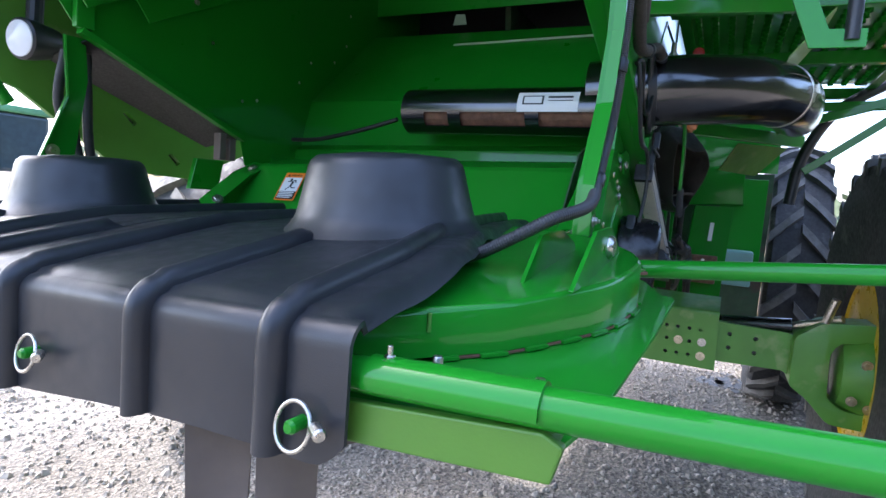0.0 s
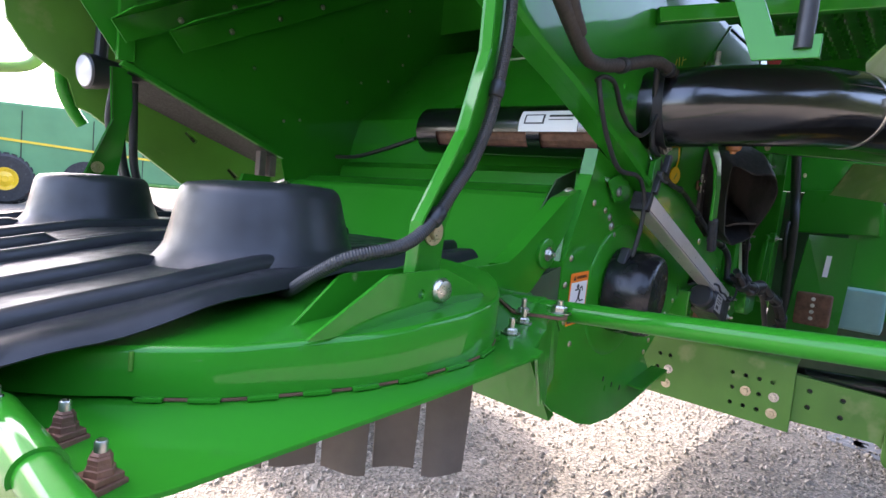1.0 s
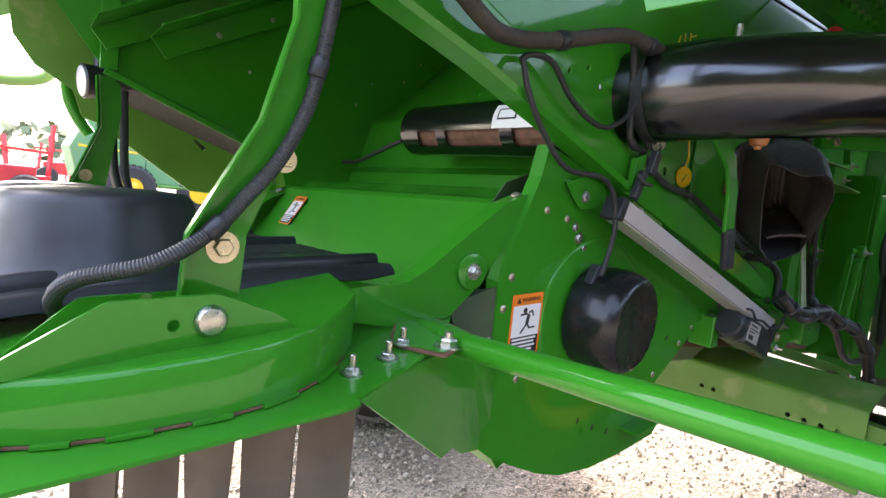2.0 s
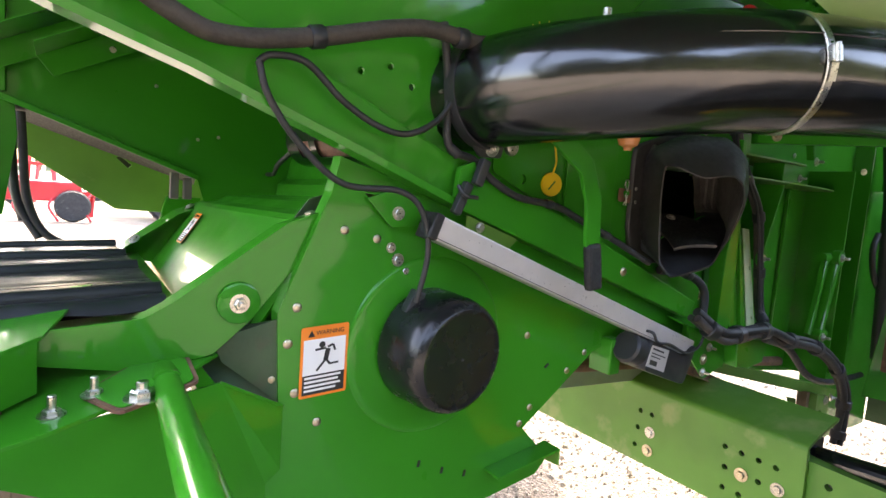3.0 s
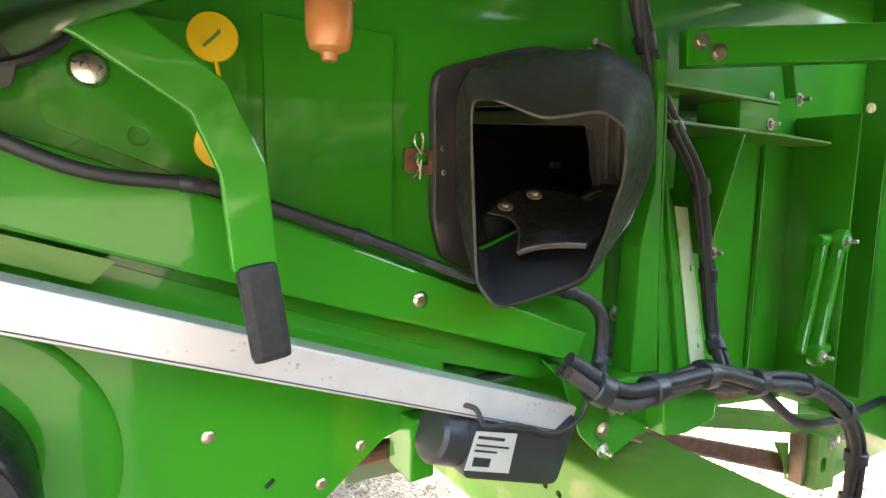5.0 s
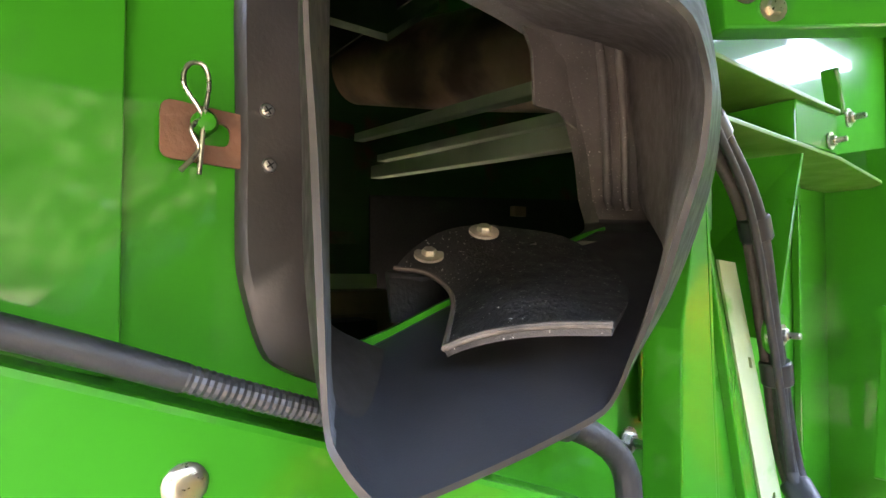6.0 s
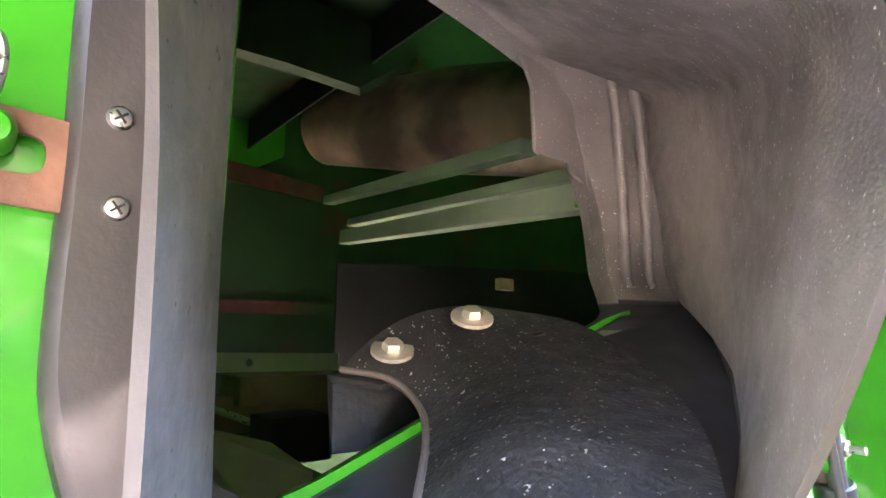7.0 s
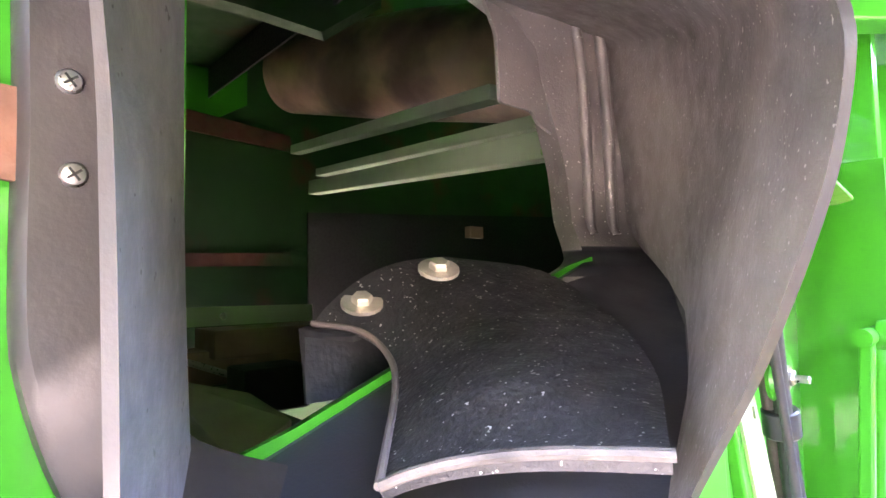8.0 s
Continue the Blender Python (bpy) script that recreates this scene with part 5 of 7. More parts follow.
part("axle_tube", tube([(4.95, 0.6, 0.93), (4.95, -1.7, 0.93)], 0.12, 24), GREEN_DUSTY, front_axle, smooth=True)
wheel("wheel", (4.95, -0.68, 0.93), 0.93, 0.34, 0.45, "large drive tyre with dusty lugs", front_axle, 24)
wheel("wheel", (4.95, -1.36, 0.93), 0.93, 0.46, 0.60, "large drive tyre with dusty lugs", front_axle, 24)


# ---- inside of the hood above the chopper ----
def chopper_lid():
    c = thing("straw_chopper", (1.5, 0.6, 1.3), "green straw chopper housing with a sloping lid", "straw chopper")
    rows = [[(1.28, y, 1.12 - 0.03 * y) for y in (0.05, 1.16)], [(1.455, y, 1.392 - 0.03 * y) for y in (0.03, 1.10)], [(1.468, y, 1.402 - 0.03 * y) for y in (0.03, 1.10)],
            [(1.52, y, 1.408 - 0.03 * y) for y in (0.03, 1.12)], [(1.56, y, 1.425 - 0.03 * y) for y in (0.02, 1.15)], [(1.76, y, 1.44 - 0.03 * y) for y in (0.02, 1.17)]]
    bm = loft(rows, closed=False)
    thicken(bm, 0.004)
    part("lid", bm, GREEN, c)
    part("belly", sheet([(1.25, 0.03, 1.18), (1.25, 1.16, 1.14), (1.45, 1.16, 0.90), (1.45, 0.03, 0.90)], (0.02, 0, 0.01)), GREEN, c)
    # end arm at the far side
    poly = [(1.20, 1.19), (1.235, 1.22), (1.40, 1.338), (1.485, 1.372), (1.465, 1.29), (1.36, 1.17)]
    part("end_plate", sheet(xz(poly, 1.145), (0, 0.006, 0), bevel=0.001), GREEN, c)
    bm = loft([[(x, 1.145, z) for x, z in poly[:4]], [(x + 0.005, 1.085, z - 0.008) for x, z in poly[:4]]], closed=False)
    thicken(bm, 0.004)
    part("end_fold", bm, GREEN, c)
    fix(c, HEX, (1.44, 1.115, 1.352), (-0.5, 0, 0.86)), fix(c, HEX, (1.285, 1.09, 1.25), (-0.5, -0.5, 0.7))
    part("end_closure", sheet(xz([(1.27, 1.16), (1.30, 1.24), (1.44, 1.43), (1.52, 1.46), (1.52, 1.10), (1.32, 1.09)], 0.078), (0, 0.004, 0)), GREEN_SOIL_DARKENED, c)
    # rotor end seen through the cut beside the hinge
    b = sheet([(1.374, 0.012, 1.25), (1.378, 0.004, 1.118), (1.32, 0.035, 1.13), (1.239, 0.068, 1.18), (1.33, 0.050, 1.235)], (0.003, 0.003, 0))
    part("gusset_plate", b, GREEN_SOIL_DARKENED, c, "soiled dark green gusset plate")
    for at in ((1.365, 0.012, 1.225), (1.368, 0.008, 1.16)):
        fix(c, DOME, at, (-0.4, -0.9, 0), name="rivet", size=0.6)
    return c


chopper_lid()


def hood_shell():
    h = thing("rear_hood", (1.5, 0.7, 1.4), "large dark green rear hood with sloping inner sheets", "machine hood")
    far_y = 1.21
    part("far_side", sheet(xz([(0.95, 1.64), (1.475, 1.445), (1.50, 1.36), (1.80, 1.34), (2.7, 1.9), (2.7, 2.45), (0.4, 2.45), (0.75, 1.9)], far_y), (0, 0.004, 0)), GREEN, h)
    rows = [[(1.735, 0.0, 1.41), (1.735, far_y, 1.36)], [(1.745, 0.0, 1.47), (1.745, far_y, 1.44)], [(1.775, 0, 1.49), (1.775, far_y, 1.46)], [(1.79, 0, 1.56), (1.79, far_y, 1.53)],
            [(1.82, 0, 1.63), (1.82, far_y, 1.63)], [(2.22, 0, 1.97), (2.22, far_y, 1.98)]]
    bm = loft(rows, closed=False)
    thicken(bm, 0.004)
    part("back_sheet", bm, GREEN, h)
    part("roof", sheet(xy([(0.25, -0.05), (2.75, -0.05), (2.75, 1.7), (0.25, 1.7)], 2.45), (0, 0, 0.01)), GREEN, h)
    part("upper_sheet", sheet([(2.225, 0.0, 2.07), (2.225, far_y, 2.07), (2.225, far_y, 2.44), (2.225, 0.0, 2.44)], (0.004, 0, 0)), GREEN, h)
    part("slot_back", sheet([(2.60, 0.0, 1.90), (2.60, far_y, 1.90), (2.60, far_y, 2.44), (2.60, 0.0, 2.44)], (0.004, 0, 0)), RUBBER_DARK, h, "black sheet at the back of the slot")
    part("slot_floor", sheet([(2.225, 0.0, 1.965), (2.225, far_y, 1.965), (2.60, far_y, 1.98), (2.60, 0.0, 1.98)], (0, 0, -0.004)), GREEN_SHADED_INNER, h)
    part("hinge_bead", bar((2.135, 0.78, 1.905), (2.150, 0.12, 1.918), 0.006, 0.008, bevel=0.001), GREEN_PALE, h)
    part("slot_plate", sheet([(2.235, 0.84, 2.015), (2.235, 0.78, 2.015), (2.235, 0.79, 2.055), (2.235, 0.83, 2.058)], (0.003, 0, 0)), GREEN_PALE, h)
    for x, z in ((1.90, 2.072), (2.026, 2.11), (2.032, 2.012), (2.015, 1.888), (1.943, 1.806), (1.803, 1.77), (1.744, 1.685), (1.475, 1.568), (1.539, 1.582), (1.2, 1.80), (1.35, 1.72)):
        fix(h, SMALL, (x, far_y - 0.0005, z), size=0.6, name="rivet")
    # lit edge strip down the far opening, and the upright above its corner
    part("edge_strip", bar((0.945, far_y - 0.012, 1.640), (1.475, far_y - 0.012, 1.444), 0.024, 0.016, bevel=0.002), GREEN, h)
    part("edge_upright", bar((0.955, far_y - 0.012, 1.645), (0.955, far_y - 0.012, 2.4), 0.02, 0.045, up=(1, 0, 0)), GREEN, h)
    for k in range(2):
        part("rubber_stop", bar((1.41 + 0.04 * k, far_y + 0.02, 1.455 - 0.014 * k), (1.41 + 0.04 * k, far_y + 0.02, 1.37), 0.03, 0.025, up=(1, 0, 0)), FLAP, h)
    outer = [(0.72, 1.95), (0.745, 1.74), (0.80, 1.66), (0.90, 1.60), (0.925, 1.522), (0.965, 1.509), (1.262, 1.311), (1.52, 1.30), (1.8, 1.42), (1.8, 2.4), (0.72, 2.4)]
    holes = [[(cx - 0.022, cz + 0.020), (cx - 0.010, cz + 0.028), (cx + 0.027, cz - 0.002), (cx + 0.015, cz - 0.014)] for cx, cz in ((1.285, 1.472), (1.452, 1.357))]
    part("far_shield", sheet(xz(outer, 1.5), (0, 0.02, 0), [xz(q, 1.5) for q in holes], bevel=0.002), GREEN_DUSTY, h)
    # Black sheet gives the shield's holes their dark inside.
    part("dark_shield_back", sheet(xz([(1.2, 1.5), (1.55, 1.5), (1.55, 1.33), (1.2, 1.4)], 1.53), (0, 0.004, 0)), INK_DARK, h)
    # Dark sheet stands for the shade between edge strip and far shield.
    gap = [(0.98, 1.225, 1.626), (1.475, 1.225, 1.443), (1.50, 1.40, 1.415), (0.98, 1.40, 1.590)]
    part("gap_shade", sheet(gap, (0, 0, 0.004)), RUBBER_DARK, h, "dark sheet in place of the shade in the gap above the shield")
    part("corner_sheet", sheet(xz([(1.40, 1.372), (1.51, 1.372), (1.49, 1.27), (1.375, 1.27)], 1.32), (0, 0.02, 0), bevel=0.002), GREEN, h)
    for x0, z0, y, x1, z1 in ((1.087, 1.695, 1.138, 1.90, 2.13), (0.945, 1.690, 1.165, 1.75, 2.125)):
        part("edge_rail", sheet([(x0, y, z0), (x1, y, z1), (x1, y, z1 + 0.09), (x0 - 0.04, y, z0 + 0.05)], (0, 0.005, 0), bevel=0.001), GREEN, h)
        part("edge_flange", sheet([(x0 - 0.04, y, z0 + 0.05), (x1, y, z1 + 0.09), (x1, y - 0.16, z1 + 0.10), (x0 - 0.04, y - 0.16, z0 + 0.06)], (0, 0, 0.004)), GREEN, h)
        for k in range(3):
            fix(h, SMALL, (x0 + 0.14 + 0.16 * k, y - 0.001, z0 + 0.10 + 0.086 * k))
    return h


hood_shell()


def slotted_tube():
    t = thing("slotted_tube", (1.66, 0.4, 1.53), "black steel tube with rounded slots and a white label", "tube")
    y0, y1, r = 0.672, 0.02, 0.068
    x, z = 1.66, 1.565
    n = 40
    rows = []
    for j in range(34):
        y = y0 + (y1 - y0) * j / 33
        rows.append([(x + r * math.cos(2 * math.pi * i / n), y, z + r * math.sin(2 * math.pi * i / n)) for i in range(n)])
    bm = loft(rows)
    bm.faces.ensure_lookup_table()
    gone = []
    for f in bm.faces:
        c = f.calc_center_median()
        a = math.degrees(math.atan2(c.z - z, c.x - x)) % 360
        s = (y0 - c.y)
        if 190 < a < 228 and (0.07 < s < 0.16 or 0.19 < s < 0.40 or 0.43 < s < 0.60):
            gone.append(f)
    bmesh.ops.delete(bm, geom=gone, context="FACES")
    thicken(bm, 0.004)
    part("pipe", bm, PLASTIC_GLOSS, t, smooth=True)
    part("core", tube([(x, y0 - 0.03, z), (x, y1, z)], r * 0.86, 24), RUST, t, "rust-brown core")
    rows = [[(x + (r + 0.001) * math.cos(radians(a)), y, z + (r + 0.001) * math.sin(radians(a))) for a in range(140, 196, 8)] for y in (0.30, 0.13)]
    part("label", loft(rows, closed=False), WHITE, t, "white label")
    lift = r + 0.0016

    def patch(ya, yb, aa, ab):
        return loft([[(x + lift * math.cos(radians(a)), y, z + lift * math.sin(radians(a))) for a in (aa, (aa + ab) / 2, ab)] for y in (ya, yb)], closed=False)

    part("print_frame", patch(0.285, 0.225, 150, 172), INK_DARK, t)
    lift = r + 0.0022
    part("print_field", patch(0.280, 0.230, 153, 169), WHITE, t)
    part("text_bar", patch(0.213, 0.145, 152, 157), INK_DARK, t)
    part("text_bar", patch(0.213, 0.145, 162, 164), HOSE, t)
    cable = [(1.70, 1.187, 1.472), (1.68, 1.05, 1.475), (1.63, 0.85, 1.50), (1.62, 0.70, 1.535)]
    part("cable", tube(smooth_path(cable, 8), 0.007, 10), HOSE, t, smooth=True)
    return t


slotted_tube()


# ---- strut with hose ----
def strut():
    s = thing("bent_strut", (0.89, -0.07, 1.27), "green flat bent strut carrying a ribbed black hose", "strut")
    edge_l = [(0.858, 1.268), (0.862, 1.335), (0.928, 1.455), (0.958, 1.565), (0.955, 1.70), (0.93, 1.95)]
    edge_r = [(0.918, 1.268), (0.922, 1.335), (0.972, 1.455), (1.006, 1.565), (1.006, 1.70), (0.98, 1.95)]
    part("blade", sheet(xz(edge_l + edge_r[::-1], -0.068), (0, 0.008, 0), bevel=0.001), GREEN, s)
    lip = loft([[(x, -0.068, z) for x, z in edge_l], [(x - 0.002, -0.085, z) for x, z in edge_l]], closed=False)
    thicken(lip, 0.003)
    part("lip", lip, GREEN, s)
    fix(s, HEX_Y, (0.897, -0.069, 1.322)), fix(s, HEX_Y, (0.957, -0.069, 1.418), size=0.8)
    return s


strut()


def hose(name, pts, r, label, category="hose", ribbed=False, mat=None, bands=()):
    h = thing(name, pts[0], label, category)
    if ribbed:
        p, rs = hose_path(pts, r)
        part("hose", tube(p, rs, 14), mat or HOSE, h, smooth=False)
    else:
        part("hose", tube(smooth_path(pts, 8), r, 12), mat or HOSE, h, smooth=True)
    for c, d in bands:
        part("clip_band", lathe([(r * 1.15, -0.01), (r * 1.25, -0.008), (r * 1.25, 0.008), (r * 1.15, 0.01)], c, d, 16), PLASTIC, h, smooth=True)
    return h


HOSE_GREY = material("grey_ribbed_plastic", (0.036, 0.036, 0.038), 0.45, vary=0.2, scale=40.0, bump=0.1)
hose("ribbed_hose", [(0.785, 0.10, 1.214), (0.766, 0.04, 1.234), (0.758, -0.012, 1.261), (0.772, -0.055, 1.288), (0.831, -0.085, 1.308), (0.882, -0.082, 1.340), (0.914, -0.08, 1.376), (0.948, -0.08, 1.420),
                     (0.975, -0.08, 1.480), (0.988, -0.08, 1.545), (0.995, -0.08, 1.62), (0.985, -0.08, 1.75), (0.96, -0.08, 1.95)], 0.0084, "ribbed grey-black hose clipped to the green strut", ribbed=True, mat=HOSE_GREY,
     bands=(((0.885, -0.082, 1.343), (0.6, 0, 0.7)), ((0.983, -0.08, 1.52), (0.2, 0, 1))))
hose("cable", [(1.315, -0.05, 1.606), (1.332, -0.055, 1.617), (1.379, -0.055, 1.615), (1.435, -0.05, 1.574), (1.493, -0.05, 1.546), (1.542, -0.05, 1.541), (1.589, -0.05, 1.564), (1.62, -0.05, 1.60)], 0.0048, "thin black cable clipped along the beam", "cable")
hose("cable", [(1.315, -0.055, 1.606), (1.328, -0.06, 1.563), (1.371, -0.06, 1.508), (1.437, -0.06, 1.459), (1.529, -0.06, 1.454), (1.570, -0.062, 1.425), (1.586, -0.062, 1.36), (1.575, -0.055, 1.28)], 0.0048, "thin black cable looping down to the round cover", "cable")
taped = hose("wiring_harness", [(1.600, -0.04, 1.72), (1.617, -0.04, 1.62), (1.617, -0.045, 1.547), (1.633, -0.045, 1.524), (1.678, -0.04, 1.514), (1.717, -0.04, 1.486), (1.783, -0.04, 1.458),
                                (1.878, -0.04, 1.446), (1.951, -0.04, 1.421), (2.052, -0.04, 1.385), (2.105, -0.04, 1.364)], 0.0066, "taped black wiring harness with a ribbed end along the beam", "cable",
             bands=(((1.633, -0.045, 1.524), (0.8, 0, -0.5)), ((1.86, -0.04, 1.449), (1, 0, -0.15)), ((2.028, -0.04, 1.3937), (1, 0, -0.36))))
ribs, radii = hose_path([(2.092, -0.04, 1.3695), (2.13, -0.04, 1.354), (2.182, -0.04, 1.334)], 0.0064)
part("ribbed_sleeve", tube(ribs, radii, 14), HOSE_GREY, taped, "ribbed conduit end")
hose("wiring_harness", [(2.25, -0.02, 1.315), (2.351, -0.03, 1.303), (2.409, -0.04, 1.264), (2.402, -0.05, 1.196), (2.36, -0.09, 1.18)], 0.010, "black wiring harness below the scoop", "cable", bands=(((2.351, -0.03, 1.303), (1, 0, -0.3)), ((2.402, -0.05, 1.196), (0.2, 0, 1))))


def hose_bundle(pts, r, label, strands=3):
    """Strands wound loosely round one line, held by tape."""
    h = thing("hose_bundle", pts[0], label, "hose bundle", "hose bundles")
    sm = smooth_path(pts, 8)
    for q in range(strands):
        line = []
        for i, p in enumerate(sm):
            d = (sm[min(i + 1, len(sm) - 1)] - sm[max(i - 1, 0)]).normalized()
            u = d.cross(Vector((0, 1, 0))).normalized()
            a = 2 * math.pi * q / strands + 0.05 * i
            line.append(p + (u * math.cos(a) + d.cross(u) * math.sin(a)) * r * 1.05)
        part("strand", tube(line, r * (1.0 - 0.12 * q), 10), HOSE_BROWN if q == 1 else HOSE, h, smooth=True)
    for i in range(5, len(sm) - 4, 9):
        d = (sm[i + 1] - sm[i]).normalized()
        part("tape_band", lathe([(r * 1.9, -0.013), (r * 2.12, -0.011), (r * 2.12, 0.011), (r * 1.9, 0.013)], sm[i], d, 14), PLASTIC, h, smooth=True)
    return h


HOSE_BROWN = material("weathered_hose", (0.050, 0.041, 0.035), 0.65, vary=0.25, scale=40.0, bump=0.3)
hose_bundle([(2.455, -0.02, 1.80), (2.475, -0.02, 1.72), (2.505, -0.02, 1.65), (2.522, -0.02, 1.610), (2.576, -0.022, 1.545), (2.646, -0.025, 1.465), (2.686, -0.025, 1.334), (2.710, -0.03, 1.20), (2.690, -0.07, 1.145)], 0.0075, "taped black hose bundle running down the post")
hose_bundle([(2.282, -0.10, 1.223), (2.362, -0.12, 1.175), (2.46, -0.12, 1.172), (2.57, -0.12, 1.17), (2.701, -0.12, 1.133), (2.85, -0.12, 1.103), (3.007, -0.12, 1.033), (3.112, -0.12, 0.93), (3.118, -0.12, 0.83), (3.106, -0.12, 0.765)], 0.0105, "taped black hose bundle drooping below the frame")


# ---- arm and platform overhead ----
def overhead():
    s = thing("hanging_arm", (1.19, -0.33, 1.6), "pale green bent arm with a black grip hanging overhead", "support arm")
    part("blade", sheet(yz([(-0.262, 2.43), (-0.262, 1.80), (-0.300, 1.68), (-0.335, 1.590), (-0.412, 1.588), (-0.412, 1.617), (-0.36, 1.619), (-0.335, 1.68), (-0.298, 1.80), (-0.298, 2.43)], 1.19), (0.006, 0, 0), bevel=0.001), GREEN, s)
    part("grip_tube", tube([(1.192, -0.392, 1.60), (1.192, -0.392, 1.80)], 0.011, 14), PLASTIC, s, "black grip", smooth=True)
    part("carrier", bar((1.19, -0.60, 2.43), (1.19, 0.02, 2.43), 0.05, 0.05), GREEN, s)
    return s


overhead()


def platform():
    p = thing("side_platform", (2.6, -0.4, 2.0), "green perforated side platform on a tube frame", "platform")
    bm = bmesh.new()
    z, pitch, r = 2.0, 0.055, 0.013
    for i in range(24):
        for j in range(13):
            cx, cy = 2.12 + pitch * (i + 0.5), -0.06 - pitch * (j + 0.5)
            h = pitch / 2
            sq = [(h, 0), (h, h), (0, h), (-h, h), (-h, 0), (-h, -h), (0, -h), (h, -h)]
            o = [bm.verts.new((cx + a, cy + b, z)) for a, b in sq]
            q = [bm.verts.new((cx + r * math.cos(k * math.pi / 4), cy + r * math.sin(k * math.pi / 4), z)) for k in range(8)]
            d = [bm.verts.new((v.co.x, v.co.y, z - 0.012)) for v in q]
            for k in range(8):
                m = (k + 1) % 8
                bm.faces.new((o[k], o[m], q[m], q[k]))
                bm.faces.new((q[k], q[m], d[m], d[k]))
    bmesh.ops.remove_doubles(bm, verts=bm.verts, dist=1e-5)
    part("perforated_deck", bm, GREEN, p)
    part("deck_beam", bar((2.10, -0.06, 1.97), (3.5, -0.06, 1.97), 0.04, 0.05), GREEN, p)
    part("deck_beam", bar((2.10, -0.78, 1.97), (3.5, -0.78, 1.97), 0.04, 0.05), GREEN, p)
    part("cross_beam", bar((2.10, -0.02, 1.965), (2.10, -0.80, 1.965), 0.04, 0.05), GREEN, p)
    part("cross_beam", bar((2.75, -0.02, 1.955), (2.75, -0.80, 1.955), 0.04, 0.05), GREEN, p)
    part("cross_beam", bar((3.45, -0.02, 1.955), (3.45, -0.80, 1.955), 0.04, 0.05), GREEN, p)
    part("diagonal_brace", bar((1.66, 0.0, 1.83), (2.10, -0.40, 1.95), 0.03, 0.035), GREEN, p)
    part("diagonal_brace", bar((1.66, 0.0, 1.95), (2.10, -0.10, 1.96), 0.03, 0.035), GREEN, p)
    part("outer_brace", bar((3.2, -0.42, 1.74), (3.2, -1.0, 1.92), 0.035, 0.04), GREEN, p)
    part("outer_brace", bar((3.2, -0.55, 1.55), (3.2, -0.98, 1.90), 0.03, 0.035), GREEN, p)
    part("outer_rail", bar((3.2, -0.30, 1.84), (3.2, -1.05, 1.86), 0.03, 0.04), GREEN, p)
    part("red_reflector", lathe([(0.02, 0), (0.02, 0.008), (0.014, 0.011)], (2.35, -0.10, 1.89), (-1, 0, 0), 20), RED, p, "small red reflector")
    part("brace_plate", sheet([(2.055, -0.365, 1.79), (2.402, -0.348, 1.757), (2.50, -0.46, 1.93), (2.10, -0.48, 1.95)], (0.0, 0.0, 0.006)), GREEN_LIGHT, p, "pale green folded plate")
    part("fender_edge", tube(smooth_path([(3.3, -0.52, 1.40), (3.3, -0.55, 1.62), (3.3, -0.66, 1.84), (3.3, -0.86, 1.98)], 8), 0.025, 12), PLASTIC, p, smooth=True)
    return p


platform()


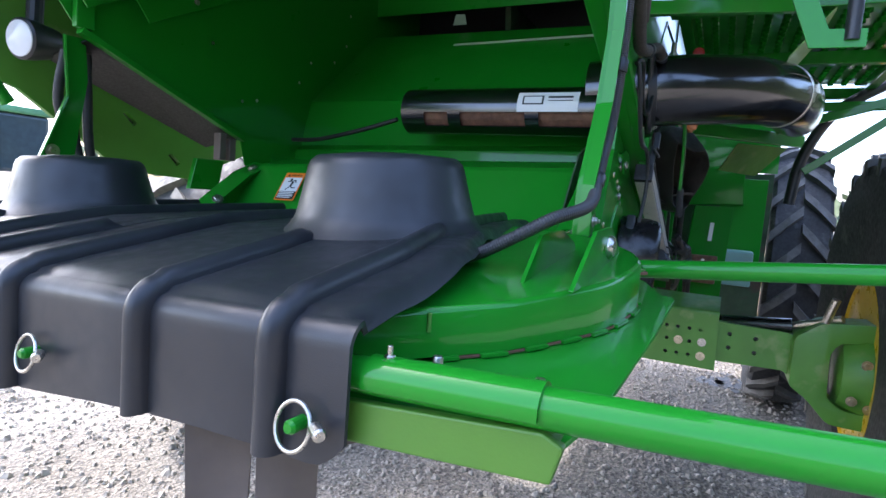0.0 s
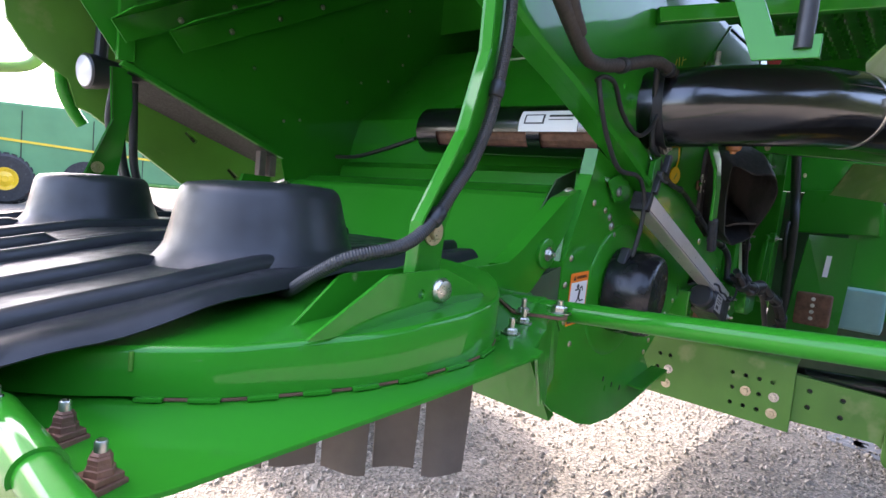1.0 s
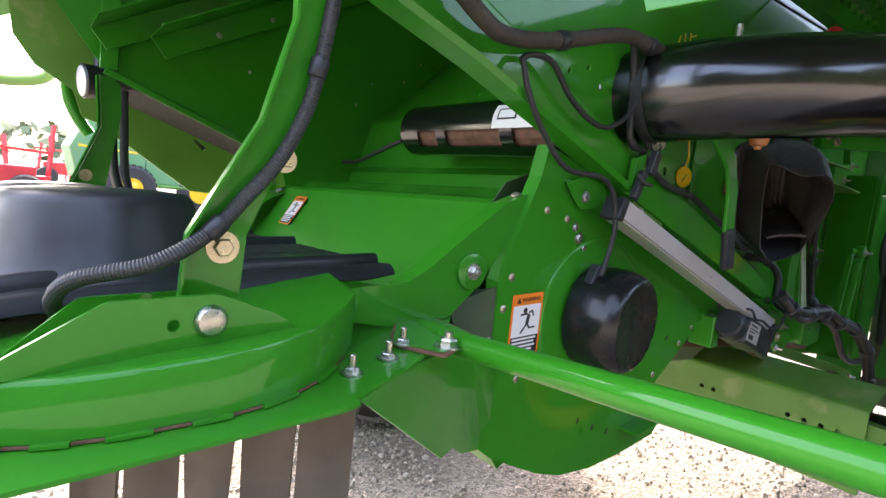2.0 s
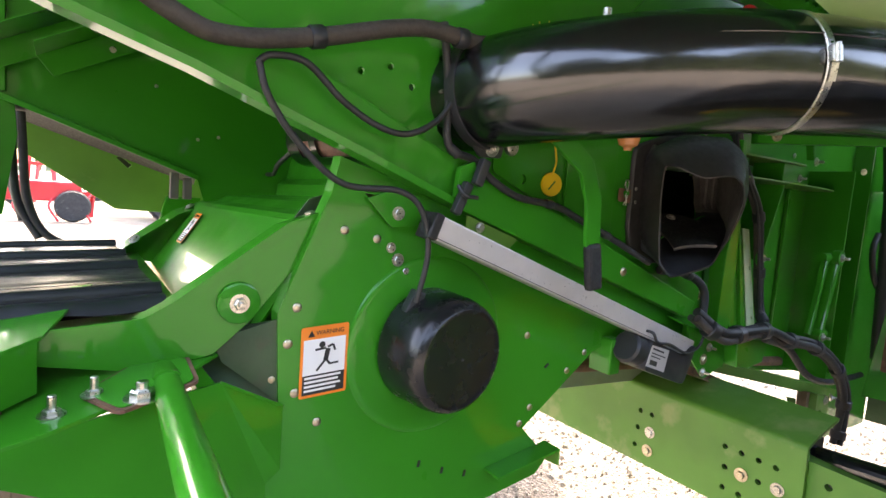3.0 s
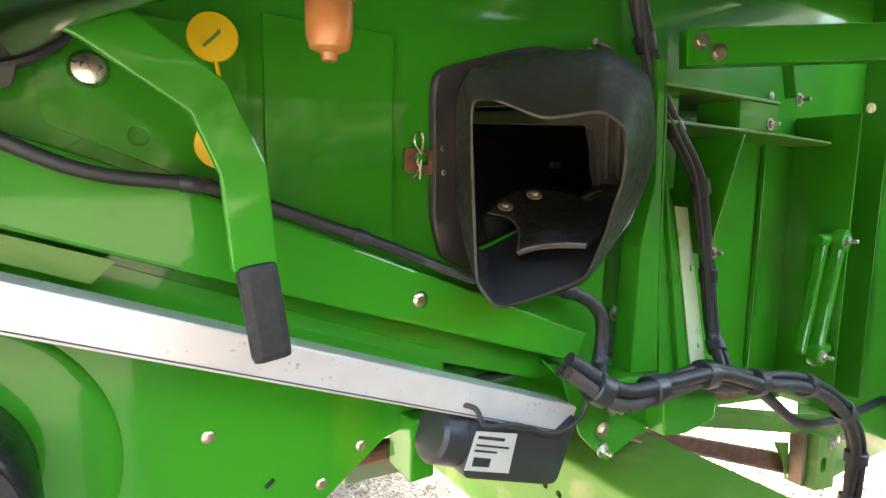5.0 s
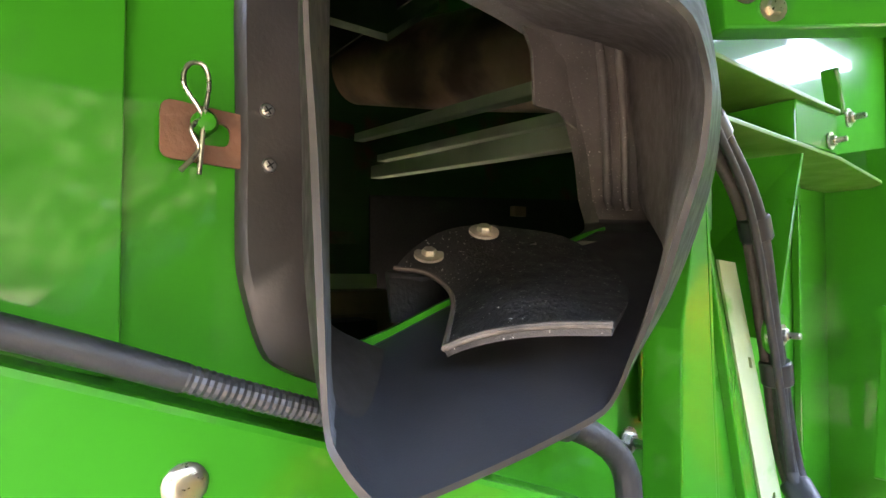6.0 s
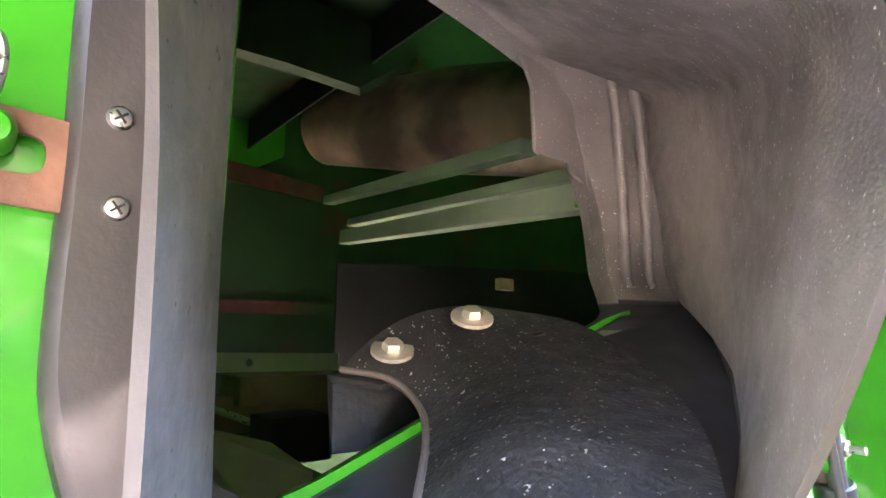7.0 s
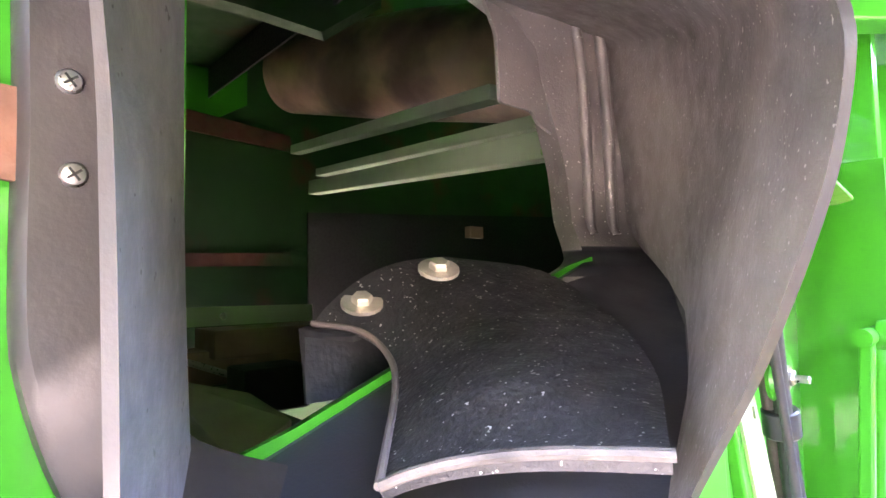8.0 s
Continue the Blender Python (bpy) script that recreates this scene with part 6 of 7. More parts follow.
def body_shell():
    """Plain dark sheets that close the machine's inside and its far side."""
    b = thing("machine_body", (3.0, 0.9, 1.0), "green machine body enclosing the dark inside", "machine body")
    part("far_wall", sheet(xz([(1.78, 1.03), (5.5, 1.03), (5.5, 3.2), (1.78, 3.2)], 1.22), (0, 0.01, 0)), GREEN_SHADED_INNER, b)
    part("closing_floor", sheet(xy([(1.85, 0.14), (5.5, 0.14), (5.5, 1.22), (1.85, 1.22)], 1.18), (0, 0, -0.01), [xy([(2.62, 0.72), (2.98, 0.72), (2.98, 1.05), (2.62, 1.05)], 1.18)]), GREEN_SOIL_DARKENED, b)
    part("rear_bulkhead", sheet(yz([(0.01, 1.15), (1.22, 1.15), (1.22, 1.5), (0.01, 1.5)], 1.80), (0.01, 0, 0)), GREEN_SHADED_INNER, b)
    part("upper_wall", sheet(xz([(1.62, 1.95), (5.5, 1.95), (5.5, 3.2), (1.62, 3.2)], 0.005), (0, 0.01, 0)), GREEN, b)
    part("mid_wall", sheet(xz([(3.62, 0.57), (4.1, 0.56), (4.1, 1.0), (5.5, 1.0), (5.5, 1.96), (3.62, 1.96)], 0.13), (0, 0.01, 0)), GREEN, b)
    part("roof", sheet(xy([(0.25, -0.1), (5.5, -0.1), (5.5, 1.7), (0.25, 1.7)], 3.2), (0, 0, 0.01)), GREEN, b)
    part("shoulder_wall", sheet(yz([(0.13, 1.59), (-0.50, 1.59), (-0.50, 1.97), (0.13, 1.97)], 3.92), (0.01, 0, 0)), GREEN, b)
    part("engine_bulkhead", sheet(yz([(0.13, 0.57), (-0.50, 0.60), (-0.50, 1.60), (0.13, 1.60)], 4.12), (0.01, 0, 0)), GREEN_SOIL_DARKENED, b)
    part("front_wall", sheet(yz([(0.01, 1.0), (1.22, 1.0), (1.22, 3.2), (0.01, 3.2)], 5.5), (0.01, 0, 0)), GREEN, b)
    # Unseen sheet overhead, added to block sky and darken reflections below.
    part("shade_overhang", sheet(xy([(0.95, -0.06), (5.5, -0.06), (5.5, -0.12), (2.75, -0.12), (2.75, -1.5), (0.95, -1.8)], 2.425), (0, 0, 0.02)), GREEN_SOIL_DARKENED, b)
    part("sheet_joint", box((2.606, 0.007, 1.44), (2.612, 0.124, 2.3)), GREEN_SHADED_INNER, b)
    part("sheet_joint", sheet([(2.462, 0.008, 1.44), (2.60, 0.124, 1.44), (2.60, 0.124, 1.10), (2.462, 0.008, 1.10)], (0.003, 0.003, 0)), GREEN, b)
    part("side_sill", sheet(xy([(1.80, 0.007), (2.606, 0.007), (2.606, 0.139), (1.80, 0.139)], 1.178), (0, 0, -0.006)), GREEN_SOIL_DARKENED, b)
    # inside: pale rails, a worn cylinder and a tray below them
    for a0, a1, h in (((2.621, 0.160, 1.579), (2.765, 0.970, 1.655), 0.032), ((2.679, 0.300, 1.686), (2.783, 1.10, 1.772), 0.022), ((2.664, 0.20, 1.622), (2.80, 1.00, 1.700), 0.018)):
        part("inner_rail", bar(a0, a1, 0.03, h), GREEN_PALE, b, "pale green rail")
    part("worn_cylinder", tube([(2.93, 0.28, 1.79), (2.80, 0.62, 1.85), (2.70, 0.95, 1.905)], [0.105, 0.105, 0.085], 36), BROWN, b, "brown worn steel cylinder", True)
    part("roof_beam", sheet([(2.30, 0.60, 1.845), (2.45, 0.60, 1.850), (2.579, 0.60, 1.848), (2.70, 0.60, 1.945), (2.62, 0.60, 2.10), (2.25, 0.60, 2.10)], (0.02, 0.03, 0.0)), GREEN_SOIL_DARKENED, b, "dusty brown-green beam")
    for z0, z1, z2, z3 in ((1.825, 1.884, 1.837, 1.792), (1.472, 1.502, 1.516, 1.480)):
        part("red_band", sheet([(2.30, 1.212, z0), (2.30, 1.212, z1), (2.82, 1.212, z2), (2.83, 1.212, z3)], (0, -0.004, 0)), RED_OLD, b, "faded red band")
    # Dark sheet added where the inside is only an unlit void.
    part("dark_void_sheet", sheet([(2.765, 1.0, 1.60), (3.9, 1.0, 1.66), (3.9, 1.0, 1.19), (2.765, 1.0, 1.19)], (0, 0.006, 0)), RUBBER_DARK, b, "dark sheet in place of the unlit void inside")
    part("ledge", sheet([(2.26, 0.60, 1.402), (2.56, 0.60, 1.398), (2.56, 0.60, 1.372), (2.26, 0.60, 1.374)], (0, 0.006, 0), [disc_loop((2.42, 0.60, 1.386), (1, 0, 0), (0, 0, 1), 0.006, 10)]), GREEN_PALE, b, "dusty pale ledge")
    part("ledge_step", box((2.38, 0.52, 1.335), (2.56, 0.60, 1.372), 0.003), BROWN, b)
    part("ledge_foot", box((2.24, 0.54, 1.30), (2.56, 0.60, 1.345), 0.003), BROWN, b)
    part("tray", sheet([(2.285, 0.42, 1.339), (2.376, 0.40, 1.312), (2.372, 0.29, 1.303), (2.31, 0.27, 1.280)], (0, 0, -0.06), bevel=0.002), BEIGE, b, "grey-white dusty casting")
    part("pit", sheet([(2.26, 0.30, 1.285), (2.40, 0.30, 1.26), (2.40, 0.02, 1.26), (2.26, 0.02, 1.285)], (0, 0, -0.01)), RUST, b)
    part("tray_rod", tube([(2.310, 0.50, 1.352), (2.392, 0.45, 1.318)], 0.004, 8), STEEL, b)
    part("dark_block", box((2.372, 0.40, 1.285), (2.45, 0.46, 1.336), 0.004), INK_DARK, b)
    part("lug", box((2.603, 0.28, 1.484), (2.625, 0.29, 1.498)), BROWN, b)
    return b


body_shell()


# ---- duct mount, fittings and small parts on the side ----
def duct_mount():
    m = thing("duct_mount", (1.66, -0.03, 1.55), "black steel mount ring and foot of the duct", "bracket")
    part("collar", lathe([(0.086, -0.012), (0.094, -0.010), (0.094, 0.010), (0.086, 0.012)], (1.702, -0.03, 1.626), (0.2, -1, 0.1), 40), PLASTIC, m, smooth=True)
    foot = rounded([(1.630, 1.600), (1.655, 1.555), (1.69, 1.520), (1.735, 1.522), (1.74, 1.548), (1.70, 1.552), (1.675, 1.585), (1.665, 1.64), (1.635, 1.65)], 0.006)
    part("foot", sheet(xz(foot, -0.042), (0, 0.006, 0), bevel=0.001), PLASTIC, m)
    for x, z in ((1.712, 1.536), (1.650, 1.622), (1.648, 1.69)):
        fix(m, HEX_BIG, (x, -0.043, z), size=0.7)
    part("white_clip", box((1.640, -0.062, 1.585), (1.652, -0.05, 1.612), 0.002), WHITE, m)
    return m


duct_mount()


def fittings():
    v = thing("grease_fitting", (1.95, -0.055, 1.75), "steel hydraulic fitting above the duct", "fitting")
    part("stem", lathe([(0.008, -0.03), (0.008, 0.0), (0.013, 0.001), (0.013, 0.02), (0.008, 0.021), (0.008, 0.05)], (1.95, -0.055, 1.77), (0, 0, 1), 8), STEEL, v)
    b = thing("sediment_bowl", (1.961, -0.125, 1.555), "amber plastic filter bowl below the duct", "filter bowl")
    part("bowl", lathe([(0.0, 0.0), (0.007, 0.0), (0.008, 0.006), (0.017, 0.010), (0.020, 0.02), (0.021, 0.05), (0.019, 0.055)], (1.961, -0.125, 1.556), (0, 0, 1), 28), AMBER, b, smooth=True)
    part("cap", lathe([(0.023, 0.0), (0.024, 0.004), (0.024, 0.03), (0.02, 0.034)], (1.961, -0.125, 1.608), (0, 0, 1), 20), BRASS, b)
    for x, z in ((1.892, 1.487), (1.889, 1.588)):
        y = thing("marker_tag", (x, -0.006, z), "round yellow plastic tag with an arrow mark", "tag", "yellow tags")
        part("disc", lathe([(0.0225, 0), (0.0235, 0.002), (0.0225, 0.005), (0.0, 0.005)], (x, -0.007, z), (-0.2, -1, 0), 28), YELLOW, y, smooth=True)
        d = Vector((0.010, 0, 0.010))
        c = Vector((x, -0.0128, z))
        part("arrow_mark", bar(c - d, c + d, 0.003, 0.001, up=(0, 1, 0), bevel=0), GREEN_DUSTY, y)
        part("arrow_head", sheet([c + d * 0.1, c + d + Vector((0.002, 0, -0.004)), c + d * 1.05, c + d + Vector((-0.006, 0, 0.0))], (0, 0.0005, 0)), GREEN_DUSTY, y)
    part("cord", tube(smooth_path([(1.893, -0.010, 1.508), (1.897, -0.012, 1.53), (1.893, -0.012, 1.55), (1.890, -0.01, 1.57)], 6), 0.002, 8), YELLOW, y, smooth=True)
    c = thing("cable_connector", (1.65, -0.06, 1.45), "black cable connectors beside the actuator", "connector")
    part("plug", bar((1.655, -0.062, 1.475), (1.632, -0.062, 1.424), 0.016, 0.014, up=(0, 1, 0), bevel=0.003), PLASTIC, c)
    part("plug", bar((1.683, -0.066, 1.515), (1.668, -0.066, 1.472), 0.017, 0.015, up=(0, 1, 0), bevel=0.003), PLASTIC, c)
    part("clip", tube(smooth_path([(1.632, -0.065, 1.470), (1.64, -0.075, 1.455), (1.665, -0.075, 1.452)], 6), 0.0035, 8), PLASTIC, c, smooth=True)
    g = thing("anchor_bracket", (1.60, -0.03, 1.42), "small green anchor bracket at the actuator's upper end", "bracket")
    part("plate", sheet(xz(rounded([(1.50, 1.440), (1.545, 1.455), (1.60, 1.448), (1.625, 1.42), (1.60, 1.40), (1.545, 1.395), (1.53, 1.41)], 0.006), -0.012), (0, 0.004, 0), bevel=0.001), GREEN, g)
    part("lug", sheet(xz(rounded([(1.645, 1.500), (1.675, 1.512), (1.68, 1.478), (1.662, 1.455), (1.640, 1.448)], 0.005), -0.05), (0, 0.012, 0), bevel=0.001), GREEN, g)
    fix(g, HEX, (1.556, -0.0125, 1.418), size=0.7)
    # wiring at the motor
    hose("cable", [(2.36, -0.085, 1.185), (2.335, -0.10, 1.185), (2.31, -0.102, 1.150), (2.265, -0.100, 1.139), (2.205, -0.098, 1.163), (2.160, -0.098, 1.172), (2.150, -0.09, 1.192), (2.135, -0.07, 1.195)], 0.0032, "thin cable looping over the actuator motor", "cable")
    hose("upper_hose", [(1.10, -0.075, 1.70), (1.217, -0.065, 1.640), (1.281, -0.06, 1.629), (1.388, -0.06, 1.650), (1.547, -0.06, 1.696), (1.681, -0.06, 1.695), (1.80, -0.05, 1.72)], 0.0125, "thick grey-black hose above the beam", mat=HOSE_BROWN, bands=(((1.388, -0.06, 1.650), (1, 0, 0.25)), ((1.62, -0.06, 1.696), (1, 0, 0.05))))
    hose("upper_hose", [(1.16, -0.07, 1.95), (1.135, -0.085, 1.78), (1.14, -0.08, 1.70), (1.20, -0.07, 1.655)], 0.0125, "thick grey-black hose above the beam", mat=HOSE_BROWN, bands=(((1.135, -0.085, 1.78), (0.05, 0, 1)),))
    hose("small_hose", [(3.60, 0.02, 1.75), (3.62, 0.0, 1.55), (3.58, -0.02, 1.42), (3.62, -0.02, 1.2), (3.66, -0.02, 0.95)], 0.022, "black hose down the sheet edge")
    hose("small_hose", [(3.56, 0.0, 1.42), (3.53, 0.0, 1.36), (3.56, 0.0, 1.28), (3.62, 0.0, 1.22)], 0.010, "black hose down the sheet edge")
    hose("small_hose", [(2.57, -0.12, 1.15), (2.75, -0.10, 1.10), (2.95, -0.08, 0.99), (3.2, -0.05, 0.93), (3.5, -0.03, 0.91)], 0.010, "thin black hose below the bundle")
    hose("taped_wire", [(2.46, -0.03, 1.78), (2.50, -0.03, 1.62), (2.56, -0.035, 1.54), (2.622, -0.035, 1.465), (2.665, -0.035, 1.334), (2.69, -0.04, 1.20)], 0.004, "thin wire taped beside the hose bundle", "cable")


fittings()


# ---- far side of the rear opening ----
def far_side():
    s = thing("bent_strut", (0.94, 1.25, 1.33), "green flat bent strut on the far side", "strut")
    poly = [(0.940, 1.632), (0.992, 1.634), (0.999, 1.53), (0.963, 1.30), (0.875, 1.30), (0.949, 1.487)]
    part("blade", sheet(xz(poly, 1.25), (0, 0.008, 0), bevel=0.001), GREEN, s)
    part("lip", loft_strip([(0.875, 1.30), (0.949, 1.487), (0.940, 1.632)], 1.25, 1.225), GREEN, s)
    fix(s, HEX_Y, (0.915, 1.249, 1.345))
    for k, pts in enumerate(([(1.006, 1.27, 1.60), (1.010, 1.27, 1.50), (1.020, 1.27, 1.35), (1.06, 1.26, 1.25), (1.14, 1.24, 1.20)],
                             [(0.985, 1.29, 1.60), (0.985, 1.29, 1.45), (1.0, 1.28, 1.33), (1.05, 1.26, 1.23)],
                             [(0.96, 1.28, 1.60), (0.955, 1.30, 1.48), (0.985, 1.30, 1.38), (1.01, 1.28, 1.28)])):
        hose("far_hose", pts, 0.012, "black hose hanging behind the far strut")
    v = thing("vent_plate", (1.03, 1.32, 1.76), "green plate with a row of long slots on the far side", "vent plate")
    slots = [xz(rounded([(0.965, 1.795 + 0.062 * k), (1.065, 1.795 + 0.062 * k), (1.065, 1.822 + 0.062 * k), (0.965, 1.822 + 0.062 * k)], 0.013), 1.32) for k in range(5)]
    part("plate", sheet(xz([(0.92, 1.762), (1.10, 1.745), (1.10, 2.14), (0.92, 2.14)], 1.32), (0, 0.004, 0), slots), GREEN_DUSTY, v)
    # Black sheet in place of the shaded space behind the slots.
    part("shadow_box", sheet(xz([(0.93, 1.77), (1.09, 1.77), (1.09, 2.13), (0.93, 2.13)], 1.40), (0, 0.004, 0)), INK_DARK, v, "dark space behind the slots")
    ax = Vector((-0.98, -0.17, -0.1))
    l = thing("work_light", (0.912, 1.37, 1.62), "round white work light in a black housing", "work light")
    part("housing", lathe([(0.02, -0.10), (0.038, -0.09), (0.050, -0.03), (0.052, 0.0), (0.047, 0.004)], (0.915, 1.39, 1.622), ax, 32), PLASTIC, l, smooth=True)
    part("lens", lathe([(0.046, 0.0), (0.044, 0.006), (0.025, 0.010), (0.0, 0.011)], (0.915, 1.39, 1.622), ax, 32), LAMP, l, "white lens", True)
    part("stem", tube([(0.96, 1.42, 1.64), (0.97, 1.43, 1.80)], 0.02, 12), PLASTIC, l)
    t = thing("tail_panel", (0.4, 1.6, 1.9), "curved pale green tail panel of the far hood", "tail panel")
    rows = []
    for i in range(9):
        a = i / 8
        rows.append([(-0.75 + 1.66 * k / 20, 1.58 + 0.12 * math.sin(a * 1.4) - 0.05 * a, 1.735 + 0.03 * math.cos(k * 0.35) + (0.12 * max(0, k - 17) / 3) + 0.85 * a) for k in range(21)])
    bm = loft(rows, closed=False)
    thicken(bm, 0.006)
    part("skin", bm, GREEN_LIGHT, t, smooth=True)
    g = thing("grab_rail", (0.5, 1.62, 1.6), "pale green tube rail beside the tail panel", "rail")
    part("tube", tube(smooth_path([(0.0, 1.75, 1.615), (0.6, 1.70, 1.612), (0.80, 1.66, 1.625), (0.86, 1.62, 1.68), (0.87, 1.60, 1.80)], 8), 0.018, 14), GREEN_LIGHT, g, smooth=True)
    part("upright", tube(smooth_path([(0.90, 1.52, 1.74), (0.885, 1.52, 1.66), (0.89, 1.52, 1.58), (0.915, 1.52, 1.52), (0.95, 1.52, 1.47)], 6), 0.018, 14), GREEN, g, smooth=True)
    return s


far_side()


# ---- yard behind: parked machines ----
def parked_combine(x, y, scale=1.0):
    c = thing("parked_combine", (x, y, 0), "green combine harvester with a yellow stripe parked across the yard", "combine harvester")
    k = scale
    part("body", sheet([(x - 2.2 * k, y, 0.75 * k), (x + 3.6 * k, y, 0.75 * k), (x + 3.6 * k, y, 2.3 * k), (x + 3.0 * k, y, 2.75 * k), (x - 2.0 * k, y, 2.45 * k), (x - 2.4 * k, y, 1.6 * k)], (0, 2.4 * k, 0), bevel=0.06), GREEN_HAZED, c)
    for dx in (-0.6, 1.0, 2.3):
        part("panel_gap", box((x + dx * k, y - 0.012, 0.8 * k), (x + (dx + 0.02) * k, y + 0.01, 2.35 * k)), INK_DARK, c)
    part("stripe", sheet([(x - 2.2 * k, y - 0.02, 1.62 * k), (x + 3.4 * k, y - 0.02, 1.40 * k), (x + 3.4 * k, y - 0.02, 1.46 * k), (x - 2.2 * k, y - 0.02, 1.68 * k)], (0, 0.01, 0)), TRIM, c)
    part("cab", box((x + 3.7 * k, y + 0.2, 1.1 * k), (x + 5.0 * k, y + 2.0 * k, 2.7 * k), 0.1), GLASS_DARK, c, "dark glazed cab")
    part("cab_roof", box((x + 3.6 * k, y + 0.1, 2.7 * k), (x + 5.2 * k, y + 2.1 * k, 2.9 * k), 0.06), GREEN_HAZED, c)
    part("platform_rail", tube([(x - 2 * k, y, 0.72 * k), (x + 3.6 * k, y, 0.72 * k)], 0.05, 8), GREEN_DUSTY, c)
    for dx, r, w in ((-0.95, 0.62, 0.4),):
        wh = part("wheel", lathe([(r * 0.45, -w / 2), (r * 0.9, -w / 2), (r, -w * 0.35), (r, w * 0.35), (r * 0.9, w / 2), (r * 0.45, w / 2)], (x + dx * k, y - 0.05, r), (0, -1, 0), 40), TYRE, c, smooth=True)
        bm = bmesh.new()
        for q in range(24):
            a = 2 * math.pi * q / 24
            o = Vector((x + dx * k + (r + 0.01) * math.cos(a), y - 0.05 - w * 0.3, r + (r + 0.01) * math.sin(a)))
            e = o + Vector((0.10 * math.sin(a), w * 0.45, -0.10 * math.cos(a)))
            bar(o, e, 0.06, 0.05, up=(math.cos(a), 0, math.sin(a)), bevel=0, bm=bm)
        part("tread", bm, TYRE, wh)
        part("rim", lathe([(r * 0.46, 0.002), (r * 0.44, 0.03), (r * 0.30, 0.012), (r * 0.12, 0.04), (0, 0.04)], (x + dx * k, y - 0.05 - w / 2, r), (0, -1, 0), 32), YELLOW_PAINT, wh, "yellow rim")
    return c


parked_combine(4.6, 17.0)


def red_implement(x, y, n):
    t = thing("red_implement", (x, y, 0), "red tillage implement with upright frames parked in the yard", "farm implement", "red implements")
    part("main_frame", bar((x, y, 0.7), (x + 3.0, y, 0.7), 0.2, 0.15, bevel=0.02), RED, t)
    for i in range(n):
        px = x + 0.1 + 2.8 * i / (n - 1)
        part("upright", bar((px, y, 0.1), (px + 0.15 * (-1) ** i, y + 0.2, 1.7 + 0.7 * ((i * 7) % 3) / 2), 0.08, 0.08), RED, t)
        part("tine", tube(smooth_path([(px, y - 0.2, 0.7), (px - 0.2, y - 0.4, 0.4), (px, y - 0.5, 0.02)], 5), 0.03, 8), RED, t)
    part("cross_bar", bar((x, y + 0.1, 1.5), (x + 3.0, y + 0.1, 1.35), 0.07, 0.07), RED, t)
    part("seed_box", box((x + 0.3, y - 0.3, 0.5), (x + 2.7, y + 0.1, 1.0), 0.05), RED, t)
    for dx in (0.4, 2.5):
        part("wheel", lathe([(0.1, -0.1), (0.36, -0.1), (0.4, 0), (0.36, 0.1), (0.1, 0.1)], (x + dx, y - 0.4, 0.4), (0, -1, 0), 24), TYRE, t, smooth=True)
    return t


red_implement(-2.6, 22.0, 7)
red_implement(1.9, 27.0, 6)
red_implement(-1.2, 16.5, 5)


def small_tractor(x, y):
    t = thing("parked_tractor", (x, y, 0), "small green tractor with yellow rims far across the yard", "tractor")
    part("bonnet", box((x - 1.0, y - 0.3, 0.7), (x + 0.4, y + 0.3, 1.2), 0.08), GREEN, t)
    part("cab", box((x + 0.4, y - 0.5, 0.7), (x + 1.4, y + 0.5, 2.0), 0.1), GLASS_DARK, t)
    for dx, r in ((-0.7, 0.42), (0.9, 0.62)):
        wh = part("wheel", lathe([(r * 0.5, -0.15), (r, -0.12), (r, 0.12), (r * 0.5, 0.15)], (x + dx, y - 0.5, r), (0, -1, 0), 32), TYRE, t, smooth=True)
        part("rim", lathe([(r * 0.52, 0), (r * 0.3, -0.02), (0, -0.02)], (x + dx, y - 0.66, r), (0, -1, 0), 24), YELLOW_PAINT, wh)
    return t


small_tractor(4.6, 17.6)


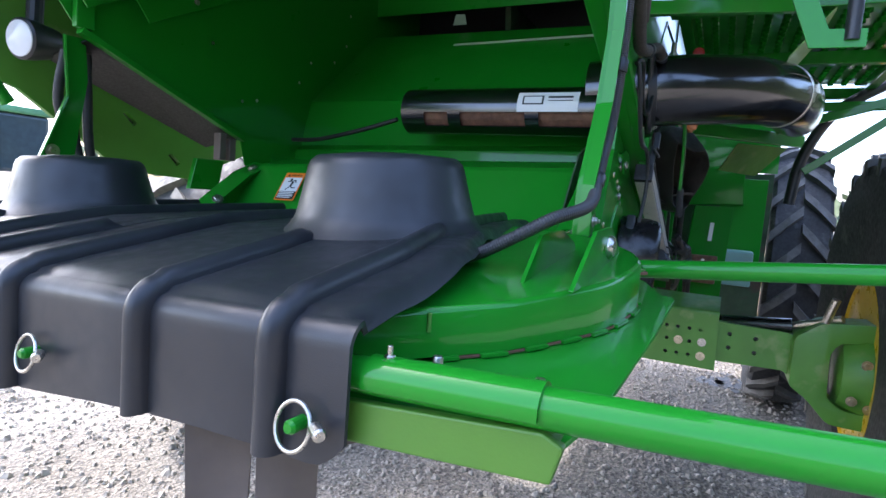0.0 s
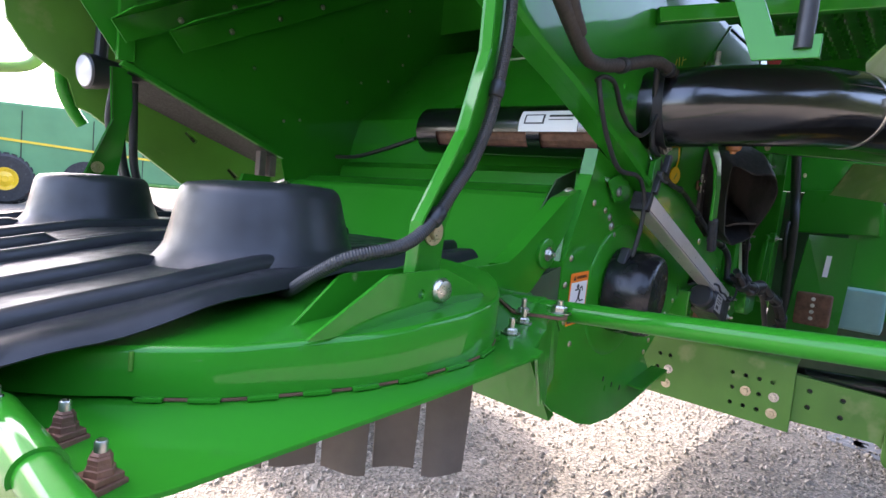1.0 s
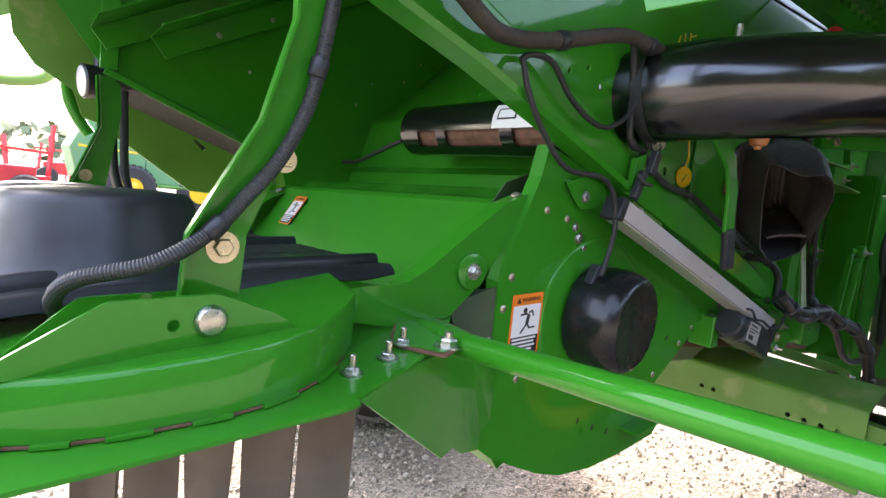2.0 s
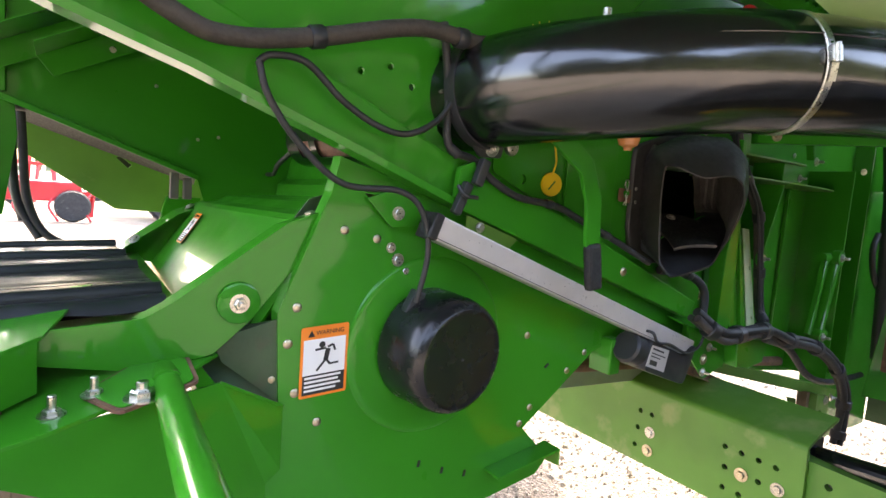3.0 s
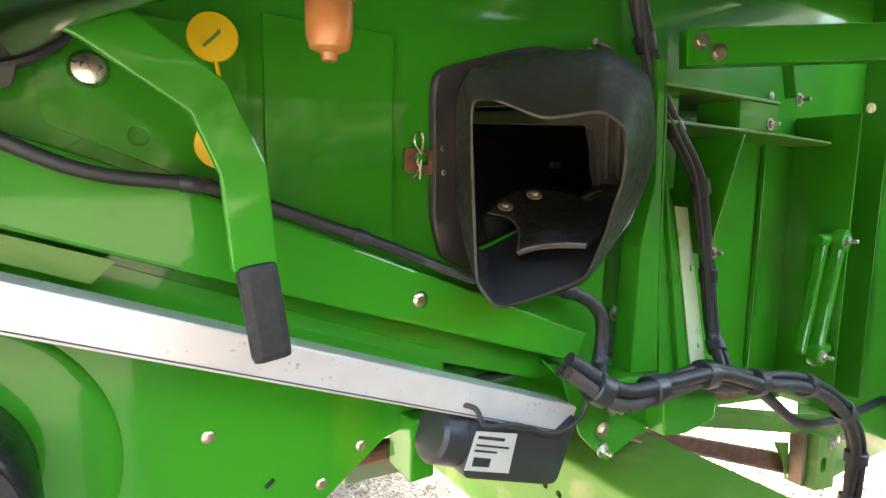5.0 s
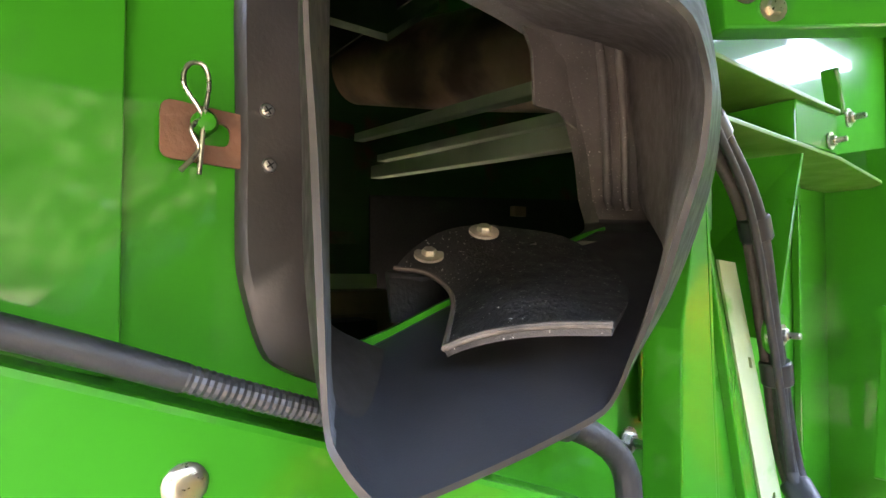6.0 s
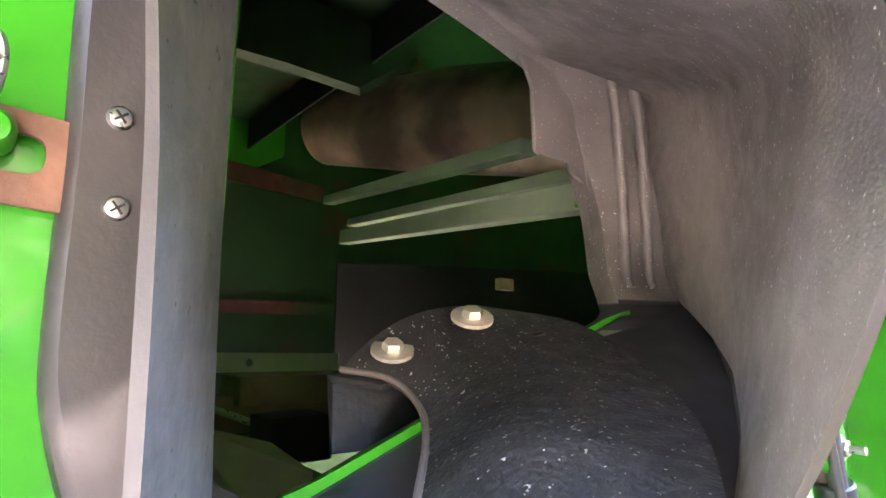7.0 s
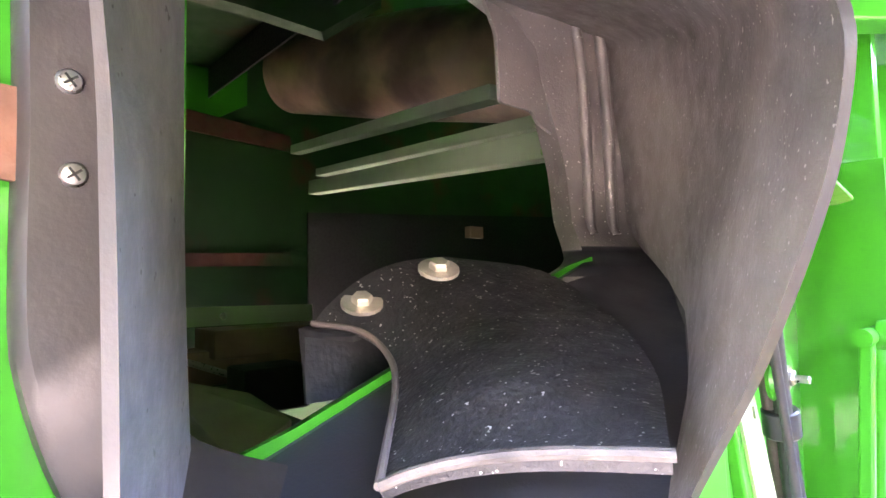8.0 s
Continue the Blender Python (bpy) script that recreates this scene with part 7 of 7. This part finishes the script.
def tree_line():
    """A far hedge of trees along the yard's edge, and a pale shed."""
    rng = random.Random(5)
    bm = bmesh.new()
    for i in range(900):
        a = rng.uniform(0, 2 * math.pi)
        d = rng.uniform(95, 120)
        c = Vector((d * math.cos(a), d * math.sin(a), rng.uniform(0, 5.5)))
        for _ in range(4):
            o = c + Vector((rng.gauss(0, 1.2), rng.gauss(0, 1.2), rng.gauss(0, 0.8)))
            u = Vector((rng.gauss(0, 1), rng.gauss(0, 1), rng.gauss(0, 1))).normalized() * rng.uniform(0.6, 1.6)
            v = u.orthogonal().normalized() * rng.uniform(0.5, 1.3)
            bm.faces.new([bm.verts.new(o + p) for p in (u, v, -u, -v)])
    # Taller nearer band, unseen, added to block low sky and its reflections.
    for i in range(3800):
        a = math.radians(rng.uniform(198, 342))
        d = rng.uniform(40, 54)
        c = Vector((d * math.cos(a), d * math.sin(a), rng.uniform(0, 1) ** 1.2 * (20.0 - 9.0 * max(0.0, min(1.0, (a - 5.2) / 0.3)) + 3.0 * math.sin(a * 9))))
        for _ in range(4):
            o = c + Vector((rng.gauss(0, 1.0), rng.gauss(0, 1.0), rng.gauss(0, 0.7)))
            u = Vector((rng.gauss(0, 1), rng.gauss(0, 1), rng.gauss(0, 1))).normalized() * rng.uniform(0.6, 1.5)
            v = u.orthogonal().normalized() * rng.uniform(0.5, 1.2)
            bm.faces.new([bm.verts.new(o + p) for p in (u, v, -u, -v)])
    whole("far_trees", bm, LEAF, "hazy line of far trees round the yard, with an added unseen nearer band", "trees", "stuff")


LEAF = material("far_foliage", (0.07, 0.10, 0.05), 0.8, vary=0.3, scale=0.3)
tree_line()


def loose_stones():
    """Loose gravel scattered over the yard near the machine."""
    rng = random.Random(11)
    verts, faces = [], []
    for i in range(14000):
        x, y = rng.uniform(0.2, 6.5), rng.uniform(-1.4, 4.2)
        r = rng.uniform(0.006, 0.017) * (1.6 if rng.random() < 0.06 else 1)
        a, k = rng.uniform(0, 6.28), len(verts)
        for q in range(5):
            rr = r * rng.uniform(0.75, 1.2)
            verts.append((x + rr * math.cos(a + 1.2566 * q), y + rr * math.sin(a + 1.2566 * q), 0.001))
        for q in range(3):
            rr = r * rng.uniform(0.35, 0.65)
            verts.append((x + rr * math.cos(a + 2.094 * q), y + rr * math.sin(a + 2.094 * q), r * rng.uniform(0.6, 1.1)))
        for f in ((0, 1, 5), (1, 6, 5), (1, 2, 6), (2, 3, 6), (3, 7, 6), (3, 4, 7), (4, 0, 7), (0, 5, 7), (5, 6, 7)):
            faces.append([k + n for n in f])
    me = bpy.data.meshes.new("loose_stones")
    me.from_pydata(verts, [], faces)
    me.materials.append(STONE)
    tagged(new("loose_gravel", me), "loose grey and beige gravel stones on the yard", "gravel", kind="stuff")


loose_stones()
